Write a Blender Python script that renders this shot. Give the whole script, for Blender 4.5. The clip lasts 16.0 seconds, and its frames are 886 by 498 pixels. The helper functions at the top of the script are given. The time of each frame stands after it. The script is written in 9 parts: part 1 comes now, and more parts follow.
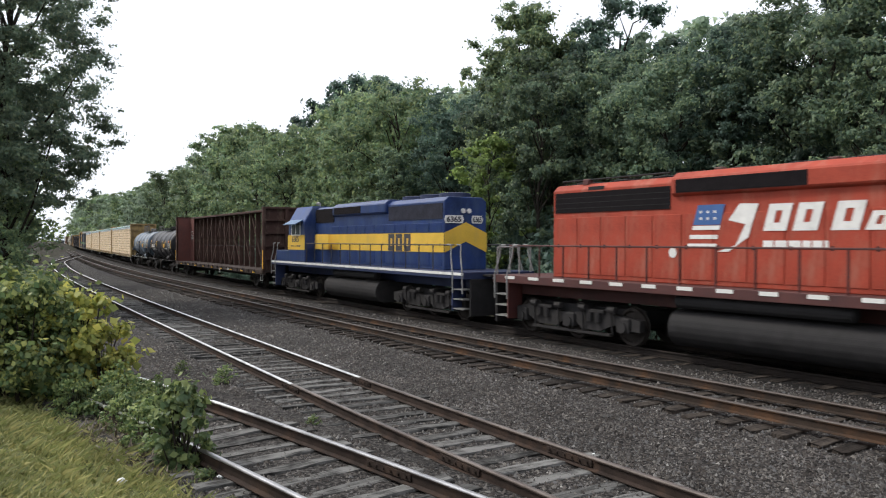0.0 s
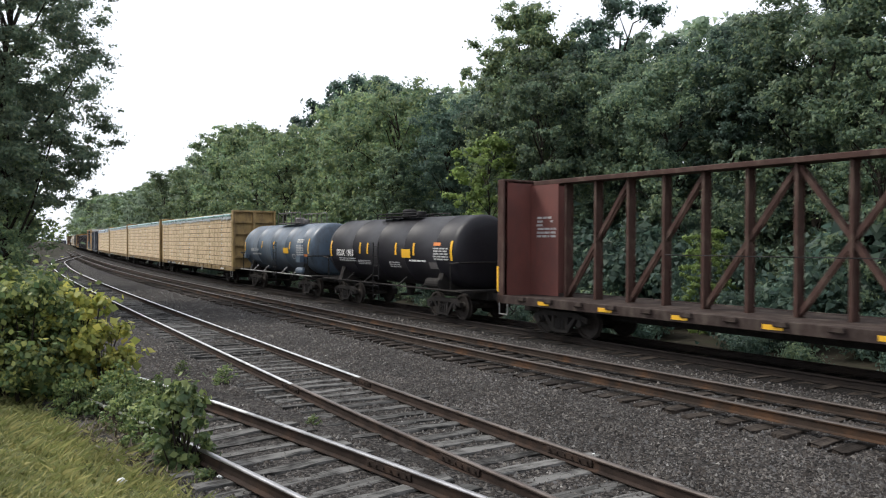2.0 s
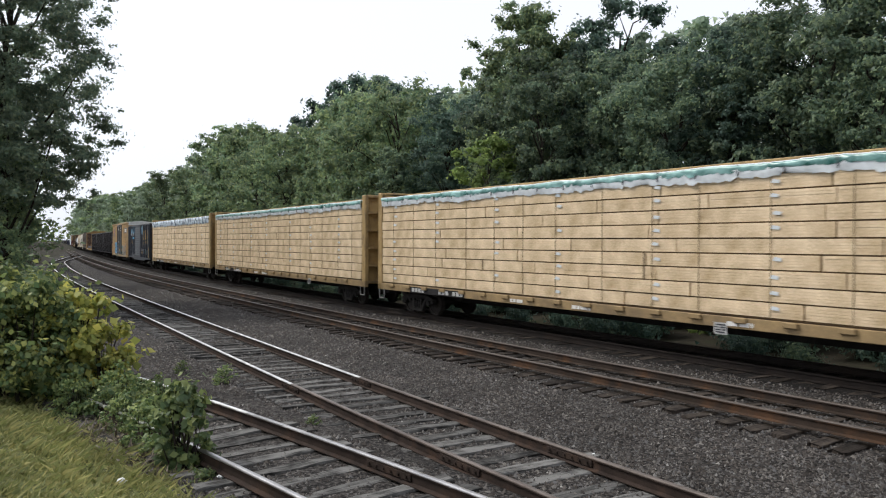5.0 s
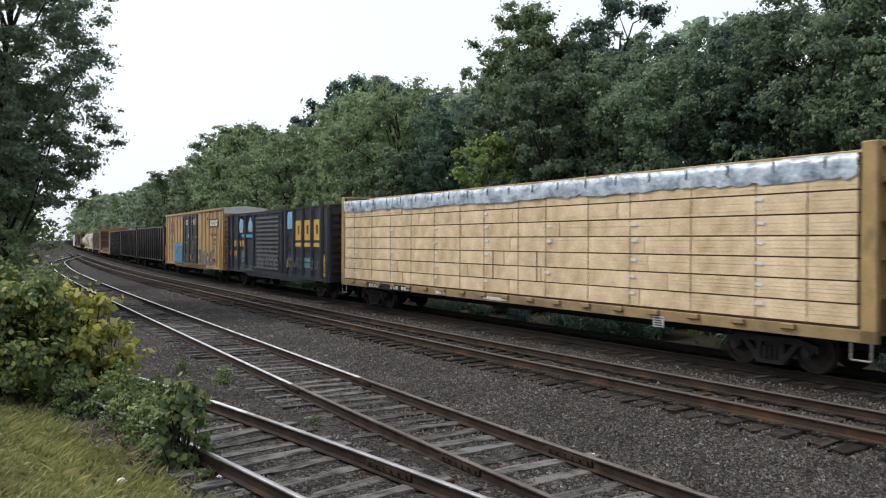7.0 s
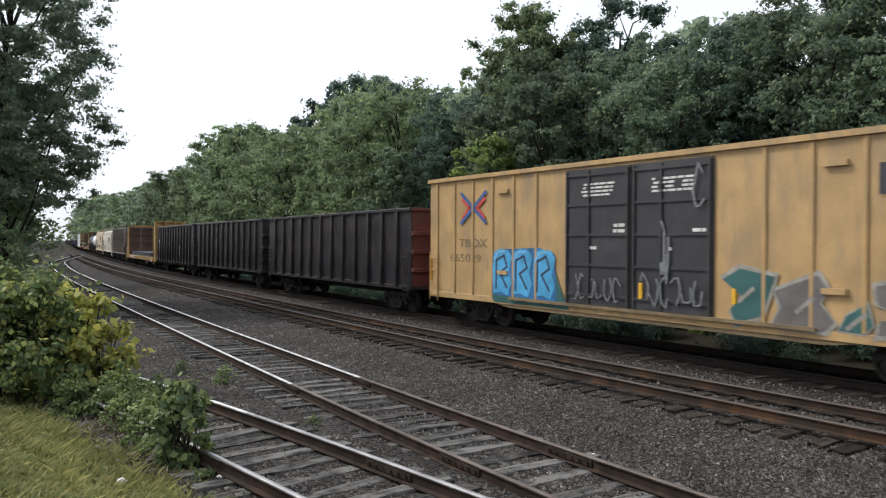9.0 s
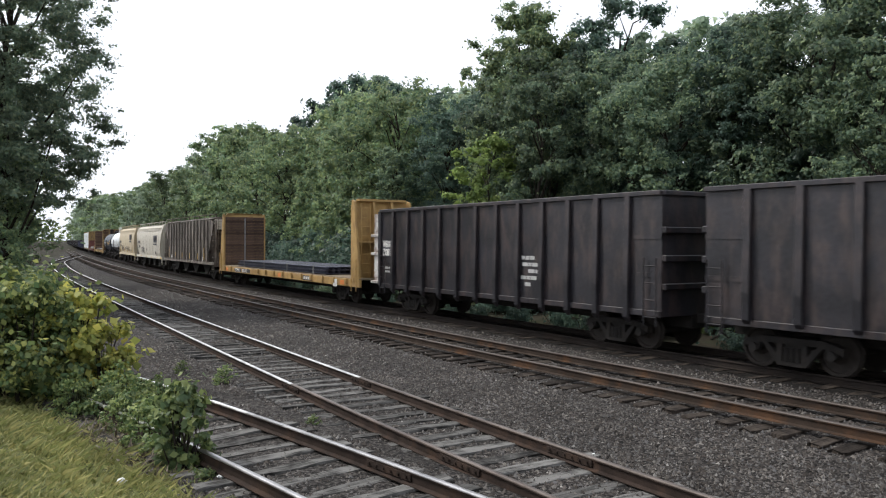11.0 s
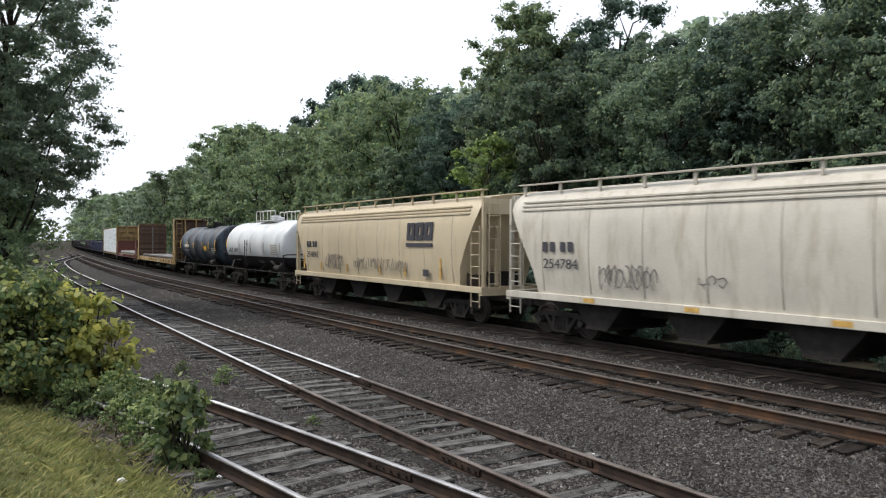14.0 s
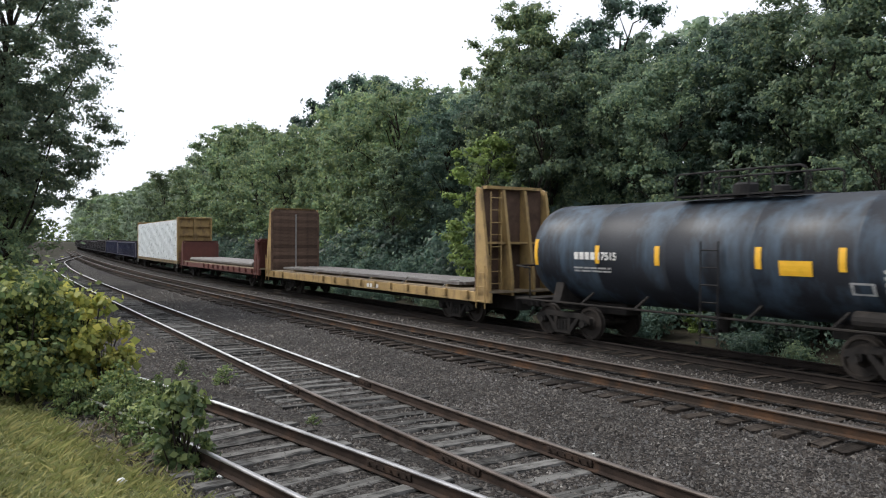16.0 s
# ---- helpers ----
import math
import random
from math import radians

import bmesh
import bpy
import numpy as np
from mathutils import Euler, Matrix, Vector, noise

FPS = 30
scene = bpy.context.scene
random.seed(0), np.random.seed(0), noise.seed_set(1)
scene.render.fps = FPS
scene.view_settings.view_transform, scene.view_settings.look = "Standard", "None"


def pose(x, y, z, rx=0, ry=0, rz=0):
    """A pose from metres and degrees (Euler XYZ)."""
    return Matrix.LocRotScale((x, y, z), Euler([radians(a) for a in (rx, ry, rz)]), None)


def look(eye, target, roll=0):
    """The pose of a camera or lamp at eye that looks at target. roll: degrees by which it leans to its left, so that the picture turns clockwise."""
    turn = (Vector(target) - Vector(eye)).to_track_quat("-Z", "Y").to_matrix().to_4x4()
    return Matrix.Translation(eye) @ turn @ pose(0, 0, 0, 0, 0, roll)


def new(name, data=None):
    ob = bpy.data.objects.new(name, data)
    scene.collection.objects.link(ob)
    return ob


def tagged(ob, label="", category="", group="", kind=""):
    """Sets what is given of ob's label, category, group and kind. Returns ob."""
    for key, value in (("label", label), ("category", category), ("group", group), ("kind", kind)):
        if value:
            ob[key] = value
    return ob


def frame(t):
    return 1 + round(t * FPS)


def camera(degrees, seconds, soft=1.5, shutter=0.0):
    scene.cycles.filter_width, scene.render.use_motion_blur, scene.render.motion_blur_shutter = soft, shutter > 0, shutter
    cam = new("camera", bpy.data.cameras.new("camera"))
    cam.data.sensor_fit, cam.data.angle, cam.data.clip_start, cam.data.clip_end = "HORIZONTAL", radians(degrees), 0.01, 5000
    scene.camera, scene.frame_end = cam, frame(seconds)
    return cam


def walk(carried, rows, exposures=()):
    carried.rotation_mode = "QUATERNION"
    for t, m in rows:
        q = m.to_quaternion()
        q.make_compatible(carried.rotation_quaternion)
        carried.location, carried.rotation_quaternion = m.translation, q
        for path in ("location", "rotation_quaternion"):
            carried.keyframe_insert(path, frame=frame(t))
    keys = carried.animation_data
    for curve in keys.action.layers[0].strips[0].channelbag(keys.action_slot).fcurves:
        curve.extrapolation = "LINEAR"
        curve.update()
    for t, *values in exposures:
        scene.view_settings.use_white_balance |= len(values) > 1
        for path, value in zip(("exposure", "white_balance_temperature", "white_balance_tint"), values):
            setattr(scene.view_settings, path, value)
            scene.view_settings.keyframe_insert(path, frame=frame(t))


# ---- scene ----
# ---- camera: stands still on the bank beside the line ----
EYE = (0.0, 0.0, 2.763)
cam = camera(59.85, 16.0, soft=1.1, shutter=0.1)
VIEW = look(EYE, (0.0, 10.0, 2.763 - 10 * math.tan(radians(0.523))), 0.236)
walk(cam, [(0.0, VIEW), (16.0, VIEW)], [(0.0, 0.24), (1.5, 0.20), (2.5, 0.27), (3.5, 0.24), (4.0, 0.16), (6.5, 0.00), (7.5, 0.04), (9.0, 0.07), (11.5, 0.28), (13.0, 0.28), (14.0, 0.14), (15.0, 0.04), (16.0, 0.16)])

# ---- world: bright hazy overcast, brightest to the left ----
SUN_AZ, SUN_EL = radians(-72), radians(48)
world = bpy.data.worlds.new("sky")
scene.world = world
world.use_nodes = True
wn = world.node_tree
wn.nodes.clear()
w_out = wn.nodes.new("ShaderNodeOutputWorld")
w_bg = wn.nodes.new("ShaderNodeBackground")
w_sky = wn.nodes.new("ShaderNodeTexSky")
w_sky.sky_type, w_sky.sun_disc = "NISHITA", False
w_sky.sun_elevation, w_sky.sun_rotation = SUN_EL, SUN_AZ
w_sky.air_density, w_sky.dust_density, w_sky.ozone_density = 1.0, 4.0, 1.0
w_hsv = wn.nodes.new("ShaderNodeHueSaturation")
w_hsv.inputs["Saturation"].default_value = 0.2
w_bg.inputs["Strength"].default_value = 0.15
wn.links.new(w_sky.outputs[0], w_hsv.inputs["Color"])
w_mix = wn.nodes.new("ShaderNodeMix")
w_mix.data_type = "RGBA"
w_mix.inputs["Factor"].default_value = 0.72
w_mix.inputs["B"].default_value = (7.35, 7.75, 8.6, 1)  # even cloud cover
wn.links.new(w_hsv.outputs[0], w_mix.inputs["A"])
wn.links.new(w_mix.outputs["Result"], w_bg.inputs["Color"])
wn.links.new(w_bg.outputs[0], w_out.inputs["Surface"])

sun = new("sun", bpy.data.lights.new("sun", "SUN"))
sun.data.energy, sun.data.angle, sun.data.color = 2.5, radians(12), (1.0, 0.95, 0.88)
sun.matrix_basis = look((math.sin(SUN_AZ) * 50, math.cos(SUN_AZ) * 50, math.tan(SUN_EL) * 50), (0, 0, 0))


# ---- track lines ----
class Line:
    """A line on the plan: start, heading from +y (radians, right positive), curvature at knots along it."""

    def __init__(self, x, y, heading, knots, curv, end, shift=0.0, back=60.0):
        s = np.arange(-back, end + 0.5, 0.5)
        k = np.interp(s, knots, curv, left=0.0, right=curv[-1])
        k[s < 0] = 0.0
        i0 = int(round(back / 0.5))
        step = np.concatenate([[0], (k[1:] + k[:-1]) * 0.25])
        a = np.cumsum(step)
        a = a - a[i0] + heading
        ax, ay = np.sin(a), np.cos(a)
        px = np.concatenate([[0], np.cumsum((ax[1:] + ax[:-1]) * 0.25)])
        py = np.concatenate([[0], np.cumsum((ay[1:] + ay[:-1]) * 0.25)])
        px, py = px - px[i0] + x, py - py[i0] + y
        self.s, self.a = s, a
        if shift:
            px, py = px + shift * np.cos(a), py - shift * np.sin(a)
            d = np.hypot(np.diff(px), np.diff(py))
            t = np.concatenate([[0], np.cumsum(d)])
            self.s = t - t[i0]
        self.x, self.y = px, py

    def at(self, s, side=0.0):
        """Place at s, side metres to the right of the line (looking along it), and the heading there."""
        x, y, a = np.interp(s, self.s, self.x), np.interp(s, self.s, self.y), np.interp(s, self.s, self.a)
        return x + side * np.cos(a), y - side * np.sin(a), a

    def near(self, x, y):
        """For points: how far along the line they lie and how far to its right."""
        x, y = np.atleast_1d(np.asarray(x, float)), np.atleast_1d(np.asarray(y, float))
        ss, dd = np.empty(len(x)), np.empty(len(x))
        for c in range(0, len(x), 2000):
            ex, ey = x[c:c + 2000, None] - self.x[None, ::2], y[c:c + 2000, None] - self.y[None, ::2]
            i = (ex * ex + ey * ey).argmin(1)
            r = np.arange(len(i))
            a = self.a[::2][i]
            ss[c:c + 2000] = self.s[::2][i]
            dd[c:c + 2000] = ex[r, i] * np.cos(a) - ey[r, i] * np.sin(a)
        return ss, dd


K3 = ([0, 15, 30, 60, 100, 150, 260], [0.00373, 0.00218, 0.00039, 0.00127, 0.00041, 0.0001, 0.0])
MAIN_NEAR = Line(8.413, 9.385, -0.614, *K3, 900.0, back=400)
MAIN_FAR = Line(8.413, 9.385, -0.614, *K3, 900.0, shift=4.28, back=400)
SIDING = Line(4.724, 4.752, -0.6054, [0, 20, 40, 60, 80, 100, 117, 121, 122], [0.00658, -0.00014, 0.00066, 0.00057, 0.00181, 0.00011, 0.0085, 0.0, 0.0], 165.0)
SPUR = Line(1.2755, 6.1173, -0.6941, [0, 25], [-0.00567, -0.01099], 34.0, back=14)
Z_MAIN, Z_NEAR, Z_SIDING, Z_SPUR = 0.0, 0.04, -0.079, 0.03
GAUGE = 1.505

EDGE = ([-400, 1, 6, 12.6, 18, 26, 45, 120, 900], [3.2, 3.2, 4.1, 5.3, 6.4, 6.8, 5.2, 5.0, 5.5])


def ground_z(x, y):
    """Height of the land: track bed, the grassy bank on the near side, the wood's floor on the far side."""
    x, y = np.atleast_1d(np.asarray(x, float)), np.atleast_1d(np.asarray(y, float))
    s2, d2 = SIDING.near(x, y)
    s4, d4 = MAIN_FAR.near(x, y)
    far = s2 > 110
    edge = np.interp(s2, *EDGE)
    t = np.where(far, -d4 - 4.28 - 5.5, -d2 - edge)
    left = np.interp(t, [-0.6, 0.0, 0.4, 3.3, 8, 20], [-0.27, -0.2, -0.1, 1.13, 1.6, 2.0])
    right = np.interp(d4, [2.2, 3.6, 7.0, 12.0, 30.0], [-0.27, -0.75, -0.35, 0.35, 1.2])
    return np.where(t > -0.6, left, np.where(d4 > 2.2, right, -0.27))


# ---- mesh helpers ----
def mesh_from(name, verts, faces, material=None, smooth=False):
    me = bpy.data.meshes.new(name)
    me.from_pydata([tuple(v) for v in verts], [], [tuple(f) for f in faces])
    if material:
        me.materials.append(material)
    if smooth:
        me.polygons.foreach_set("use_smooth", [True] * len(me.polygons))
    me.update()
    return me


def quads_mesh(name, v, material, n=4):
    """A mesh of loose n-sided faces: v is an array (faces * n, 3)."""
    me = bpy.data.meshes.new(name)
    count = len(v) // n
    me.vertices.add(len(v))
    me.vertices.foreach_set("co", np.asarray(v, np.float32).ravel())
    me.loops.add(len(v))
    me.loops.foreach_set("vertex_index", np.arange(len(v), dtype=np.int32))
    me.polygons.add(count)
    me.polygons.foreach_set("loop_start", np.arange(0, len(v), n, dtype=np.int32))
    me.polygons.foreach_set("loop_total", np.full(count, n, dtype=np.int32))
    me.materials.append(material)
    me.update(calc_edges=True)
    return me


def tri_mesh(name, v, f, material):
    """A mesh of triangles from numpy arrays."""
    me = bpy.data.meshes.new(name)
    me.vertices.add(len(v))
    me.vertices.foreach_set("co", np.asarray(v, np.float32).ravel())
    me.loops.add(len(f) * 3)
    me.loops.foreach_set("vertex_index", np.asarray(f, np.int32).ravel())
    me.polygons.add(len(f))
    me.polygons.foreach_set("loop_start", np.arange(0, len(f) * 3, 3, dtype=np.int32))
    me.polygons.foreach_set("loop_total", np.full(len(f), 3, dtype=np.int32))
    me.materials.append(material)
    me.update(calc_edges=True)
    return me


def box(bm, x0, x1, y0, y1, z0, z1, bevel=0.0):
    """Add a box, its edges bevelled if asked."""
    vs = [bm.verts.new(p) for p in ((x0, y0, z0), (x1, y0, z0), (x1, y1, z0), (x0, y1, z0), (x0, y0, z1), (x1, y0, z1), (x1, y1, z1), (x0, y1, z1))]
    fs = [bm.faces.new([vs[i] for i in f]) for f in ((3, 2, 1, 0), (4, 5, 6, 7), (0, 1, 5, 4), (1, 2, 6, 5), (2, 3, 7, 6), (3, 0, 4, 7))]
    if bevel:
        es = list({e for f in fs for e in f.edges})
        bmesh.ops.bevel(bm, geom=es, offset=bevel, segments=1, affect="EDGES")


def prism(bm, poly, a0, a1, axis="y", bevel=0.0):
    """Add a prism: poly is a list of 2D points, run from a0 to a1 along axis (y: points are x, z; x: points are y, z)."""
    def p3(p, a):
        return (p[0], a, p[1]) if axis == "y" else ((a, p[0], p[1]) if axis == "x" else (p[0], p[1], a))
    n = len(poly)
    va = [bm.verts.new(p3(p, a0)) for p in poly]
    vb = [bm.verts.new(p3(p, a1)) for p in poly]
    fs = [bm.faces.new(va), bm.faces.new(vb[::-1])]
    for i in range(n):
        fs.append(bm.faces.new((va[i], vb[i], vb[(i + 1) % n], va[(i + 1) % n])))
    bmesh.ops.recalc_face_normals(bm, faces=fs)
    if bevel:
        es = list({e for f in fs for e in f.edges})
        bmesh.ops.bevel(bm, geom=es, offset=bevel, segments=1, affect="EDGES")


def rod(bm, p, q, r, n=6):
    """Add a round bar from p to q."""
    p, q = Vector(p), Vector(q)
    d = q - p
    m = Matrix.Translation((p + q) / 2) @ d.to_track_quat("Z", "Y").to_matrix().to_4x4()
    bmesh.ops.create_cone(bm, cap_ends=True, segments=n, radius1=r, radius2=r, depth=d.length, matrix=m)


def pipe(bm, pts, r, n=6):
    for a, b in zip(pts[:-1], pts[1:]):
        rod(bm, a, b, r, n)


def barrel(bm, profile, axis="x", n=24, centre=(0, 0, 0)):
    """Add a turned body: profile is a list of (along, radius)."""
    rings = []
    for u, r in profile:
        ring = []
        for k in range(n):
            a = 2 * math.pi * k / n
            c, s_ = r * math.cos(a), r * math.sin(a)
            p = (u, c, s_) if axis == "x" else ((c, u, s_) if axis == "y" else (c, s_, u))
            ring.append(bm.verts.new((p[0] + centre[0], p[1] + centre[1], p[2] + centre[2])))
        rings.append(ring)
    fs = []
    for r0, r1 in zip(rings[:-1], rings[1:]):
        for k in range(n):
            fs.append(bm.faces.new((r0[k], r0[(k + 1) % n], r1[(k + 1) % n], r1[k])))
    fs.append(bm.faces.new(rings[0]))
    fs.append(bm.faces.new(rings[-1]))
    bmesh.ops.recalc_face_normals(bm, faces=fs)
    return fs


def done(bm, name, material, smooth=0):
    """Turn a bmesh into mesh data; smooth: degrees below which edges are shaded round."""
    me = bpy.data.meshes.new(name)
    bm.normal_update()
    if smooth:
        lim = radians(smooth)
        for f in bm.faces:
            f.smooth = True
        for e in bm.edges:
            e.smooth = len(e.link_faces) == 2 and e.calc_face_angle(0) < lim
    bm.to_mesh(me)
    bm.free()
    me.materials.append(material)
    return me


def part(name, bm, material, parent, label="", smooth=0, at=None):
    """Link a bmesh (or mesh data) as one mesh object under a thing or a part."""
    me = bm if isinstance(bm, bpy.types.Mesh) else done(bm, name, material, smooth)
    ob = new(name, me)
    ob.parent = parent
    if at is not None:
        ob.matrix_basis = at
    return tagged(ob, label)
# ---- materials ----
def mat(name, base, rough=0.6, metal=0.0, vary=0.25, scale=3.0, fine=40.0, bump=0.15, dirt=None, dirt_amount=0.0, streak=0.0, tint=None, island=0.0, per_object=0.0, spec=0.5, dirt_scale=0.7):
    """A weathered surface: base colour varied at two scales, stains or vertical streaks of a dirt colour, fine relief."""
    m = bpy.data.materials.new(name)
    m.use_nodes = True
    nt = m.node_tree
    N, L = nt.nodes, nt.links
    b = N["Principled BSDF"]
    b.inputs["Metallic"].default_value = metal
    b.inputs["Specular IOR Level"].default_value = spec
    tc = N.new("ShaderNodeTexCoord")
    n1 = N.new("ShaderNodeTexNoise")
    n1.inputs["Scale"].default_value, n1.inputs["Detail"].default_value = scale, 5
    n2 = N.new("ShaderNodeTexNoise")
    n2.inputs["Scale"].default_value, n2.inputs["Detail"].default_value = fine, 3
    L.new(tc.outputs["Object"], n1.inputs["Vector"])
    L.new(tc.outputs["Object"], n2.inputs["Vector"])
    add = N.new("ShaderNodeMath")
    add.operation = "MULTIPLY_ADD"
    L.new(n2.outputs["Fac"], add.inputs[0])
    add.inputs[1].default_value = 0.5
    L.new(n1.outputs["Fac"], add.inputs[2])
    ramp = N.new("ShaderNodeValToRGB")
    c = Vector(base)
    lo = c * (1 - vary)
    hi = c * (1 + vary * 0.8)
    if tint:
        hi = Vector(tint)
    ramp.color_ramp.elements[0].position, ramp.color_ramp.elements[0].color = 0.5, (*lo, 1)
    ramp.color_ramp.elements[1].position, ramp.color_ramp.elements[1].color = 1.0, (*hi, 1)
    L.new(add.outputs[0], ramp.inputs["Fac"])
    col = ramp.outputs["Color"]
    if island or per_object:
        src = N.new("ShaderNodeNewGeometry") if island else N.new("ShaderNodeObjectInfo")
        out = src.outputs["Random Per Island"] if island else src.outputs["Random"]
        mr = N.new("ShaderNodeMapRange")
        a = island or per_object
        mr.inputs["To Min"].default_value, mr.inputs["To Max"].default_value = 1 - a, 1 + a
        L.new(out, mr.inputs["Value"])
        mul = N.new("ShaderNodeVectorMath")
        mul.operation = "SCALE"
        L.new(col, mul.inputs[0])
        L.new(mr.outputs[0], mul.inputs["Scale"])
        col = mul.outputs[0]
    if dirt is not None:
        mp = N.new("ShaderNodeMapping")
        mp.inputs["Scale"].default_value = (1, 1, 1 - 0.93 * streak)
        L.new(tc.outputs["Object"], mp.inputs["Vector"])
        n3 = N.new("ShaderNodeTexNoise")
        n3.inputs["Scale"].default_value, n3.inputs["Detail"].default_value = dirt_scale * (4 if streak else 1), 6
        n3.inputs["Roughness"].default_value = 0.65
        L.new(mp.outputs[0], n3.inputs["Vector"])
        r3 = N.new("ShaderNodeMapRange")
        r3.inputs["From Min"].default_value, r3.inputs["From Max"].default_value = 0.62 - 0.4 * dirt_amount, 0.78 - 0.3 * dirt_amount
        r3.inputs["To Max"].default_value = min(1.0, 0.35 + dirt_amount)
        L.new(n3.outputs["Fac"], r3.inputs["Value"])
        mx = N.new("ShaderNodeMix")
        mx.data_type = "RGBA"
        L.new(r3.outputs[0], mx.inputs["Factor"])
        L.new(col, mx.inputs["A"])
        mx.inputs["B"].default_value = (*dirt, 1)
        col = mx.outputs["Result"]
    L.new(col, b.inputs["Base Color"])
    rr = N.new("ShaderNodeMapRange")
    rr.inputs["To Min"].default_value, rr.inputs["To Max"].default_value = max(0.02, rough - 0.12), min(1, rough + 0.12)
    L.new(n1.outputs["Fac"], rr.inputs["Value"])
    L.new(rr.outputs[0], b.inputs["Roughness"])
    if bump:
        bp = N.new("ShaderNodeBump")
        bp.inputs["Strength"].default_value, bp.inputs["Distance"].default_value = bump, 0.02
        L.new(n2.outputs["Fac"], bp.inputs["Height"])
        L.new(bp.outputs[0], b.inputs["Normal"])
    return m


def leaf_mat(name, base, tint, through_=0.35, rough=0.5, patch_scale=0.6):
    """Leaves: varied leaf by leaf and tree by tree, and light shines through them."""
    m = bpy.data.materials.new(name)
    m.use_nodes = True
    nt = m.node_tree
    N, L = nt.nodes, nt.links
    b = N["Principled BSDF"]
    b.inputs["Roughness"].default_value = rough
    b.inputs["Specular IOR Level"].default_value = 0.35
    g = N.new("ShaderNodeNewGeometry")
    o = N.new("ShaderNodeObjectInfo")
    mx = N.new("ShaderNodeMix")
    mx.data_type = "RGBA"
    pw = N.new("ShaderNodeMath")
    pw.operation = "POWER"
    pw.inputs[1].default_value = 2.0
    L.new(g.outputs["Random Per Island"], pw.inputs[0])
    L.new(pw.outputs[0], mx.inputs["Factor"])
    mx.inputs["A"].default_value, mx.inputs["B"].default_value = (*base, 1), (*tint, 1)
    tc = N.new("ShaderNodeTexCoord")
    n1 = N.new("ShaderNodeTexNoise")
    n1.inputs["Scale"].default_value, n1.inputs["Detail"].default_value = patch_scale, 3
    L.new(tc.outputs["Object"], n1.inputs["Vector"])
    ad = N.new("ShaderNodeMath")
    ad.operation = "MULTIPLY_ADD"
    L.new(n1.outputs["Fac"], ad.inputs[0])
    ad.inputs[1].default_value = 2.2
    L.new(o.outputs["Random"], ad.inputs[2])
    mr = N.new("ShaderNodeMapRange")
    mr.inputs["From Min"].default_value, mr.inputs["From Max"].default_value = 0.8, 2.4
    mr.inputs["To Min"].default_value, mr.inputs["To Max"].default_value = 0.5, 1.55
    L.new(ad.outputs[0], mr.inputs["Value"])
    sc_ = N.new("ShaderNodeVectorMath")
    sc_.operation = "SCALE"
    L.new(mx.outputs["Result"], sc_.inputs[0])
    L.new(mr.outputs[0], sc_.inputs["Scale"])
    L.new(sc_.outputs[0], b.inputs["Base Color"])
    tr = N.new("ShaderNodeBsdfTranslucent")
    L.new(sc_.outputs[0], tr.inputs["Color"])
    ms = N.new("ShaderNodeMixShader")
    ms.inputs[0].default_value = through_
    L.new(b.outputs[0], ms.inputs[1])
    L.new(tr.outputs[0], ms.inputs[2])
    L.new(ms.outputs[0], N["Material Output"].inputs["Surface"])
    return m


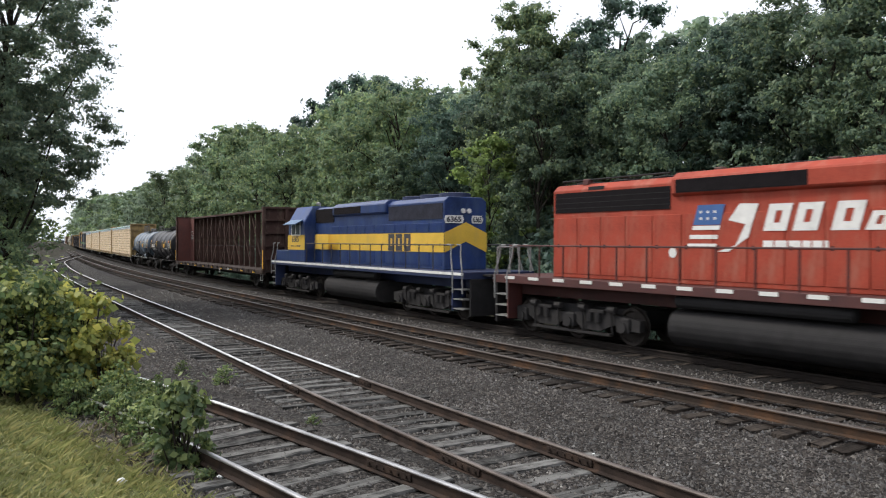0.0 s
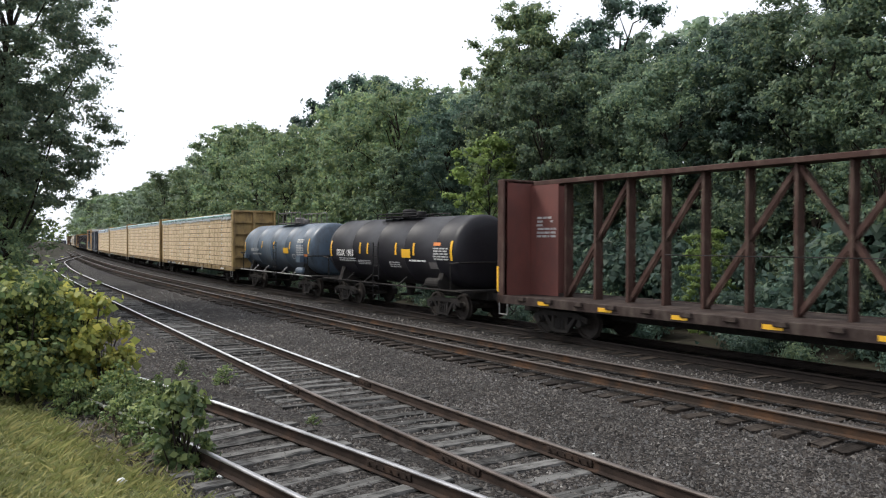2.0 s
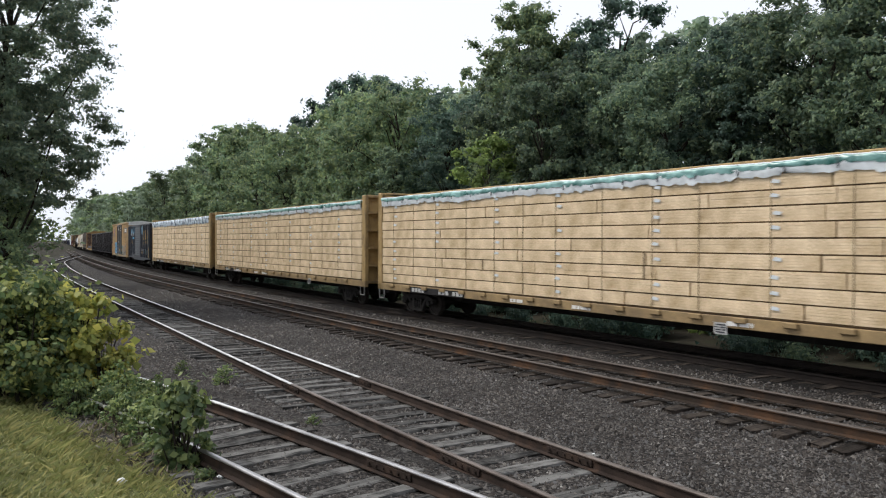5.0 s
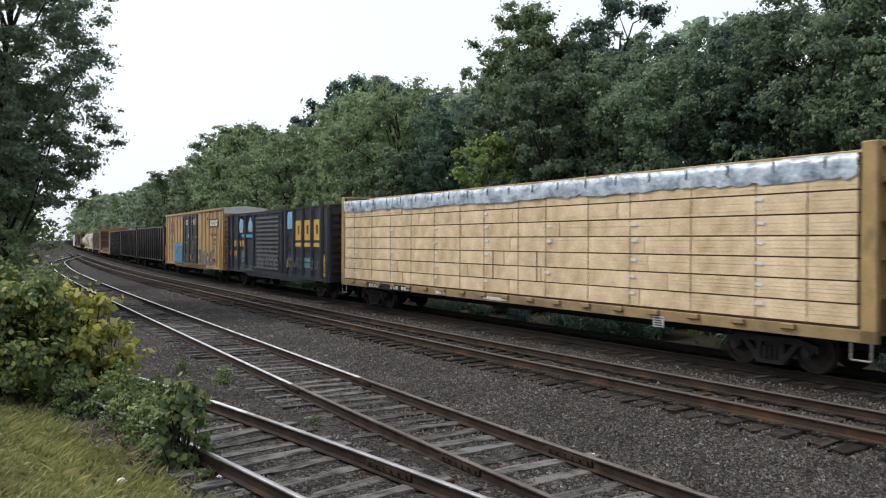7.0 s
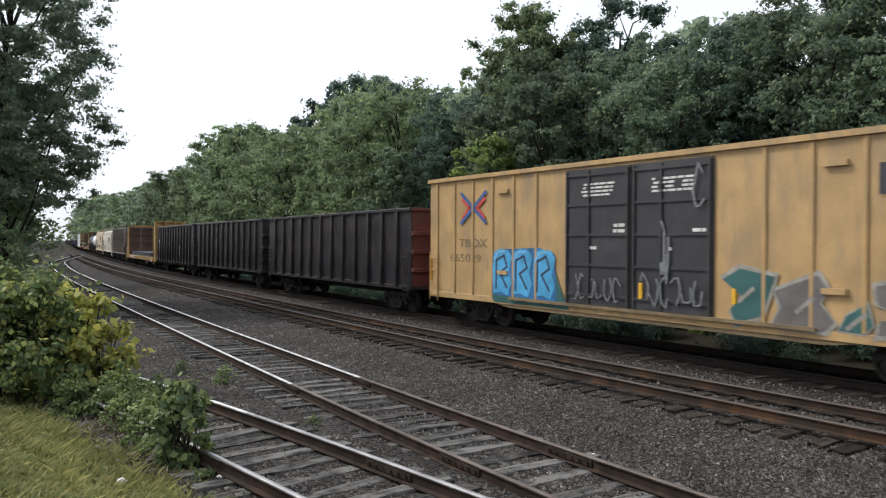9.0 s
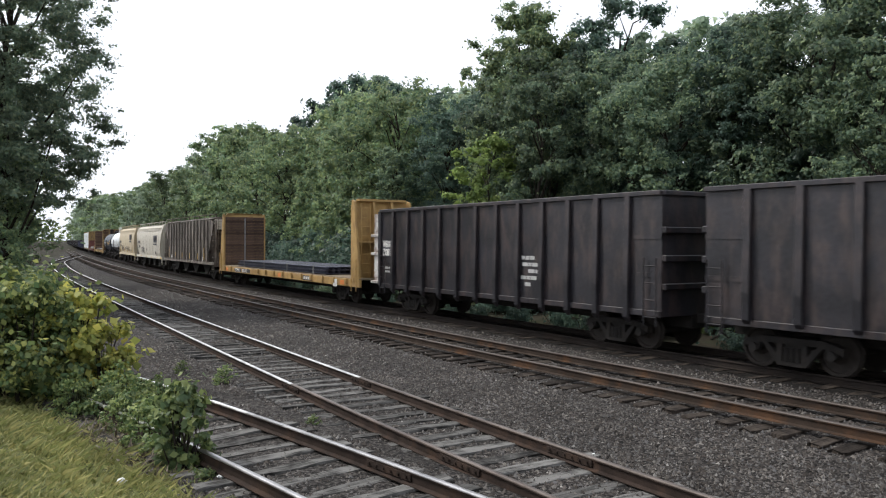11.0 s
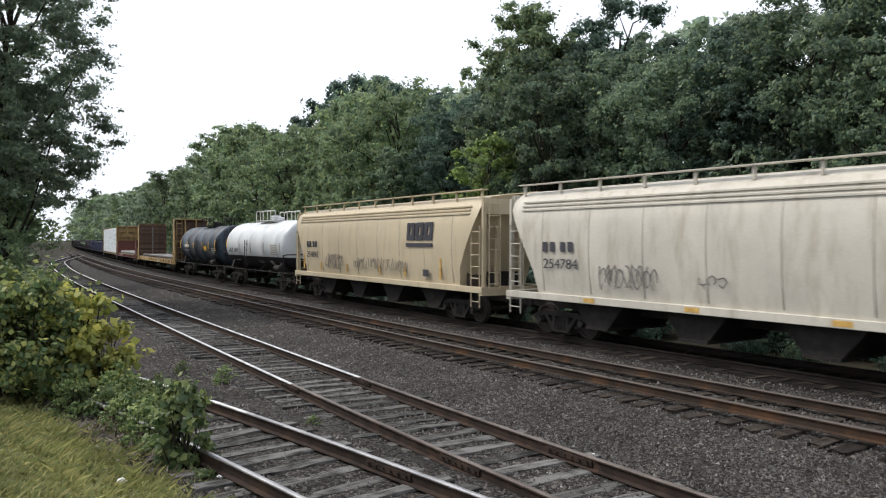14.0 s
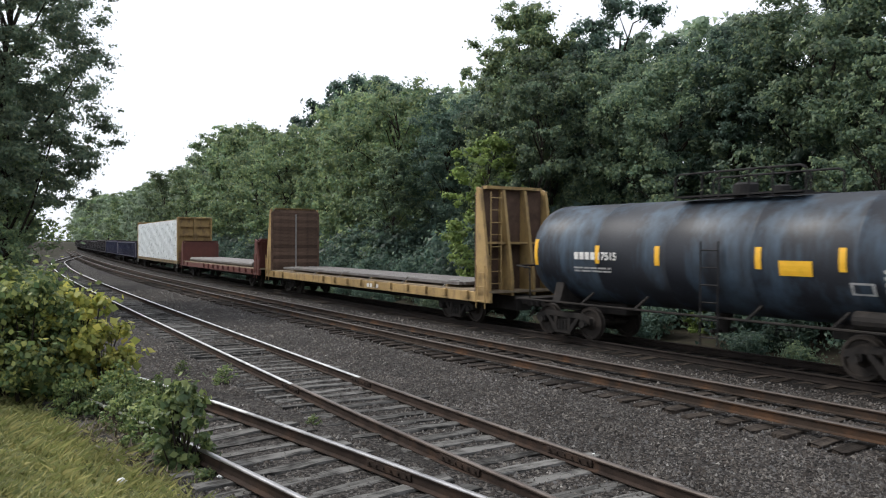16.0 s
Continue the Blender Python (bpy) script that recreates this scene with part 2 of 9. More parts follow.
def gravel(name, lo, hi, cells):
    """Crushed stone seen from some way off: each pebble its own shade, dark joints, broad stains."""
    m = bpy.data.materials.new(name)
    m.use_nodes = True
    N, L = m.node_tree.nodes, m.node_tree.links
    b = N["Principled BSDF"]
    b.inputs["Roughness"].default_value, b.inputs["Specular IOR Level"].default_value = 0.9, 0.15
    tc = N.new("ShaderNodeTexCoord")
    vo = N.new("ShaderNodeTexVoronoi")
    vo.inputs["Scale"].default_value = cells
    L.new(tc.outputs["Object"], vo.inputs["Vector"])
    sep = N.new("ShaderNodeSeparateColor")
    L.new(vo.outputs["Color"], sep.inputs[0])
    rp = N.new("ShaderNodeValToRGB")
    rp.color_ramp.elements[0].color, rp.color_ramp.elements[1].color = (*lo, 1), (*hi, 1)
    rp.color_ramp.elements[0].position, rp.color_ramp.elements[1].position = 0.1, 1.0
    L.new(sep.outputs[0], rp.inputs["Fac"])
    nz = N.new("ShaderNodeTexNoise")
    nz.inputs["Scale"].default_value, nz.inputs["Detail"].default_value = 0.8, 6
    L.new(tc.outputs["Object"], nz.inputs["Vector"])
    mr = N.new("ShaderNodeMapRange")
    mr.inputs["From Min"].default_value, mr.inputs["From Max"].default_value = 0.3, 0.7
    mr.inputs["To Min"].default_value, mr.inputs["To Max"].default_value = 0.62, 1.2
    L.new(nz.outputs["Fac"], mr.inputs["Value"])
    jo = N.new("ShaderNodeMapRange")
    jo.inputs["From Max"].default_value, jo.inputs["To Min"].default_value, jo.inputs["To Max"].default_value = 0.75, 1.15, 0.35
    L.new(vo.outputs["Distance"], jo.inputs["Value"])
    mu = N.new("ShaderNodeMath")
    mu.operation = "MULTIPLY"
    L.new(mr.outputs[0], mu.inputs[0])
    L.new(jo.outputs[0], mu.inputs[1])
    sc_ = N.new("ShaderNodeVectorMath")
    sc_.operation = "SCALE"
    L.new(rp.outputs["Color"], sc_.inputs[0])
    L.new(mu.outputs[0], sc_.inputs["Scale"])
    L.new(sc_.outputs[0], b.inputs["Base Color"])
    bp = N.new("ShaderNodeBump")
    bp.inputs["Strength"].default_value, bp.inputs["Distance"].default_value, bp.invert = 0.9, 0.03, True
    L.new(vo.outputs["Distance"], bp.inputs["Height"])
    L.new(bp.outputs[0], b.inputs["Normal"])
    return m


def stone_mat(name):
    """Loose crushed stone: every stone its own shade, brown to blue grey, a few pale chips."""
    m = bpy.data.materials.new(name)
    m.use_nodes = True
    N, L = m.node_tree.nodes, m.node_tree.links
    b = N["Principled BSDF"]
    b.inputs["Roughness"].default_value, b.inputs["Specular IOR Level"].default_value = 0.8, 0.3
    g = N.new("ShaderNodeNewGeometry")
    rp = N.new("ShaderNodeValToRGB")
    el = rp.color_ramp.elements
    el[0].position, el[0].color = 0.0, (0.014, 0.012, 0.011, 1)
    el[1].position, el[1].color = 1.0, (0.25, 0.24, 0.225, 1)
    for at, col in ((0.3, (0.038, 0.031, 0.026)), (0.55, (0.074, 0.065, 0.058)), (0.75, (0.085, 0.084, 0.085)), (0.92, (0.118, 0.107, 0.095)), (0.985, (0.15, 0.14, 0.128))):
        el.new(at).color = (*col, 1)
    L.new(g.outputs["Random Per Island"], rp.inputs["Fac"])
    tc = N.new("ShaderNodeTexCoord")
    nz = N.new("ShaderNodeTexNoise")
    nz.inputs["Scale"].default_value, nz.inputs["Detail"].default_value = 0.55, 4
    L.new(tc.outputs["Object"], nz.inputs["Vector"])
    mr = N.new("ShaderNodeMapRange")
    mr.inputs["From Min"].default_value, mr.inputs["From Max"].default_value = 0.3, 0.7
    mr.inputs["To Min"].default_value, mr.inputs["To Max"].default_value = 0.65, 1.3
    L.new(nz.outputs["Fac"], mr.inputs["Value"])
    sc_ = N.new("ShaderNodeVectorMath")
    sc_.operation = "SCALE"
    L.new(rp.outputs["Color"], sc_.inputs[0])
    L.new(mr.outputs[0], sc_.inputs["Scale"])
    L.new(sc_.outputs[0], b.inputs["Base Color"])
    return m


def tie_mat(name, lo, hi):
    """Old tie timber: long cracks and grain along the tie, each tie its own shade, worn pale patches."""
    m = bpy.data.materials.new(name)
    m.use_nodes = True
    N, L = m.node_tree.nodes, m.node_tree.links
    b = N["Principled BSDF"]
    b.inputs["Roughness"].default_value, b.inputs["Specular IOR Level"].default_value = 0.9, 0.12
    tc = N.new("ShaderNodeTexCoord")
    oi = N.new("ShaderNodeObjectInfo")
    off = N.new("ShaderNodeVectorMath")
    off.operation = "MULTIPLY_ADD"
    off.inputs[1].default_value = (13.0, 7.0, 3.0)
    L.new(oi.outputs["Random"], off.inputs[0])
    L.new(tc.outputs["Object"], off.inputs[2])
    mp = N.new("ShaderNodeMapping")
    mp.inputs["Scale"].default_value = (1.6, 26.0, 8.0)
    L.new(off.outputs[0], mp.inputs["Vector"])
    n1 = N.new("ShaderNodeTexNoise")
    n1.inputs["Scale"].default_value, n1.inputs["Detail"].default_value, n1.inputs["Roughness"].default_value = 1.0, 6, 0.65
    L.new(mp.outputs[0], n1.inputs["Vector"])
    n2 = N.new("ShaderNodeTexNoise")
    n2.inputs["Scale"].default_value, n2.inputs["Detail"].default_value = 4.0, 5
    L.new(off.outputs[0], n2.inputs["Vector"])
    ad = N.new("ShaderNodeMath")
    ad.operation = "MULTIPLY_ADD"
    ad.inputs[1].default_value = 0.8
    L.new(n2.outputs["Fac"], ad.inputs[0])
    L.new(n1.outputs["Fac"], ad.inputs[2])
    rp = N.new("ShaderNodeValToRGB")
    rp.color_ramp.elements[0].position, rp.color_ramp.elements[0].color = 0.72, (*lo, 1)
    rp.color_ramp.elements[1].position, rp.color_ramp.elements[1].color = 1.08, (*hi, 1)
    L.new(ad.outputs[0], rp.inputs["Fac"])
    mr = N.new("ShaderNodeMapRange")
    mr.inputs["To Min"].default_value, mr.inputs["To Max"].default_value = 0.5, 1.35
    L.new(oi.outputs["Random"], mr.inputs["Value"])
    sc_ = N.new("ShaderNodeVectorMath")
    sc_.operation = "SCALE"
    L.new(rp.outputs["Color"], sc_.inputs[0])
    L.new(mr.outputs[0], sc_.inputs["Scale"])
    L.new(sc_.outputs[0], b.inputs["Base Color"])
    bp = N.new("ShaderNodeBump")
    bp.inputs["Strength"].default_value, bp.inputs["Distance"].default_value = 0.9, 0.02
    L.new(n1.outputs["Fac"], bp.inputs["Height"])
    L.new(bp.outputs[0], b.inputs["Normal"])
    return m


M_BALLAST_DARK = gravel("oily dark ballast", (0.009, 0.008, 0.0075), (0.036, 0.032, 0.029), 19.0)
M_BALLAST = gravel("grey ballast stone", (0.014, 0.0125, 0.0115), (0.115, 0.105, 0.097), 21.0)
M_STONE = stone_mat("crushed stone")
M_TIE = tie_mat("grey weathered tie wood", (0.022, 0.021, 0.02), (0.14, 0.137, 0.13))
M_TIE_DARK = tie_mat("dark creosoted tie wood", (0.011, 0.009, 0.008), (0.05, 0.041, 0.034))
M_RAIL_SIDE = mat("rusty rail steel", (0.034, 0.024, 0.0195), 0.85, vary=0.45, scale=4, fine=60, dirt=(0.075, 0.043, 0.027), dirt_amount=0.22, dirt_scale=2.0, spec=0.15)
M_RAIL_RUST = mat("brown rusted rail steel", (0.036, 0.026, 0.02), 0.85, vary=0.45, scale=2, fine=60, dirt=(0.12, 0.056, 0.024), dirt_amount=0.26, dirt_scale=1.1, spec=0.15)
M_RAIL_DARK = mat("oily dark rail steel", (0.021, 0.017, 0.015), 0.85, vary=0.35, scale=2, fine=60, dirt=(0.035, 0.024, 0.018), dirt_amount=0.3, spec=0.15)
M_RAIL_TOP = mat("polished rail head", (0.72, 0.715, 0.71), 0.4, metal=1.0, vary=0.2, scale=2, fine=50, bump=0.02, dirt=(0.16, 0.13, 0.11), dirt_amount=0.12, dirt_scale=1.2)
M_RAIL_WORN = mat("worn rail head", (0.15, 0.125, 0.11), 0.45, metal=0.7, vary=0.35, scale=2, fine=50, bump=0.03, dirt=(0.06, 0.042, 0.034), dirt_amount=0.34, dirt_scale=0.6)
M_RAIL_HALF = mat("half polished rail head", (0.42, 0.41, 0.41), 0.36, metal=0.95, vary=0.3, scale=2, fine=50, bump=0.03, dirt=(0.09, 0.07, 0.06), dirt_amount=0.26, dirt_scale=0.8)
M_RAIL_DULL = mat("dull rail head", (0.075, 0.06, 0.052), 0.5, metal=0.35, vary=0.25, scale=2, fine=50, bump=0.02, dirt=(0.045, 0.032, 0.025), dirt_amount=0.3, dirt_scale=0.8)
M_SOIL = mat("brown woodland soil", (0.034, 0.03, 0.022), 0.95, vary=0.5, scale=0.6, fine=9, bump=0.6, dirt=(0.02, 0.027, 0.012), dirt_amount=0.4, spec=0.1)
M_TURF = mat("short dry turf", (0.085, 0.095, 0.036), 0.95, vary=0.55, scale=2.2, fine=30, bump=0.8, dirt=(0.17, 0.15, 0.075), dirt_amount=0.35, dirt_scale=1.6, spec=0.1)
M_BARK = mat("dark brown bark", (0.036, 0.03, 0.025), 0.9, vary=0.4, scale=2, fine=18, bump=0.8, spec=0.1)
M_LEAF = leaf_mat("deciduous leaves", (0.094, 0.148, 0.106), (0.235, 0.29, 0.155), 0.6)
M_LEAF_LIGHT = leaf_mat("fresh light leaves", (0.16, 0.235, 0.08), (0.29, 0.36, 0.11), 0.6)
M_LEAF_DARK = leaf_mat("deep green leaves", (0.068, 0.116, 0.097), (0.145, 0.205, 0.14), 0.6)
# far and middle leaves, lightened to carry the haze of distance
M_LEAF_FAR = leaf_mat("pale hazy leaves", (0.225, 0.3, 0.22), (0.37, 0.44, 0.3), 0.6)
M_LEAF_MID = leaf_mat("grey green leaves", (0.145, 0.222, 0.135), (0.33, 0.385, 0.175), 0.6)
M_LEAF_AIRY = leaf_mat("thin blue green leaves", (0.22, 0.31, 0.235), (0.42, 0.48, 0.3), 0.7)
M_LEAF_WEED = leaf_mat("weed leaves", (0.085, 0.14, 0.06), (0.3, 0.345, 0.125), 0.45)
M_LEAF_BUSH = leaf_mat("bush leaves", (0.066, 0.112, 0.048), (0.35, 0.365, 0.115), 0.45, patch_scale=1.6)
# yellow of sun shining through the leaf, put into the base colour
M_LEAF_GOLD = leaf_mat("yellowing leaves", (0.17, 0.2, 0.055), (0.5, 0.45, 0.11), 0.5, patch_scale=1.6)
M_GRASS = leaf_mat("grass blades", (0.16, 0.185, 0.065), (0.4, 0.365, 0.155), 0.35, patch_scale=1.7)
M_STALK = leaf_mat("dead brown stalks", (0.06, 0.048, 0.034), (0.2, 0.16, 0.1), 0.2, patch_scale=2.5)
M_PAPER = mat("white paper", (0.62, 0.64, 0.63), 0.7, vary=0.12, scale=20)
# ---- ground: one sheet to the horizon ----
def graded(lo, hi, fine_lo, fine_hi, step):
    vals = list(np.arange(fine_lo, fine_hi + step / 2, step))
    g, v = step, fine_hi
    while v < hi:
        g *= 1.25
        v += g
        vals.append(v)
    g, v = step, fine_lo
    while v > lo:
        g *= 1.25
        v -= g
        vals.insert(0, v)
    return np.array(vals)


def ground_sheet():
    gx, gy = graded(-2500, 2500, -75, 50, 0.8), graded(-2500, 3000, -30, 130, 0.8)
    X, Y = np.meshgrid(gx, gy)
    Z = ground_z(X.ravel(), Y.ravel()) - 0.07
    v = np.stack([X.ravel(), Y.ravel(), Z], 1)
    nx, ny = len(gx), len(gy)
    i = np.arange((ny - 1) * nx).reshape(ny - 1, nx)[:, :-1].ravel()
    f = np.concatenate([np.stack([i, i + 1, i + nx + 1], 1), np.stack([i, i + nx + 1, i + nx], 1)])
    me = tri_mesh("ground", v, f, M_SOIL)
    me.polygons.foreach_set("use_smooth", [True] * len(me.polygons))
    tagged(new("ground", me), "brown woodland soil with sparse green growth", "ground", kind="structure")


def ribbon(name, line, s0, s1, sides, heights, material, label, category, step=1.0):
    """A sheet that follows a line: heights at given distances to its side."""
    s = np.arange(s0, s1 + step / 2, step)
    v, f = [], []
    for si in s:
        for d, z in zip(sides, heights):
            x, y, _ = line.at(si, d)
            v.append((x, y, z))
    n = len(sides)
    for i in range(len(s) - 1):
        for k in range(n - 1):
            a = i * n + k
            f.append((a, a + 1, a + n + 1, a + n))
    me = mesh_from(name, v, f, material, True)
    return tagged(new(name, me), label, category, kind="structure")


def beds():
    ribbon("ballast_main", MAIN_NEAR, -120, 600, [-3.2, -2.3, -1.5, -1.2, -0.6, 1.5, 2.14, 2.6], [-0.34, -0.28, -0.25, -0.24, -0.215, -0.21, -0.25, -0.22], M_BALLAST, "grey crushed stone ballast of the main line", "ballast")
    ribbon("ballast_train_track", MAIN_NEAR, -120, 600, [2.6, 2.8, 5.8, 6.6, 7.8], [-0.22, -0.2, -0.2, -0.25, -0.7], M_BALLAST_DARK, "dark ballast under the train", "ballast")
    ribbon("ballast_siding", SIDING, -60, 150, [-3.6, -2.2, 0, 1.6, 3.0, 4.2], [-0.36, -0.288, -0.285, -0.285, -0.27, -0.34], M_BALLAST, "grey crushed stone ballast of the siding", "ballast")
    ribbon("ballast_spur", SPUR, -14, 34, [-1.9, -1.3, 0, 1.4, 2.2], [-0.27, -0.2, -0.18, -0.19, -0.31], M_BALLAST, "grey gravelly bed of the spur track with weeds", "ballast")


RAIL_SIDE = [(-0.07, 0.0), (0.07, 0.0), (0.07, 0.012), (0.012, 0.03), (0.012, 0.125), (0.036, 0.14), (0.036, 0.16), (-0.036, 0.16), (-0.036, 0.14), (-0.012, 0.125), (-0.012, 0.03), (-0.07, 0.012)]
RAIL_HEAD = [(-0.037, 0.152), (0.037, 0.152), (0.037, 0.163), (0.032, 0.173), (0.02, 0.1785), (0.0, 0.18), (-0.02, 0.1785), (-0.032, 0.173), (-0.037, 0.163)]


def swept(name, line, s0, s1, off, prof, z, material, parent, step=1.0, label=""):
    s = np.append(np.arange(s0, s1, step), s1)
    v, f = [], []
    n = len(prof)
    for si in s:
        for px, pz in prof:
            x, y, _ = line.at(si, off + px)
            v.append((x, y, z + pz))
    for i in range(len(s) - 1):
        for k in range(n):
            a, b = i * n + k, i * n + (k + 1) % n
            f.append((a, b, b + n, a + n))
    f.append(tuple(range(n))[::-1])
    f.append(tuple(range((len(s) - 1) * n, len(s) * n)))
    return part(name, mesh_from(name, v, f, material), None, parent, label)


def track(name, line, s0, s1, z, label, top, side, tie_mat_, tie_range, tie_top, seed, tie_len=2.6, cant=0.0, joint=None, worn=None):
    """One track: two rails (foot and web, polished head), ties with plates under the rails."""
    rnd = random.Random(seed)
    t = tagged(new(name, None), label, "railway track", kind="structure")
    for off, up in ((-GAUGE / 2, cant), (GAUGE / 2, 0.0)):
        r = swept("rail", line, s0, s1, off, RAIL_SIDE, z + up - 0.18, side, t)
        if joint:
            swept("rail_head", line, s0, joint, off, RAIL_HEAD, z + up - 0.18, worn or M_RAIL_WORN, r, label="worn dull rail head")
        swept("rail_head", line, joint or s0, s1, off, RAIL_HEAD, z + up - 0.18, top, r)
    variants = []
    for k in range(6):
        bm = bmesh.new()
        box(bm, -tie_len / 2, tie_len / 2, -0.115, 0.115, -0.17, 0, 0.014)
        bmesh.ops.subdivide_edges(bm, edges=[e for e in bm.edges if e.calc_length() > 1.0], cuts=5, use_grid_fill=True)
        lean = rnd.uniform(-0.02, 0.02)
        for vtx in bm.verts:
            if vtx.co.z > -0.05:
                vtx.co.z += rnd.uniform(-0.02, 0.006)
            end = abs(vtx.co.x) > tie_len / 2 - 0.05
            vtx.co.y += rnd.uniform(-0.018, 0.018) + lean * vtx.co.x
            if end:
                vtx.co.x += rnd.uniform(-0.09, 0.05)
        variants.append(done(bm, "tie", tie_mat_))
    s = tie_range[0]
    far = []
    while s < tie_range[1]:
        x, y, a = line.at(s + rnd.uniform(-0.06, 0.06), rnd.uniform(-0.09, 0.09))
        m = pose(x, y, z + tie_top + rnd.uniform(-0.022, 0.008), 0, rnd.uniform(-0.5, 0.5), -math.degrees(a) + rnd.uniform(-2.5, 2.5))
        if s < tie_range[2]:
            ob = new("tie", rnd.choice(variants))
            ob.parent = t
            ob.matrix_basis = m
        else:
            far.append(m)
        s += 0.53
    if far:
        v, f = [], []
        for m in far:
            k = len(v)
            v += [m @ Vector(p) for p in ((-tie_len / 2, -0.115, -0.1), (tie_len / 2, -0.115, -0.1), (tie_len / 2, 0.115, -0.1), (-tie_len / 2, 0.115, -0.1), (-tie_len / 2, -0.115, 0), (tie_len / 2, -0.115, 0), (tie_len / 2, 0.115, 0), (-tie_len / 2, 0.115, 0))]
            f += [(k + 4, k + 5, k + 6, k + 7), (k, k + 1, k + 5, k + 4), (k + 1, k + 2, k + 6, k + 5), (k + 2, k + 3, k + 7, k + 6), (k + 3, k, k + 4, k + 7)]
        tagged(part("far_ties", mesh_from("far_ties", v, f, tie_mat_), None, t), kind="stuff")
    return t


def joint_bars(line, places, z, parent):
    """Bolted joint bars on both sides of a rail's web: place along the line and offset of the rail."""
    for s, off in places:
        x, y, a = line.at(s, off)
        for side in (-1, 1):
            bm = bmesh.new()
            box(bm, -0.012, 0.012, -0.46, 0.46, -0.14, -0.05, 0.006)
            for k in range(6):
                rod(bm, (side * 0.01, -0.38 + k * 0.152, -0.09), (side * 0.035, -0.38 + k * 0.152, -0.09), 0.02, 6)
            part("joint_bar", bm, M_RAIL_SIDE, parent, "bolted rusty joint bar", at=pose(x, y, z, 0, 0, -math.degrees(a)) @ Matrix.Translation((side * 0.025, 0, 0)))


ground_sheet()
beds()
track("track_main_near", MAIN_NEAR, -120, 700, Z_NEAR, "empty main line track with brown rusty rails", M_RAIL_DULL, M_RAIL_RUST, M_TIE_DARK, (-20, 170, 70), -0.215, 1, cant=0.025)
track("track_main_far", MAIN_FAR, -120, 700, Z_MAIN, "main line track under the train, dark rails and ties", M_RAIL_DARK, M_RAIL_DARK, M_TIE_DARK, (-20, 170, 60), -0.175, 2)
T_SIDE = track("track_siding", SIDING, -20, 158, Z_SIDING, "curving siding with shiny rails on grey wooden ties", M_RAIL_TOP, M_RAIL_SIDE, M_TIE, (-4, 118, 75), -0.165, 3, joint=13.1)
T_SPUR = track("track_spur", SPUR, -14, 30, Z_SPUR, "spur track with worn shiny rails running behind the bushes", M_RAIL_TOP, M_RAIL_SIDE, M_TIE, (-4, 29, 29), -0.178, 4, joint=7.5, worn=M_RAIL_HALF)
joint_bars(SIDING, ((13.05, GAUGE / 2), (13.15, -GAUGE / 2), (6.5, GAUGE / 2), (6.95, -GAUGE / 2)), Z_SIDING, T_SIDE)
joint_bars(SPUR, ((3.85, GAUGE / 2),), Z_SPUR, T_SPUR)
# ---- turf on the bank, stones, weeds, litter ----
def turf():
    s = np.arange(-40, 40.1, 0.5)
    d = np.array([-0.8, -0.2, 0.6, 1.0, 1.6, 2.2, 3.0, 4.0, 5.5, 7.5, 10.0, 14.0])
    rng = np.random.default_rng(3)
    pts = []
    for si in s:
        e = np.interp(si, *EDGE)
        wob = 0.18 * math.sin(si * 1.3) + 0.12 * math.sin(si * 3.1 + 1)
        for k, dk in enumerate(d):
            x, y, _ = SIDING.at(si, -(e + dk + (wob if k == 0 else 0)))
            pts.append((x, y))
    pts = np.array(pts)
    z = ground_z(pts[:, 0], pts[:, 1]) + 0.012 + 0.02 * rng.random(len(pts))
    z[::len(d)] -= 0.06
    v = np.column_stack([pts, z])
    n = len(d)
    f = [(i * n + k, (i + 1) * n + k, (i + 1) * n + k + 1, i * n + k + 1) for i in range(len(s) - 1) for k in range(n - 1)]
    tagged(new("grass_bank", mesh_from("grass_bank", v, f, M_TURF, True)), "sloping bank of short yellow green turf", "grass", kind="structure")


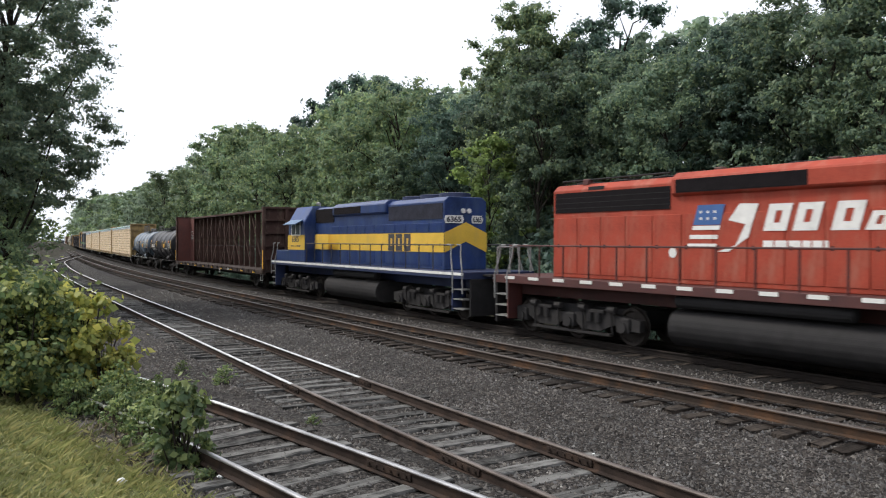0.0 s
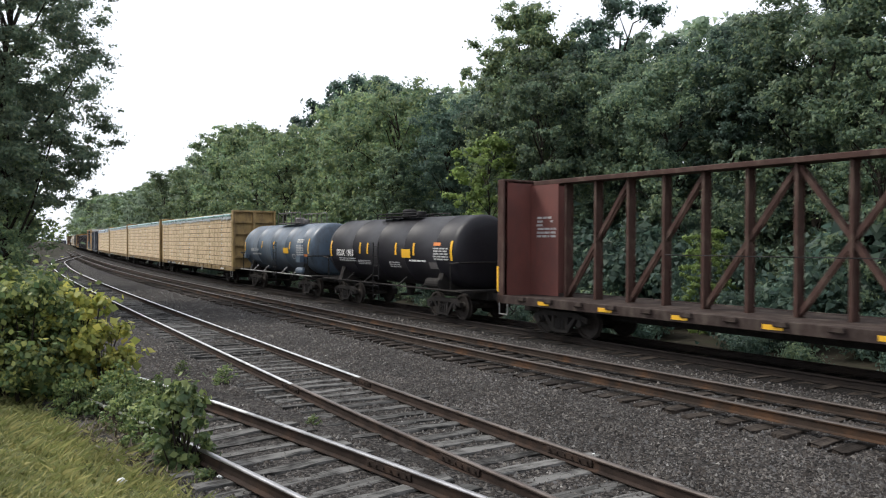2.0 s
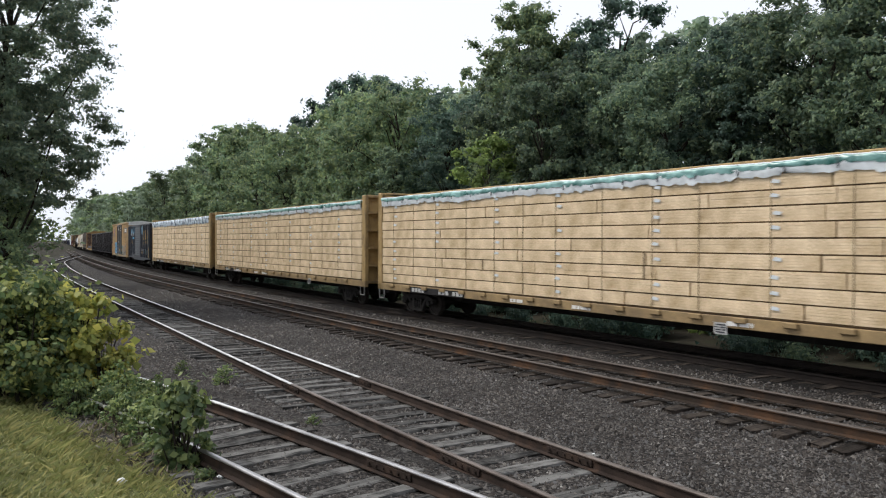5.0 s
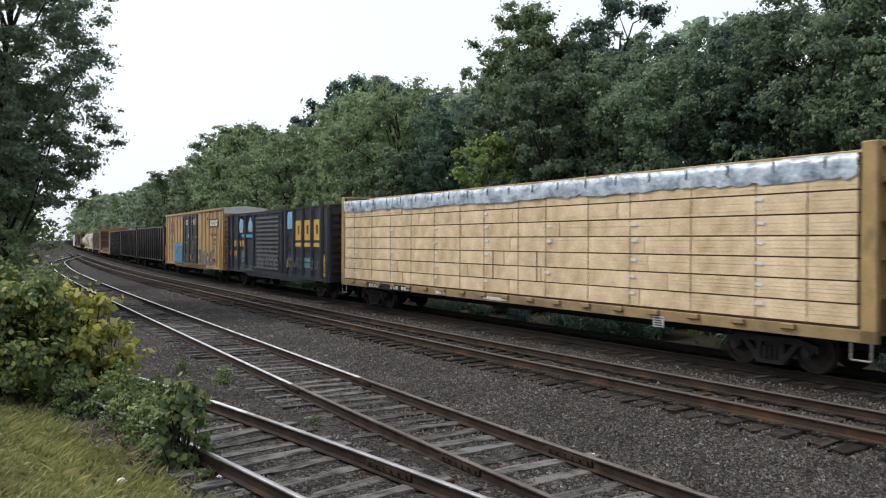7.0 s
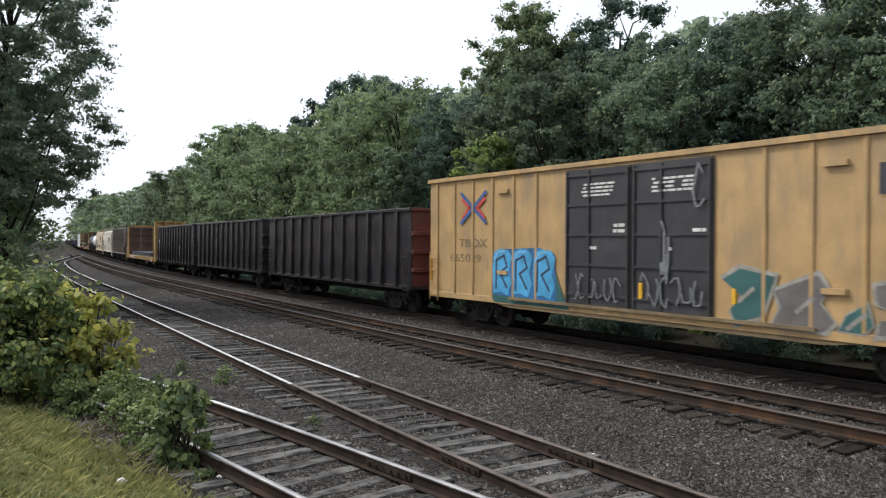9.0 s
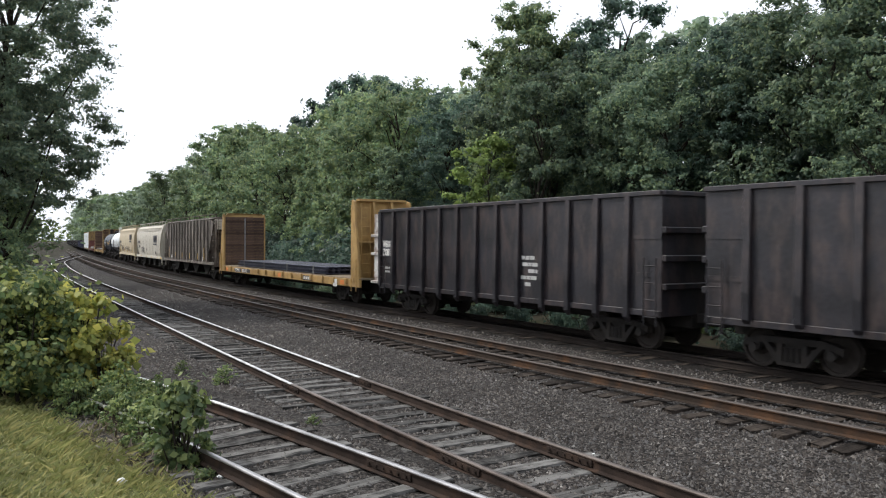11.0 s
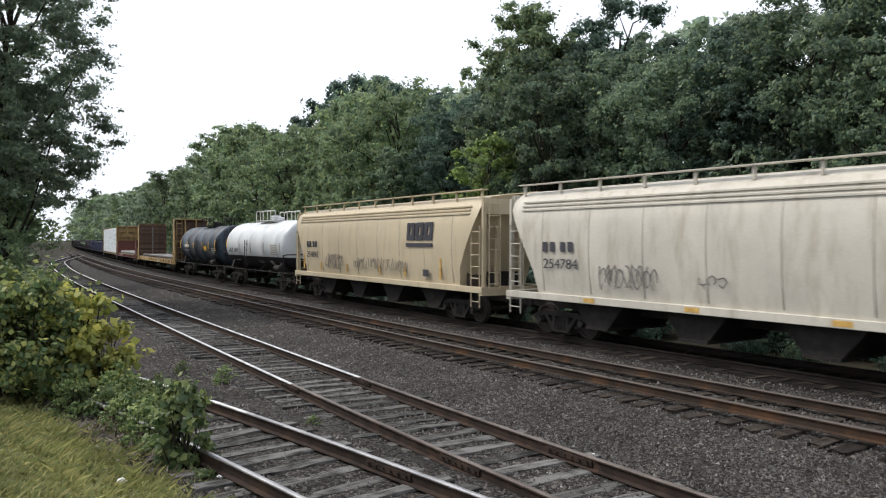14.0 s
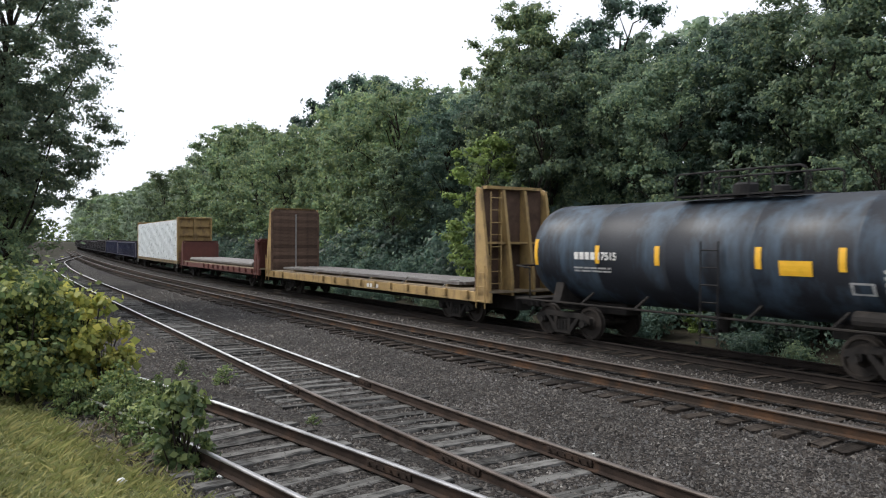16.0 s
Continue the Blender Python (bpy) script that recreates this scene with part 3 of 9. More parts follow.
def grass_blades():
    rng = np.random.default_rng(8)
    n = 620000
    si = rng.uniform(-8, 24, n)
    dk = -1.05 + 9.6 * rng.random(n)
    e = np.interp(si, *EDGE)
    x, y, _ = SIDING.at(si, -(e + dk))
    keep = (rng.random(n) < np.clip((dk + 1.05) / 0.9, 0.12, 1)) & (y > 4.5) & (x < 0.5) & (x > -0.75 * y - 1.5) & (y < 17)
    thin = rng.random(n) < np.clip(9.0 / np.maximum(y, 1), 0.25, 1)
    x, y, dk = x[keep & thin], y[keep & thin], dk[keep & thin]
    z = np.maximum(ground_z(x, y) - 0.02, np.where(dk < 0.3, -0.25, -9))
    # rank growth between the bank and the spur's near rail
    m = 42000
    ss, sd = rng.uniform(0.6, 14, m), rng.uniform(-2.7, -0.96, m)
    gx, gy, _ = SPUR.at(ss, sd)
    lush = rng.random(m) < np.clip((-0.9 - sd) / 0.7, 0.1, 1) * np.clip((ss - 0.4) / 2.0, 0.15, 1)
    x, y = np.append(x, gx[lush]), np.append(y, gy[lush])
    z = np.append(z, np.maximum(ground_z(gx[lush], gy[lush]) - 0.02, -0.27))
    n = len(x)
    tall = np.append(np.ones(n - lush.sum()), rng.uniform(1.0, 2.2, lush.sum()))
    tuft = 0.5 + 0.6 * (np.sin(x * 3.1) * np.cos(y * 2.7) * 0.5 + 0.5) + 0.5 * (np.sin(x * 11.3 + 2 * np.sin(y * 4.1)) * np.cos(y * 9.7 + 2 * np.sin(x * 3.7)) * 0.5 + 0.5)
    hgt = (0.022 + 0.062 * rng.random(n) ** 2) * tuft * tall
    a = rng.random(n) * 2 * np.pi
    w = (0.006 + 0.008 * rng.random(n)) * (0.75 + 0.03 * y)
    lean = rng.normal(size=(n, 2)) * 0.8
    P = np.stack([x, y, z], 1)
    sd = np.stack([np.cos(a), np.sin(a), np.zeros(n)], 1) * w[:, None]
    mid = P + np.stack([lean[:, 0] * hgt * 0.35, lean[:, 1] * hgt * 0.35, hgt * 0.6], 1)
    tip = P + np.stack([lean[:, 0] * hgt, lean[:, 1] * hgt, hgt], 1)
    q = np.stack([P - sd, P + sd, mid + sd * 0.7, tip], 1).reshape(-1, 3)
    tagged(new("grass", quads_mesh("grass", q, M_GRASS)), "short yellow green grass blades on the bank", "grass", kind="stuff")
    # dead brown stalks lying round the sapling's foot
    n = 5200
    f = rng.random(n)
    P = np.stack([-5.6 + 2.3 * f + rng.normal(size=n) * 0.22, 12.3 - 2.3 * f + rng.normal(size=n) * 0.3, np.zeros(n)], 1)
    P[:, 2] = np.maximum(ground_z(P[:, 0], P[:, 1]), -0.27) + 0.12 * rng.random(n) ** 2
    a = rng.random(n) * 2 * np.pi
    run = np.stack([np.cos(a), np.sin(a), rng.normal(size=n) * 0.45], 1) * (0.05 + 0.16 * rng.random(n))[:, None]
    wide = np.stack([-np.sin(a), np.cos(a), rng.normal(size=n) * 0.6], 1) * (0.004 + 0.009 * rng.random(n))[:, None]
    q = np.stack([P - wide, P + wide, P + run * 0.6 + wide * 1.3, P + run], 1).reshape(-1, 3)
    tagged(new("dead_stalks", quads_mesh("dead_stalks", q, M_STALK)), "tangle of dead brown stalks and leaves by the sapling", "dead plants", kind="stuff")


def stones():
    """Loose ballast near the camera: little uneven rocks."""
    rng = np.random.default_rng(9)
    n = 230000
    y = 5.5 + 42 * rng.random(n) ** 1.7
    x = rng.uniform(-0.62, 0.62, n) * y
    s2, d2 = SIDING.near(x, y)
    s4, d4 = MAIN_FAR.near(x, y)
    edge = np.interp(s2, *EDGE)
    ok = (-d2 < edge - 0.15) & (d4 < -1.5) & (np.abs(np.abs(d2) - 0.7525) > 0.08)
    s1, d1 = SPUR.near(x, y)
    ok &= (np.abs(np.abs(d1) - 0.7525) > 0.08) | (s1 >= 33)
    s3, d3 = MAIN_NEAR.near(x, y)
    ok &= np.abs(np.abs(d3) - 0.7525) > 0.08
    # fewer between the rails of the siding and spur, where ties show
    inside = ((np.abs(d2) < 1.25) & (s2 > -3)) | ((np.abs(d1) < 1.25) & (s1 < 30)) | (np.abs(d3) < 1.2)
    ok &= ~inside | (rng.random(n) < np.where(np.abs(d3) < 1.2, 0.75, 0.65))
    x, y, d1, d2, d3, d4, s1 = x[ok], y[ok], d1[ok], d2[ok], d3[ok], d4[ok], s1[ok]
    n = len(x)
    z = np.full(n, -0.27)
    z = np.where(np.abs(d2) < 2.4, -0.283, z)
    z = np.where((np.abs(d1) < 1.5) & (s1 < 33), np.maximum(z, -0.19), z)
    main = (d3 > -2.3)
    z = np.where(main, np.interp(d3, [-2.3, -1.5, -1.2, -0.6, 1.5, 2.14, 2.8, 5.8], [-0.28, -0.25, -0.24, -0.215, -0.21, -0.25, -0.2, -0.2]), z)
    r = (0.011 + 0.024 * rng.random(n) ** 1.8) * (0.7 + 0.02 * y)
    base = np.array([(1, 0, 0.1), (-0.5, 0.9, 0), (-0.6, -0.8, 0.1), (0, 0, 0.95)], float)
    tri = np.array([(0, 1, 3), (1, 2, 3), (2, 0, 3)])
    a = rng.random(n) * 6.28
    jit = (1 + 0.45 * rng.normal(size=(n, 4, 3)).clip(-1, 1)) * np.stack([1.0 + 0.5 * rng.random(n), 0.6 + 0.4 * rng.random(n), 0.7 + 0.8 * rng.random(n)], 1)[:, None, :]
    V = base[None] * jit * r[:, None, None]
    ca, sa = np.cos(a)[:, None], np.sin(a)[:, None]
    vx, vy = V[:, :, 0] * ca - V[:, :, 1] * sa, V[:, :, 0] * sa + V[:, :, 1] * ca
    V = np.stack([vx + x[:, None], vy + y[:, None], V[:, :, 2] + (z - r * 0.05)[:, None]], 2)
    F = tri[None] + (np.arange(n) * 4)[:, None, None]
    tagged(new("ballast_stones", tri_mesh("ballast_stones", V.reshape(-1, 3), F.reshape(-1, 3), M_STONE)), "loose grey and brown crushed ballast stones", "gravel", kind="stuff")


def litter():
    rng = random.Random(4)
    for x, y, sc in ((-3.72, 8.9, 1.0), (-2.75, 9.55, 0.8), (2.16, 10.95, 0.35), (0.4, 7.9, 0.4), (-2.95, 10.9, 0.5)):
        bm = bmesh.new()
        bmesh.ops.create_icosphere(bm, subdivisions=2, radius=0.055 * sc)
        for vtx in bm.verts:
            vtx.co += Vector((rng.uniform(-1, 1), rng.uniform(-1, 1), rng.uniform(-1, 1))) * 0.018 * sc
            vtx.co.z *= 0.55
        big = sc > 0.6
        ob = tagged(new("paper_scrap" if big else "white_stone", done(bm, "scrap", M_PAPER)), "crumpled white paper scrap lying in the grass" if big else "small pale stone among the ballast", "litter" if big else "stone")
        ob.matrix_basis = pose(x, y, float(ground_z(x, y)[0]) + (0.105 if big else 0.02))


turf()
grass_blades()
stones()
litter()
# ---- vegetation ----
def tube(v, f, pts, radii, n=6):
    """Append a tapered limb through pts."""
    base = len(v)
    for i, (p, r) in enumerate(zip(pts, radii)):
        d = Vector(pts[min(i + 1, len(pts) - 1)]) - Vector(pts[max(i - 1, 0)])
        q = d.to_track_quat("Z", "Y").to_matrix()
        for k in range(n):
            a = 2 * math.pi * k / n
            v.append(tuple(Vector(p) + q @ Vector((r * math.cos(a), r * math.sin(a), 0))))
    for i in range(len(pts) - 1):
        for k in range(n):
            a, b = base + i * n + k, base + i * n + (k + 1) % n
            f.append((a, b, b + n, a + n))


def leaves_at(rng, centres, radii, counts, size, flat=0.8, droop=0.25, corners=4, core=(0.0, 0.0)):
    """Leaves (pointed, slightly folded) on the upper and outer shells of clumps round an upright axis at core; returns face corners, four or three to a leaf."""
    C = np.repeat(centres, counts, axis=0)
    R = np.repeat(radii, counts)
    n, m = len(C), len(centres)
    out = centres[:, :2] - np.array(core)
    out = out / (np.linalg.norm(out, axis=1)[:, None] + 1e-6)
    O = np.repeat(np.column_stack([out * 0.55, np.full(m, 0.55)]), counts, axis=0)
    d = rng.normal(size=(n, 3)) + O
    d /= np.linalg.norm(d, axis=1)[:, None]
    deep = rng.random(n)
    rad = R * np.where(deep < 0.5, 0.75 + 0.45 * rng.random(n), np.where(deep < 0.72, 0.2 + 0.7 * rng.random(n), 0.9 + 1.3 * rng.random(n) ** 1.6))
    wob = 1 + 0.3 * np.sin(d[:, 0] * 6 + R * 40) * np.cos(d[:, 1] * 5 - R * 70) + 0.2 * np.sin(d[:, 2] * 8 + R * 31)
    axis = rng.normal(size=(m, 3)) * np.array([1, 1, 0.45])
    axis /= np.linalg.norm(axis, axis=1)[:, None]
    A = np.repeat(axis, counts, axis=0)
    S = np.repeat(rng.uniform(0.0, 1.1, m), counts)
    D = d * (rad * wob)[:, None] * np.array([1, 1, flat])
    P = C + D + A * ((D * A).sum(1) * S)[:, None]
    nrm = d + rng.normal(size=(n, 3)) * 0.5
    nrm[:, 2] += 0.25
    nrm /= np.linalg.norm(nrm, axis=1)[:, None]
    t = np.cross(nrm, rng.normal(size=(n, 3)))
    t[:, 2] -= droop
    t -= nrm * (t * nrm).sum(1)[:, None]
    t /= np.linalg.norm(t, axis=1)[:, None] + 1e-9
    b = np.cross(nrm, t)
    L = size * (0.6 + 0.8 * rng.random(n))[:, None]
    W = L * (0.3 + 0.18 * rng.random(n))[:, None]
    if corners == 3:
        q = np.empty((n, 3, 3))
        q[:, 0] = P - t * L * 0.45 + b * W * 0.9
        q[:, 1] = P + t * L * 0.55 + b * W * 0.2 - nrm * L * 0.1
        q[:, 2] = P - t * L * 0.15 - b * W * 1.2
        return q.reshape(-1, 3)
    q = np.empty((n, 4, 3))
    q[:, 0] = P - t * L * 0.5
    q[:, 1] = P + b * W - nrm * W * 0.3 - t * L * 0.06
    q[:, 2] = P + t * L * 0.5 - nrm * L * 0.12
    q[:, 3] = P - b * W - nrm * W * 0.3 - t * L * 0.06
    return q.reshape(-1, 3)


def crown_clumps(rng, H, R, low, n, lean=0.0, slim=1.0, boughs=11):
    """Clump centres and radii of an uneven crown from low * H to H."""
    nb = max(8, n // boughs)
    h = (np.arange(nb) + rng.random(nb)) / nb
    prof = np.sqrt(np.clip(1 - ((h - 0.42) / 0.62) ** 2, 0.03, 1)) * slim
    a = np.arange(nb) * 2.4 + rng.normal(size=nb) * 0.5
    lobes = 1 + 0.28 * np.sin(a * 3 + h * 7 + rng.random() * 6) + 0.15 * np.sin(a * 5 - h * 11)
    rr = R * prof * lobes * np.sqrt(0.3 + 0.7 * rng.random(nb)) * 0.92
    z = H * (low + (1 - low) * h) - 0.06 * H
    c = np.stack([rr * np.cos(a) + lean * h, rr * np.sin(a), z], 1)[np.arange(n) % nb]
    c = c + rng.normal(size=(n, 3)).clip(-1.8, 1.8) * R * np.array([0.15, 0.15, 0.085])
    r = R * (0.045 + 0.07 * rng.random(n))
    rr_out = rng.random(n) < 0.2
    c[rr_out, :2] *= 1.14
    r[rr_out] *= 0.6
    return c, r


def tree_kind(seed, H, R, n_leaf, size, leaf, low=0.12, clumps=420, gaps=1.0, slim=1.0, flat=0.75, boughs=6):
    """Trunk and crown meshes of one tree kind."""
    rng = np.random.default_rng(seed)
    v, f = [], []
    wand = rng.normal(size=(8, 2)) * 0.012 * H
    stem = [(wand[i, 0] * i / 7, wand[i, 1] * i / 7, H * 0.82 * i / 7 - (0.4 if i == 0 else 0)) for i in range(8)]
    r0 = 0.013 * H
    tube(v, f, stem, [r0 * (1.35 if i == 0 else 1 - 0.11 * i) for i in range(8)], 8)
    c, r = crown_clumps(rng, H, R, low, clumps, slim=slim, boughs=boughs)
    pick = rng.choice(len(c), min(26, len(c)), replace=False)
    for k in pick:
        tz = max(0.12 * H, c[k, 2] - 0.16 * H - 0.1 * H * rng.random())
        i = min(6, int(tz / (0.82 * H) * 7))
        p0 = Vector(stem[i]).lerp(Vector(stem[i + 1]), tz / (0.82 * H) * 7 - i)
        p2 = Vector(c[k])
        mid = p0.lerp(p2, 0.5) + Vector((0, 0, 0.03 * H)) + Vector(rng.normal(size=3) * 0.02 * H)
        tube(v, f, [p0, mid, p2], [r0 * 0.3, r0 * 0.18, r0 * 0.05], 5)
    trunk = mesh_from("trunk", v, f, M_BARK, True)
    w = r ** 2 * (0.4 + gaps * rng.random(len(r)))
    counts = np.maximum(12, (n_leaf * w / w.sum())).astype(int)
    crown = quads_mesh("crown", leaves_at(rng, c, r, counts, size, flat, corners=3), leaf, 3)
    return trunk, crown


def plant(name, kind, x, y, scale=1.0, turn=0.0, label="", category="tree", group="", sink=0.0, squash=1.0, z=None):
    z = float(ground_z(x, y)[0]) - sink if z is None else z
    t = tagged(new(name), label, category, group)
    t.matrix_basis = Matrix.LocRotScale((x, y, z), Euler((0, 0, turn)), (scale, scale, scale * squash))
    for nm, me in zip(("trunk", "crown"), kind):
        if me:
            part(nm, me, None, t)
    return t


def bush_kind(seed, H, R, n_leaf, size, leaf, clumps=26, stems=12, corners=4, clump=0.2, droop=0.25):
    """Stems from the ground and leaf clumps down to it."""
    rng = np.random.default_rng(seed)
    a = rng.random(clumps) * 2 * np.pi
    h = rng.random(clumps)
    rr = R * np.sqrt(rng.random(clumps)) * np.sqrt(np.clip(1.05 - h ** 2, 0.1, 1)) * 0.85
    c = np.stack([rr * np.cos(a), rr * np.sin(a), H * (0.1 + 0.78 * h)], 1)
    r = min(R, H) * clump * (1 + 0.7 * rng.random(clumps))
    v, f = [], []
    for k in range(min(stems, clumps)):
        p0 = Vector((c[k, 0] * 0.25, c[k, 1] * 0.25, -0.08))
        p2 = Vector(c[k]) + Vector((0, 0, r[k] * 0.5))
        tube(v, f, [p0, p0.lerp(p2, 0.5) + Vector(rng.normal(size=3) * 0.05 * H), p2], [0.012 * H, 0.009 * H, 0.003 * H], 5)
    w = r ** 2
    counts = np.maximum(6, n_leaf * w / w.sum()).astype(int)
    return mesh_from("stem", v, f, M_BARK, True), quads_mesh("foliage", leaves_at(rng, c, r, counts, size, 0.9, droop, corners), leaf, corners)


def bush(kind, x, y, scale, turn, label, group="", squash=1.0, category="bush", name="bush"):
    t = tagged(new(name), label, category, group)
    t.matrix_basis = Matrix.LocRotScale((x, y, float(ground_z(x, y)[0]) - 0.03), Euler((0, 0, turn)), (scale, scale, scale * squash))
    tagged(part("stem", kind[0], None, t), kind="stuff")
    part("foliage", kind[1], None, t)
    return t


def woods():
    rnd = random.Random(11)
    kinds = [tree_kind(21, 15, 4.1, 46000, 0.185, M_LEAF, low=0.06), tree_kind(22, 15, 3.8, 44000, 0.185, M_LEAF_DARK, low=0.04), tree_kind(23, 15, 4.5, 48000, 0.19, M_LEAF, low=0.1), tree_kind(24, 15, 3.4, 42000, 0.18, M_LEAF_DARK, low=0.02, slim=1.1)]
    # distant kinds: haze is painted into the leaf colour, except the dark fourth
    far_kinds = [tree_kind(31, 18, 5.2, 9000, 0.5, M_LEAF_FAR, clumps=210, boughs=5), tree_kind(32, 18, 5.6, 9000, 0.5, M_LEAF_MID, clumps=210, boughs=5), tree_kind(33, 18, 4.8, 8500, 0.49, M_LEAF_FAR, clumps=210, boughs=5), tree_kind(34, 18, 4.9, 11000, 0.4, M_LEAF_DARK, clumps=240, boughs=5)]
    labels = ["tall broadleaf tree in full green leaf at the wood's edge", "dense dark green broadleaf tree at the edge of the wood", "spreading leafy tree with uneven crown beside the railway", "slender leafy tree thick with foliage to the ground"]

    # the same trees in leaves with some haze painted in, for farther off
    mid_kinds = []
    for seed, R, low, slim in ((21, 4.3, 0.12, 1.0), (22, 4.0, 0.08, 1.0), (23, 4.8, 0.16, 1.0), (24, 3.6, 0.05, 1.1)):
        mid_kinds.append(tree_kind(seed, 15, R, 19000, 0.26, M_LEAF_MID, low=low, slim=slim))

    def right(s, off, h, k, turn=None, pool=kinds, base=15.0):
        x, y, _ = MAIN_FAR.at(s, off)
        plant("tree", pool[k], x, y, h / base, rnd.uniform(0, 6.3) if turn is None else turn, labels[k], group="trees along the far side", sink=0.25)

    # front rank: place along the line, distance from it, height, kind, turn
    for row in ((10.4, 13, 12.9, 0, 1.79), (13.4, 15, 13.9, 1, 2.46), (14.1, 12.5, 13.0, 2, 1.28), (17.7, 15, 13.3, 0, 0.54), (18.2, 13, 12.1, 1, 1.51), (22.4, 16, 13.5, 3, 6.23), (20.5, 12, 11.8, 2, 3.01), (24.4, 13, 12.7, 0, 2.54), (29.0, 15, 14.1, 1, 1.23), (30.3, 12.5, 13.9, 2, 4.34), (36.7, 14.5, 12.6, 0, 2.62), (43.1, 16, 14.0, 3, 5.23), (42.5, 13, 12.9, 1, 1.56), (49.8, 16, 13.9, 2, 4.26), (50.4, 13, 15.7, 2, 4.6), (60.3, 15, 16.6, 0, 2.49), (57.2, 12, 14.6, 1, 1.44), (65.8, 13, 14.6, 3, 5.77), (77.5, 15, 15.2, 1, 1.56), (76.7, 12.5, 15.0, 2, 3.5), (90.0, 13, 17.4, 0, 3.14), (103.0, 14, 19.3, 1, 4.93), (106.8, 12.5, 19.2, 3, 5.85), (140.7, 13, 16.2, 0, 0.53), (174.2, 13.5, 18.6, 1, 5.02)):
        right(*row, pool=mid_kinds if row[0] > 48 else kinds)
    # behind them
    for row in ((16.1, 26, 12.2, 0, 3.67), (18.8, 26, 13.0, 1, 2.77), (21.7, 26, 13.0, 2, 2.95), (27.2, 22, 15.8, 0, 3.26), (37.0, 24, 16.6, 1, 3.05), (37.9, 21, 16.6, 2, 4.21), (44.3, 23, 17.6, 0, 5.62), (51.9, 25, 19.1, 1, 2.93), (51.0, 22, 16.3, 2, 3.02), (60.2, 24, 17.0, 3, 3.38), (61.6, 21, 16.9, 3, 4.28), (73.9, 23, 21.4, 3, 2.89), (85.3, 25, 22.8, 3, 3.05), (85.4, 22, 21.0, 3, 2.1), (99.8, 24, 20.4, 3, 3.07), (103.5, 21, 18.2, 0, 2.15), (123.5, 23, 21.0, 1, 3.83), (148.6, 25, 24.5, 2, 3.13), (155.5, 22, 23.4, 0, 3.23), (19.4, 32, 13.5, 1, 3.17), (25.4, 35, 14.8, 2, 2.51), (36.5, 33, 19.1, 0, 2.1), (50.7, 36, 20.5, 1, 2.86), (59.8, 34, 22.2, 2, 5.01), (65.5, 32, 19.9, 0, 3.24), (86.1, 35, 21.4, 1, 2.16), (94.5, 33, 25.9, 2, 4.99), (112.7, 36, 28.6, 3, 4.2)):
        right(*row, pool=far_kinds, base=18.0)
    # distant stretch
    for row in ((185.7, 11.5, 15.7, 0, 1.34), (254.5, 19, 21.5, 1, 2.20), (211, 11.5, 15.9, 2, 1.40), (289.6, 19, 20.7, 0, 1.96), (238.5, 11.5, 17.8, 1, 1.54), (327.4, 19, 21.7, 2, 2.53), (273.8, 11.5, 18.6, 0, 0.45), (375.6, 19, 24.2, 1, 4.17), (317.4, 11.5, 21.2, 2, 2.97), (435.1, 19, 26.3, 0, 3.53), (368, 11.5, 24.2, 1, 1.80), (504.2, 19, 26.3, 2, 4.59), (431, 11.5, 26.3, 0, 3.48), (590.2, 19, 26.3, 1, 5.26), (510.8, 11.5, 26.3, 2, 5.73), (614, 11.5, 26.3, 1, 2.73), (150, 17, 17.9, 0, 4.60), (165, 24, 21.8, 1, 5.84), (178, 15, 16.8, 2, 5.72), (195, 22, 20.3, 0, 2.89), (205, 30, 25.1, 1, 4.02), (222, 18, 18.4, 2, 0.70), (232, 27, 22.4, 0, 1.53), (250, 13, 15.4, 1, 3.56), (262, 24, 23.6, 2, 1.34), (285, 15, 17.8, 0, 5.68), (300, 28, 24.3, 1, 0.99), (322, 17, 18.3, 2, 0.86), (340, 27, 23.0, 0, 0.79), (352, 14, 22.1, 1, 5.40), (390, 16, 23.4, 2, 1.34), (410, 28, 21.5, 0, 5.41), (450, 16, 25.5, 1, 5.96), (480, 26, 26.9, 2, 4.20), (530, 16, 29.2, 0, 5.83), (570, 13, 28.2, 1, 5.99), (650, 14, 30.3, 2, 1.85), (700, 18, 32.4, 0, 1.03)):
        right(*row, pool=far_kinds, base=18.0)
    tall = tree_kind(44, 18, 3.3, 46000, 0.19, M_LEAF_MID, low=0.1, clumps=420, boughs=5)
    for s, off, h, turn in ((33.4, 12.5, 17.6, 1.0), (31.4, 13.5, 15.6, 3.0)):
        x, y, _ = MAIN_FAR.at(s, off)
        plant("tree", tall, x, y, h / 18, turn, "tall narrow leafy tree rising above its neighbours", group="trees along the far side", sink=0.25)
    # out of view to the right, closing the wood
    for s in (2, -7, -16, -26, -37):
        right(s, 14, 15.5, 0, pool=far_kinds, base=18.0)
    twiggy = tree_kind(43, 18, 4.0, 8500, 0.24, M_LEAF_DARK, low=0.5, clumps=80, gaps=2.0, slim=0.9)
    for s, off, h in ((31.2, 18.5, 18.6), (33.0, 19.5, 17.4)):
        x, y, _ = MAIN_FAR.at(s, off)
        plant("tree", twiggy, x, y, h / 18, rnd.uniform(0, 6), "tall thin-crowned tree with twigs against the sky", group="trees along the far side", sink=0.25)
    # young light green tree and others in front of the wood
    light = tree_kind(41, 6, 1.5, 22000, 0.12, M_LEAF_LIGHT, low=0.02, clumps=130, boughs=2)
    for s, off, h in ((28.9, 7.2, 9.0), (14.6, 6.8, 3.9)):
        x, y, _ = MAIN_FAR.at(s, off)
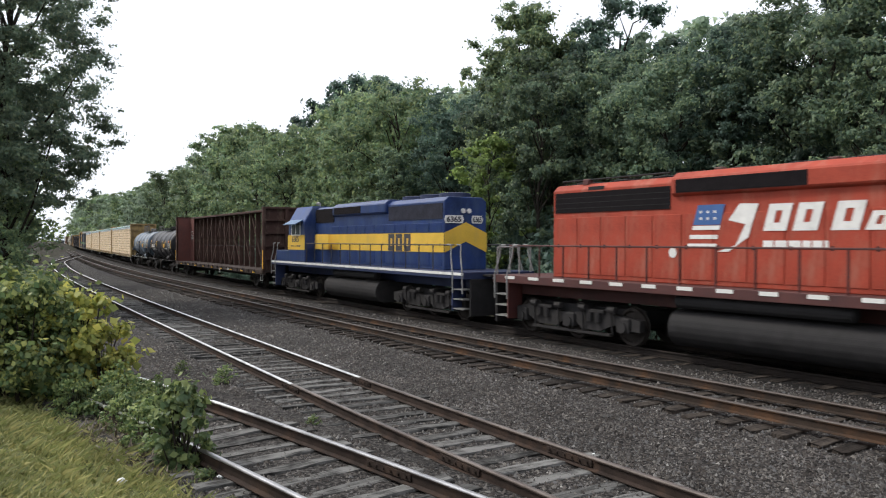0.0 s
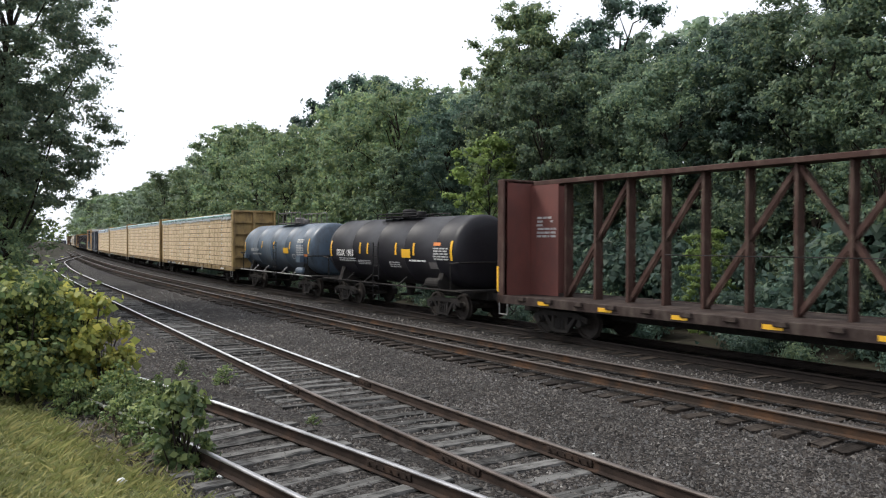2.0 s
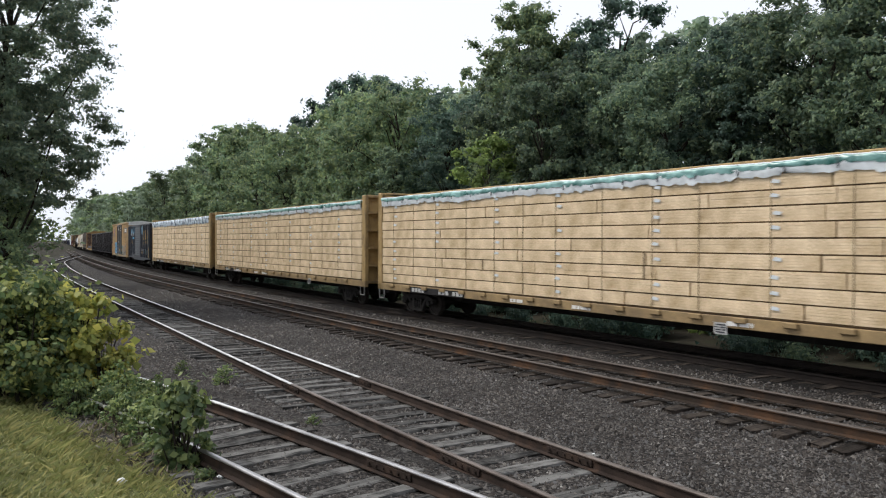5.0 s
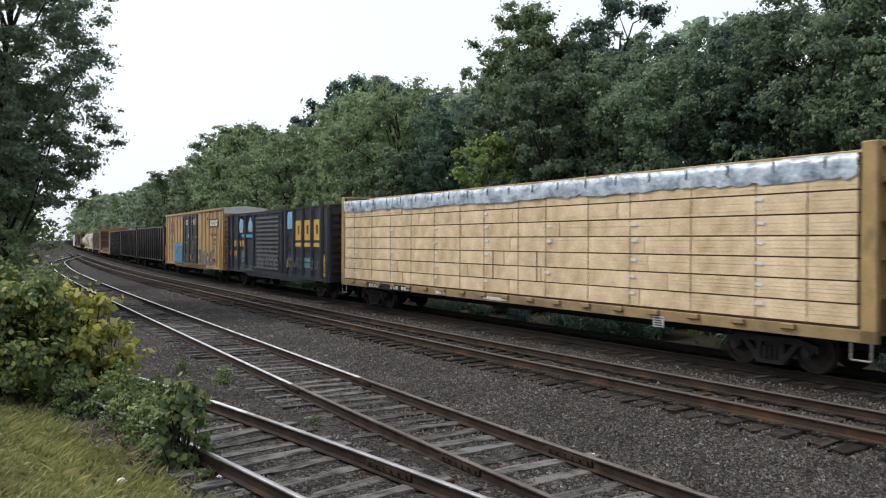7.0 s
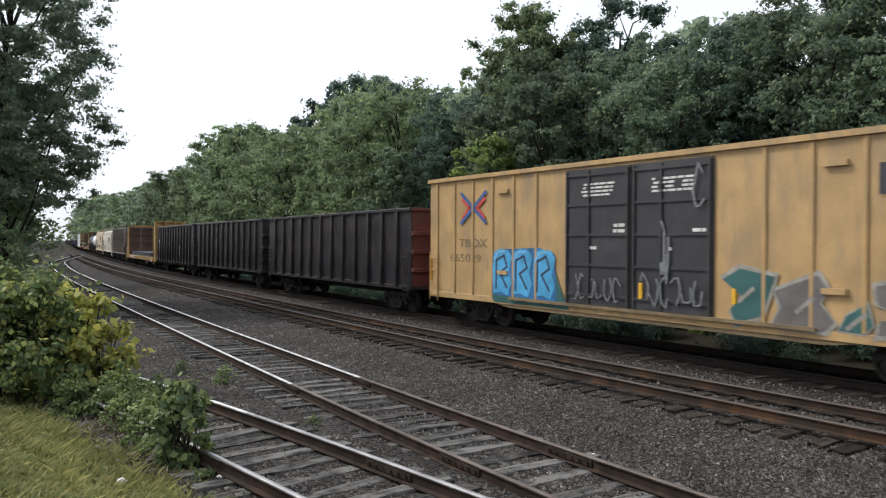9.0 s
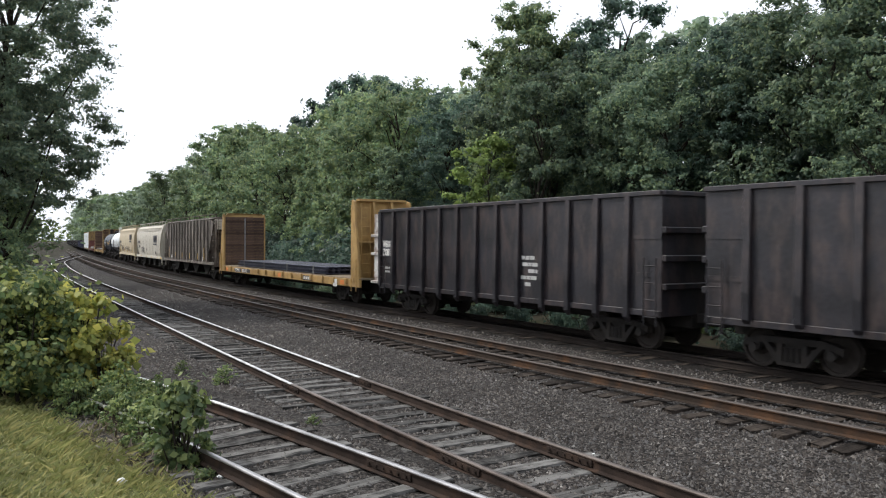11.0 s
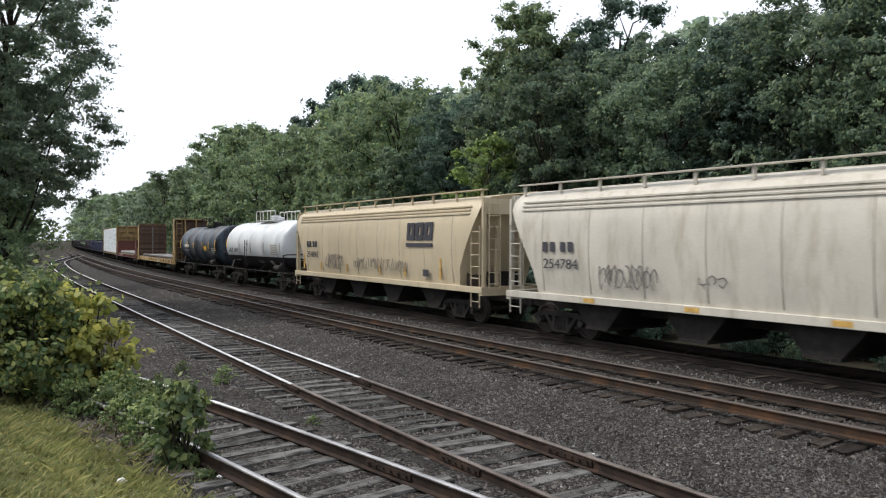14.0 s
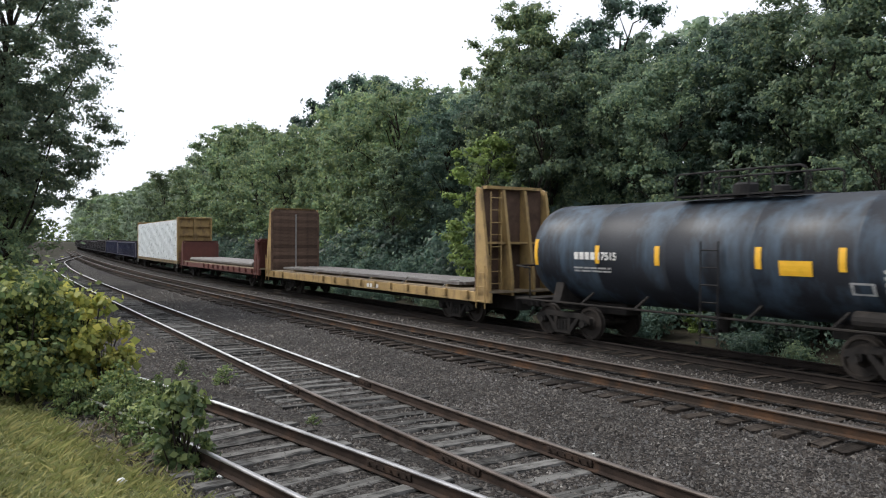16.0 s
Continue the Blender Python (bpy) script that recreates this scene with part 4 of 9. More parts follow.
        plant("young_tree", light, x, y, h / 6, rnd.uniform(0, 6), "young tree with fresh light green leaves before the wood", group="young trees", sink=0.1)
    vine = tree_kind(42, 12, 2.6, 30000, 0.17, M_LEAF, low=0.0, clumps=260, slim=1.0, boughs=4)
    for s, off, h in ((26.5, 8.6, 11.5), (9.6, 9.0, 9.2), (4.5, 9.0, 10.5), (44, 9.5, 9.8)):
        x, y, _ = MAIN_FAR.at(s, off)
        plant("vine_covered_tree", vine, x, y, h / 12, rnd.uniform(0, 6), "tree smothered in hanging green vines down to the ground", group="vine covered trees", sink=0.2)

    # undergrowth along the wood's edge
    shrubs = [bush_kind(51, 1.6, 1.2, 2300, 0.16, M_LEAF_DARK, corners=3), bush_kind(52, 1.3, 1.3, 2300, 0.16, M_LEAF, corners=3), bush_kind(53, 2.2, 1.5, 2700, 0.2, M_LEAF_DARK, corners=3)]
    s = -18.0
    while s < 120:
        for off in (3.9, 5.6, 7.6, 9.8):
            if rnd.random() < 0.93:
                x, y, _ = MAIN_FAR.at(s + rnd.uniform(-0.8, 0.8), off + rnd.uniform(-0.4, 0.5))
                k = rnd.choice((0, 0, 1, 2)) if off < 6 else rnd.choice((0, 2, 2))
                bush(shrubs[k], x, y, (0.5 + 0.17 * (off - 3.9)) * rnd.uniform(0.75, 1.2), rnd.uniform(0, 6.3), "leafy green undergrowth shrub at the wood's edge", "undergrowth along the line", name="shrub", category="shrub")
        s += 1.9 + max(0, s) * 0.02

    # near side: the tall airy tree and its neighbours
    airy = tree_kind(61, 20, 4.1, 92000, 0.15, M_LEAF_AIRY, low=0.33, clumps=720, gaps=0.9, flat=0.6, boughs=3)
    plant("tree", airy, -20.4, 36.0, 0.98, 0.8, "tall airy tree with dark leaves and sky showing through", sink=0.3)
    overhang = tree_kind(65, 15, 4.0, 34000, 0.18, M_LEAF_AIRY, low=0.42, clumps=380, boughs=4)
    for x, y, sc, turn in ((-22.3, 36.4, 0.8, 1.0), (-24.6, 37.5, 0.95, 3.0)):
        plant("tree", overhang, x, y, sc, turn, "leafy tree with high spreading boughs beside the railway", group="trees along the near side", sink=0.25)
    for x, y, sc, k in ((-21.2, 35.2, 0.55, 2), (-23.2, 36.5, 0.72, 1), (-28.5, 40, 0.8, 1), (-33.5, 52, 1.0, 0), (-26.0, 38.5, 0.5, 2), (-41.5, 63, 0.9, 2), (-48.5, 73, 0.8, 1), (-57, 85, 0.75, 0), (-65, 96, 0.7, 3), (-37, 45, 1.1, 1)):
        plant("tree", mid_kinds[k], x, y, sc, rnd.uniform(0, 6), labels[k], group="trees along the near side", sink=0.25)
    for i in range(8):
        x, y, _ = SIDING.at(34 + i * 9.5, -8.0 - 0.12 * i)
        bush(shrubs[(0, 2, 1)[i % 3]], x, y, 1.5 + 0.06 * i, rnd.uniform(0, 6), "leafy green roadside shrub below the trees", "shrubs along the near side", name="shrub", category="shrub")
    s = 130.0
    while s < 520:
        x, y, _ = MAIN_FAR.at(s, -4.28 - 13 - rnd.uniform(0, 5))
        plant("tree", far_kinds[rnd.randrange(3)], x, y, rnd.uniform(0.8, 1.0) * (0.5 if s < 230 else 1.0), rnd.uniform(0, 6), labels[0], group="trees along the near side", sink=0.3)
        s += 11 + (s - 130) * 0.03
    # far end trees in light leaves, their sunlit look put into the colour
    gold = tree_kind(62, 18, 5.2, 4200, 0.7, M_LEAF_LIGHT, low=0.05, clumps=60)
    for s, off, sc in ((560, -17, 1.0), (640, -13, 1.1), (600, 11, 1.1), (700, 12, 1.2), (820, -9, 1.2), (860, 8, 1.2), (880, -4, 1.0), (905, 1, 1.1)):
        x, y, _ = MAIN_FAR.at(s, off)
        plant("tree", gold, x, y, sc, rnd.uniform(0, 6), "distant pale green tree where the line curves away", group="distant trees", sink=0.3)

    # bushes on the bank beside the spur
    big = bush_kind(71, 2.4, 1.5, 9000, 0.12, M_LEAF_BUSH, clumps=70, clump=0.1, stems=26)
    big2 = bush_kind(76, 2.3, 1.5, 8500, 0.12, M_LEAF_BUSH, clumps=62, clump=0.1, stems=26)
    # edge shoots whose yellow leaf colour stands for sunlight through them
    tips = bush_kind(74, 1.5, 0.75, 1500, 0.11, M_LEAF_GOLD, clumps=34, clump=0.11, stems=24)
    sapling = bush_kind(72, 1.35, 0.44, 1700, 0.115, M_LEAF_WEED, clumps=34, clump=0.15, stems=34, droop=1.5)
    weed = [bush_kind(73 + k, 0.62 + 0.2 * k, 0.7, 900, 0.085, M_LEAF_WEED, clumps=24, clump=0.11, stems=24) for k in (0, 2, 4)]
    for k, (x, y, sc, turn) in enumerate(((-7.75, 14.1, 0.98, 0.3), (-9.6, 14.3, 1.1, 2.3), (-8.6, 15.2, 1.1, 5.0), (-12.5, 17.0, 1.1, 4.3), (-10.5, 13.4, 0.8, 1.1))):
        bush(big if k % 2 == 0 else big2, x, y, sc, turn, "large leafy bush with yellow green tips on the bank")
    for x, y, sc, turn in ((-6.45, 14.5, 1.0, 0.4), (-7.05, 14.9, 1.5, 2.0)):
        bush(tips, x, y, sc, turn, "leafy shoots at the bush's edge, coloured yellow green as sunlit", "yellowing shoots")
    bush(sapling, -3.42, 10.1, 0.94, 0.5, "small bushy sapling with drooping green leaves beside the rail", category="sapling", name="sapling")
    rnd2 = random.Random(19)
    for k in range(12):
        f = (k + rnd2.random()) / 12
        x, y = -6.5 + 1.9 * f + rnd2.uniform(-0.2, 0.2), 13.6 - 0.9 * f + rnd2.uniform(-0.5, 0.6)
        bush(weed[k % 3], x, y, rnd2.uniform(0.5, 0.85), rnd2.uniform(0, 6.3), "low tangle of green weeds at the foot of the bank", "weeds on the bank", category="weed", name="weed")
    for x, y, sc in ((-4.3, 11.4, 0.62), (-4.65, 12.0, 0.66), (-3.95, 10.8, 0.5), (-3.0, 9.6, 0.36), (-5.1, 12.4, 0.62), (-4.5, 11.1, 0.4), (-5.0, 11.8, 0.4), (-4.15, 10.6, 0.35), (-5.5, 12.8, 0.7), (-4.85, 12.25, 0.7), (-4.45, 11.75, 0.66)):
        bush(weed[1 if sc > 0.5 else 0], x, y, sc, x * 9, "low tangle of green weeds at the foot of the bank", "weeds on the bank", category="weed", name="weed")
    for x, y, sc in ((-4.6, 16.4, 0.42), (-5.3, 15.3, 0.3), (-2.1, 12.6, 0.22), (-6.0, 17.8, 0.3)):
        bush(weed[1], x, y, sc, 4.0, "small weed growing in the gravel between tracks", "weeds in the gravel", category="weed", name="weed")


woods()
# ---- the train ----
M_RUNNING = mat("grimy truck steel", (0.022, 0.02, 0.019), 0.8, vary=0.45, scale=5, fine=50, dirt=(0.042, 0.035, 0.03), dirt_amount=0.3, dirt_scale=3, spec=0.15)
M_LOCO_RUN = mat("dusty grey truck steel", (0.028, 0.026, 0.026), 0.8, spec=0.2, vary=0.35, scale=4, fine=50, dirt=(0.03, 0.027, 0.025), dirt_amount=0.35, dirt_scale=2)
M_WHEEL = mat("rusty wheel steel", (0.03, 0.025, 0.022), 0.7, spec=0.2, vary=0.4, scale=6, fine=50)
M_DARK = mat("black grime", (0.018, 0.017, 0.0175), 0.75, spec=0.2, vary=0.4, scale=4, fine=40)
M_STEEL = mat("bare grey steel", (0.25, 0.245, 0.235), 0.5, metal=0.3, vary=0.3, scale=4, fine=40)
M_RED = mat("faded red paint", (0.31, 0.052, 0.03), 0.68, spec=0.2, vary=0.28, scale=1.2, fine=30, dirt=(0.34, 0.125, 0.085), dirt_amount=0.3, streak=0.75, bump=0.05)
M_RED_DARK = mat("grimy dark red paint", (0.06, 0.015, 0.013), 0.65, vary=0.3, scale=2, fine=30, dirt=(0.1, 0.03, 0.022), dirt_amount=0.3, bump=0.05)
M_BLUE = mat("royal blue paint", (0.014, 0.034, 0.125), 0.36, spec=0.45, vary=0.45, scale=1.1, fine=30, dirt=(0.045, 0.07, 0.14), dirt_amount=0.38, streak=0.7, bump=0.04)
M_BLUE_DARK = mat("dark blue paint", (0.013, 0.022, 0.066), 0.55, vary=0.25, scale=2, fine=30, bump=0.04)
M_YELLOW = mat("golden yellow paint", (0.64, 0.405, 0.05), 0.5, vary=0.16, scale=1.3, fine=30, dirt=(0.48, 0.33, 0.09), dirt_amount=0.2, streak=0.7, bump=0.04)
# lighter than the body blue: glare of the sky put into the colour
M_BLUE_GLARE = mat("glossy blue roof paint", (0.024, 0.058, 0.185), 0.55, spec=0.4, vary=0.25, scale=2, fine=30, bump=0.03)
M_SHADE = mat("pale blue sunshade paint", (0.06, 0.125, 0.23), 0.5, vary=0.25, scale=2, fine=30, bump=0.03)
M_GRILLE_GREY = mat("grey mesh grille", (0.03, 0.031, 0.043), 0.9, vary=0.4, scale=3, fine=110, bump=0.6, spec=0.1)
M_GRILLE = mat("dark radiator grille", (0.012, 0.01, 0.011), 0.9, vary=0.3, scale=6, fine=120, bump=0.6, spec=0.08)
M_WHITE = mat("worn white paint", (0.66, 0.65, 0.62), 0.55, vary=0.12, scale=4, fine=30, dirt=(0.4, 0.38, 0.34), dirt_amount=0.2, dirt_scale=3, bump=0.04)
M_LETTER_DARK = mat("dark lettering paint", (0.035, 0.035, 0.045), 0.6, vary=0.2, scale=4)
M_LETTER_FADED = mat("faded white stencil paint", (0.4, 0.4, 0.39), 0.65, vary=0.3, scale=9)
M_REFLECT = mat("yellow reflective strip", (0.75, 0.42, 0.03), 0.4, vary=0.12, scale=5, bump=0.02)
M_REFLECT_WORN = mat("faded amber reflective strip", (0.5, 0.31, 0.08), 0.5, vary=0.3, scale=6, bump=0.02)
M_ORANGE = mat("orange patch paint", (0.62, 0.2, 0.05), 0.55, vary=0.15, scale=5)
M_GLASS = mat("dark cab glass", (0.12, 0.13, 0.135), 0.08, vary=0.1, scale=2, bump=0.0)
M_BROWN = mat("oxide brown freight paint", (0.058, 0.031, 0.025), 0.75, spec=0.2, vary=0.28, scale=1.5, fine=35, dirt=(0.13, 0.095, 0.075), dirt_amount=0.3, streak=0.6)
M_BROWN_GRIMY = mat("grimy brown sill paint", (0.036, 0.025, 0.022), 0.8, spec=0.15, vary=0.4, scale=1.5, fine=35, dirt=(0.09, 0.072, 0.06), dirt_amount=0.4, streak=0.6)
M_BROWN_RED = mat("red oxide freight paint", (0.12, 0.038, 0.03), 0.7, vary=0.25, scale=1.5, fine=35, dirt=(0.09, 0.035, 0.03), dirt_amount=0.3, streak=0.6)
M_TAN = mat("tan yellow freight paint", (0.35, 0.235, 0.095), 0.65, vary=0.25, scale=1.5, fine=30, dirt=(0.12, 0.08, 0.045), dirt_amount=0.36, streak=0.6)
M_TAN_SILL = mat("worn tan sill paint", (0.27, 0.185, 0.085), 0.7, vary=0.3, scale=2, fine=30, dirt=(0.1, 0.07, 0.045), dirt_amount=0.35)
M_TAN_DARK = mat("grimy tan freight paint", (0.2, 0.145, 0.075), 0.7, vary=0.3, scale=2, fine=30, dirt=(0.08, 0.06, 0.04), dirt_amount=0.35)
M_TANK_BLACK = mat("matt black tank paint", (0.017, 0.016, 0.02), 0.5, spec=0.22, vary=0.3, scale=0.9, fine=25, dirt=(0.022, 0.021, 0.022), dirt_amount=0.3, streak=0.6, bump=0.03)
M_TANK_GREY = mat("blue grey tank paint", (0.07, 0.1, 0.138), 0.45, vary=0.25, scale=0.9, fine=25, dirt=(0.04, 0.046, 0.053), dirt_amount=0.38, streak=0.7, bump=0.03)
# blue sheen of the shell is painted as paler upright streaks
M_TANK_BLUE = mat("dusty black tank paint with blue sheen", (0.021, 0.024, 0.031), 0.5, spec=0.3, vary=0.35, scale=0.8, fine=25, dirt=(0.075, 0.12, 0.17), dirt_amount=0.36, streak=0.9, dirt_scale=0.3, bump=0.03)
M_TANK_WHITE = mat("white tank paint", (0.56, 0.585, 0.6), 0.4, vary=0.08, scale=0.9, fine=25, dirt=(0.42, 0.46, 0.48), dirt_amount=0.25, streak=0.85, bump=0.02)
M_LUMBER = mat("fresh sawn softwood", (0.61, 0.44, 0.235), 0.75, vary=0.36, scale=1.6, fine=26, tint=(0.75, 0.6, 0.41), island=0.16, bump=0.15, dirt=(0.4, 0.27, 0.16), dirt_amount=0.2, dirt_scale=4.0)
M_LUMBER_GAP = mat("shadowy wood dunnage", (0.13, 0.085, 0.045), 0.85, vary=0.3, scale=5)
M_BOX_BLACK = mat("weathered blue black boxcar paint", (0.02, 0.0235, 0.036), 0.5, vary=0.45, scale=1.2, fine=30, dirt=(0.07, 0.076, 0.09), dirt_amount=0.36, streak=0.7)
M_BOX_YELLOW = mat("boxcar yellow paint", (0.45, 0.29, 0.125), 0.55, vary=0.24, scale=1.2, fine=30, dirt=(0.27, 0.2, 0.12), dirt_amount=0.38, streak=0.85)
M_DOOR_GREY = mat("worn grey door paint", (0.1, 0.108, 0.12), 0.5, vary=0.4, scale=2, fine=30, dirt=(0.03, 0.035, 0.045), dirt_amount=0.35)
M_DOOR = mat("dark plug door paint", (0.03, 0.03, 0.033), 0.55, vary=0.3, scale=2, fine=30, dirt=(0.08, 0.08, 0.08), dirt_amount=0.2)
M_GON = mat("charcoal gondola paint", (0.016, 0.015, 0.019), 0.42, vary=0.6, scale=0.9, fine=9, bump=0.25, dirt=(0.06, 0.042, 0.038), dirt_amount=0.4, streak=0.7)
M_GON_RED = mat("rust red gondola end", (0.14, 0.036, 0.03), 0.75, vary=0.35, scale=1.5, fine=30, dirt=(0.06, 0.04, 0.035), dirt_amount=0.4)
M_FLAT = mat("flatcar yellow paint", (0.38, 0.24, 0.085), 0.65, vary=0.2, scale=1.5, fine=30, dirt=(0.25, 0.15, 0.06), dirt_amount=0.4, streak=0.5)
M_PLANK = mat("old brown planks", (0.095, 0.062, 0.046), 0.85, vary=0.4, scale=3, fine=40, per_object=0.35, bump=0.4, spec=0.2)
M_DECK = mat("worn wooden deck", (0.21, 0.165, 0.115), 0.85, vary=0.3, scale=3, fine=30, bump=0.4, spec=0.2)
M_WHITE_RUST = mat("chipped white paint over rust", (0.5, 0.5, 0.48), 0.6, vary=0.3, scale=4, fine=30, dirt=(0.12, 0.055, 0.035), dirt_amount=0.5, dirt_scale=1.8)
M_SCRAWL = mat("worn pale spray paint", (0.19, 0.2, 0.21), 0.65, vary=0.4, scale=7)
M_BEAM = mat("blue grey steel sections", (0.055, 0.058, 0.085), 0.5, metal=0.3, vary=0.25, scale=2, fine=30)
M_HOP_DIRTY = mat("heavily stained grey hopper paint", (0.2, 0.172, 0.148), 0.75, vary=0.6, scale=1.0, fine=25, dirt=(0.026, 0.018, 0.014), dirt_amount=0.62, streak=0.85, dirt_scale=0.5)
M_HOP_RIB = mat("stained pale rib paint", (0.19, 0.168, 0.145), 0.75, vary=0.45, scale=1.5, fine=25, dirt=(0.05, 0.032, 0.024), dirt_amount=0.45, streak=0.5)
M_SEAM = mat("grimy weld seam", (0.3, 0.265, 0.21), 0.7, vary=0.35, scale=2)
M_LETTER_WORN = mat("worn dark stencil paint", (0.085, 0.075, 0.068), 0.7, vary=0.5, scale=8)
M_HOP_CREAM = mat("cream hopper paint", (0.49, 0.46, 0.395), 0.6, vary=0.14, scale=1.0, fine=25, dirt=(0.31, 0.27, 0.2), dirt_amount=0.32, streak=0.85)
M_HOP_BEIGE = mat("beige hopper paint", (0.47, 0.395, 0.27), 0.6, vary=0.1, scale=1.0, fine=25, dirt=(0.34, 0.275, 0.18), dirt_amount=0.25, streak=0.85)
M_HOP_IN = mat("grimy slope sheet paint", (0.07, 0.053, 0.04), 0.75, vary=0.3, scale=2)
M_WRAP_WHITE = mat("white plastic wrap", (0.6, 0.64, 0.66), 0.3, vary=0.2, scale=3, fine=8, bump=0.4)
M_WRAP_TEAL = mat("white and teal plastic wrap", (0.03, 0.2, 0.17), 0.3, vary=0.5, scale=2.2, fine=8, tint=(0.3, 0.52, 0.5), bump=0.4)
M_WRAP_BLUE = mat("pale blue grey plastic wrap", (0.27, 0.37, 0.5), 0.28, vary=0.55, scale=2.6, fine=11, tint=(0.62, 0.71, 0.79), bump=0.9)
M_GRAF_BLUE = mat("bright blue graffiti", (0.07, 0.34, 0.6), 0.5, vary=0.3, scale=3)
M_GRAF_CYAN = mat("pale cyan graffiti", (0.2, 0.46, 0.66), 0.5, vary=0.25, scale=3)
M_GRAF_TEAL = mat("teal graffiti", (0.03, 0.105, 0.1), 0.55, vary=0.3, scale=3)
M_GRAF_GREY = mat("grey graffiti", (0.13, 0.12, 0.115), 0.6, vary=0.3, scale=3)
M_GRAF_PALE = mat("chalky pale graffiti", (0.3, 0.285, 0.25), 0.65, vary=0.4, scale=4)
M_GRAF_BLUE_DARK = mat("deep blue graffiti", (0.03, 0.14, 0.32), 0.5, vary=0.4, scale=3)
M_GRAF_DULL = mat("dull teal spray paint", (0.075, 0.2, 0.235), 0.6, vary=0.4, scale=3)
M_GRAF_LINE = mat("dark graffiti outline", (0.03, 0.04, 0.075), 0.6, vary=0.2, scale=3)
M_GOLD = mat("yellow lettering paint", (0.6, 0.37, 0.075), 0.5, vary=0.15, scale=4)
M_REDX = mat("red emblem paint", (0.5, 0.07, 0.05), 0.5, vary=0.15, scale=4)
M_BLUEX = mat("blue emblem paint", (0.035, 0.1, 0.27), 0.5, vary=0.15, scale=4)
M_BLUE_GON = mat("dark blue gondola paint", (0.03, 0.035, 0.075), 0.65, vary=0.3, scale=1.2, dirt=(0.06, 0.05, 0.05), dirt_amount=0.4)

TRAIN = []
SPINNING = {}
MESH = {}


def shared(key, make, material, smooth=0):
    """Mesh data made once and shared by alike parts."""
    if key not in MESH:
        bm = bmesh.new()
        make(bm)
        MESH[key] = done(bm, key.split(":")[0], material, smooth)
    return MESH[key]


def piece(name, mesh, parent, at=None, label=""):
    ob = new(name, mesh)
    ob.parent = parent
    if at is not None:
        ob.matrix_basis = at
    return tagged(ob, label)


def solid(name, make, material, parent, label="", smooth=0):
    bm = bmesh.new()
    make(bm)
    return part(name, bm, material, parent, label, smooth)


def bars(name, boxes, material, parent, label="", bevel=0.0):
    """One part made of boxes (x0, x1, y0, y1, z0, z1); some kinds become a part for each box."""
    if len(boxes) > 1 and name in ("reflector_strip", "horizontal_rib", "hinge_bracket", "roof_hatch", "end_post", "white_end_panel", "end_shelf", "corner_post", "nose_step", "windshield", "side_sill", "roof_edge", "top_rail", "end_rail", "steps"):
        return [bars(name, [b], material, parent, label, bevel) for b in boxes]
    def make(bm):
        for b in boxes:
            box(bm, *b, bevel)
    return solid(name, make, material, parent, label)


# -- running gear --
def make_wheelset(bm, r, half):
    rod(bm, (0, -half, 0), (0, half, 0), 0.085, 10)
    for sd in (-1, 1):
        prof = [(0.68, 0.09), (0.685, r * 0.42), (0.70, r * 0.78), (0.675, r * 0.84), (0.675, r + 0.028), (0.69, r + 0.03), (0.708, r), (0.81, r - 0.004), (0.812, r * 0.84), (0.765, r * 0.8), (0.755, r * 0.42), (0.80, r * 0.3), (0.80, 0.09)]
        barrel(bm, [(sd * u, q) for u, q in prof], "y", 20)


def make_side_frame(bm):
    prism(bm, [(-1.12, 0.44), (-1.12, 0.62), (-0.7, 0.74), (0.7, 0.74), (1.12, 0.62), (1.12, 0.44), (0.98, 0.54), (0.62, 0.6), (-0.62, 0.6), (-0.98, 0.54)], -0.08, 0.08)
    prism(bm, [(-0.72, 0.62), (-0.58, 0.62), (-0.2, 0.22), (0.2, 0.22), (0.58, 0.62), (0.72, 0.62), (0.32, 0.13), (-0.32, 0.13)], -0.07, 0.07)
    box(bm, -0.34, -0.22, -0.08, 0.08, 0.2, 0.66)
    box(bm, 0.22, 0.34, -0.08, 0.08, 0.2, 0.66)
    for sx in (-0.88, 0.88):
        box(bm, sx - 0.13, sx + 0.13, -0.09, 0.09, 0.42, 0.6)
        rod(bm, (sx, -0.15, 0.457), (sx, 0.1, 0.457), 0.105, 12)
    for k in (-0.13, 0.0, 0.13):
        rod(bm, (k, -0.05, 0.22), (k, -0.05, 0.52), 0.05, 8)


def freight_truck(parent, x):
    t = piece("truck", shared("truck", lambda bm: (box(bm, -0.2, 0.2, -1.0, 1.0, 0.46, 0.72, 0.02), rod(bm, (0, 0, 0.7), (0, 0, 0.84), 0.2, 12), box(bm, -0.95, 0.95, -0.06, 0.06, 0.5, 0.6)), M_RUNNING), parent, pose(x, 0, 0))
    sf = shared("side_frame", make_side_frame, M_RUNNING)
    piece("side_frame", sf, t, pose(0, -0.99, 0))
    piece("side_frame", sf, t, pose(0, 0.99, 0, 0, 0, 180))
    ws = shared("wheelset", lambda bm: make_wheelset(bm, 0.457, 1.02), M_WHEEL, 40)
    for dx in (-0.88, 0.88):
        w = piece("wheelset", ws, t, pose(dx, 0, 0.457))
        SPINNING.setdefault((dx, 0.457), []).append(w)
    return t


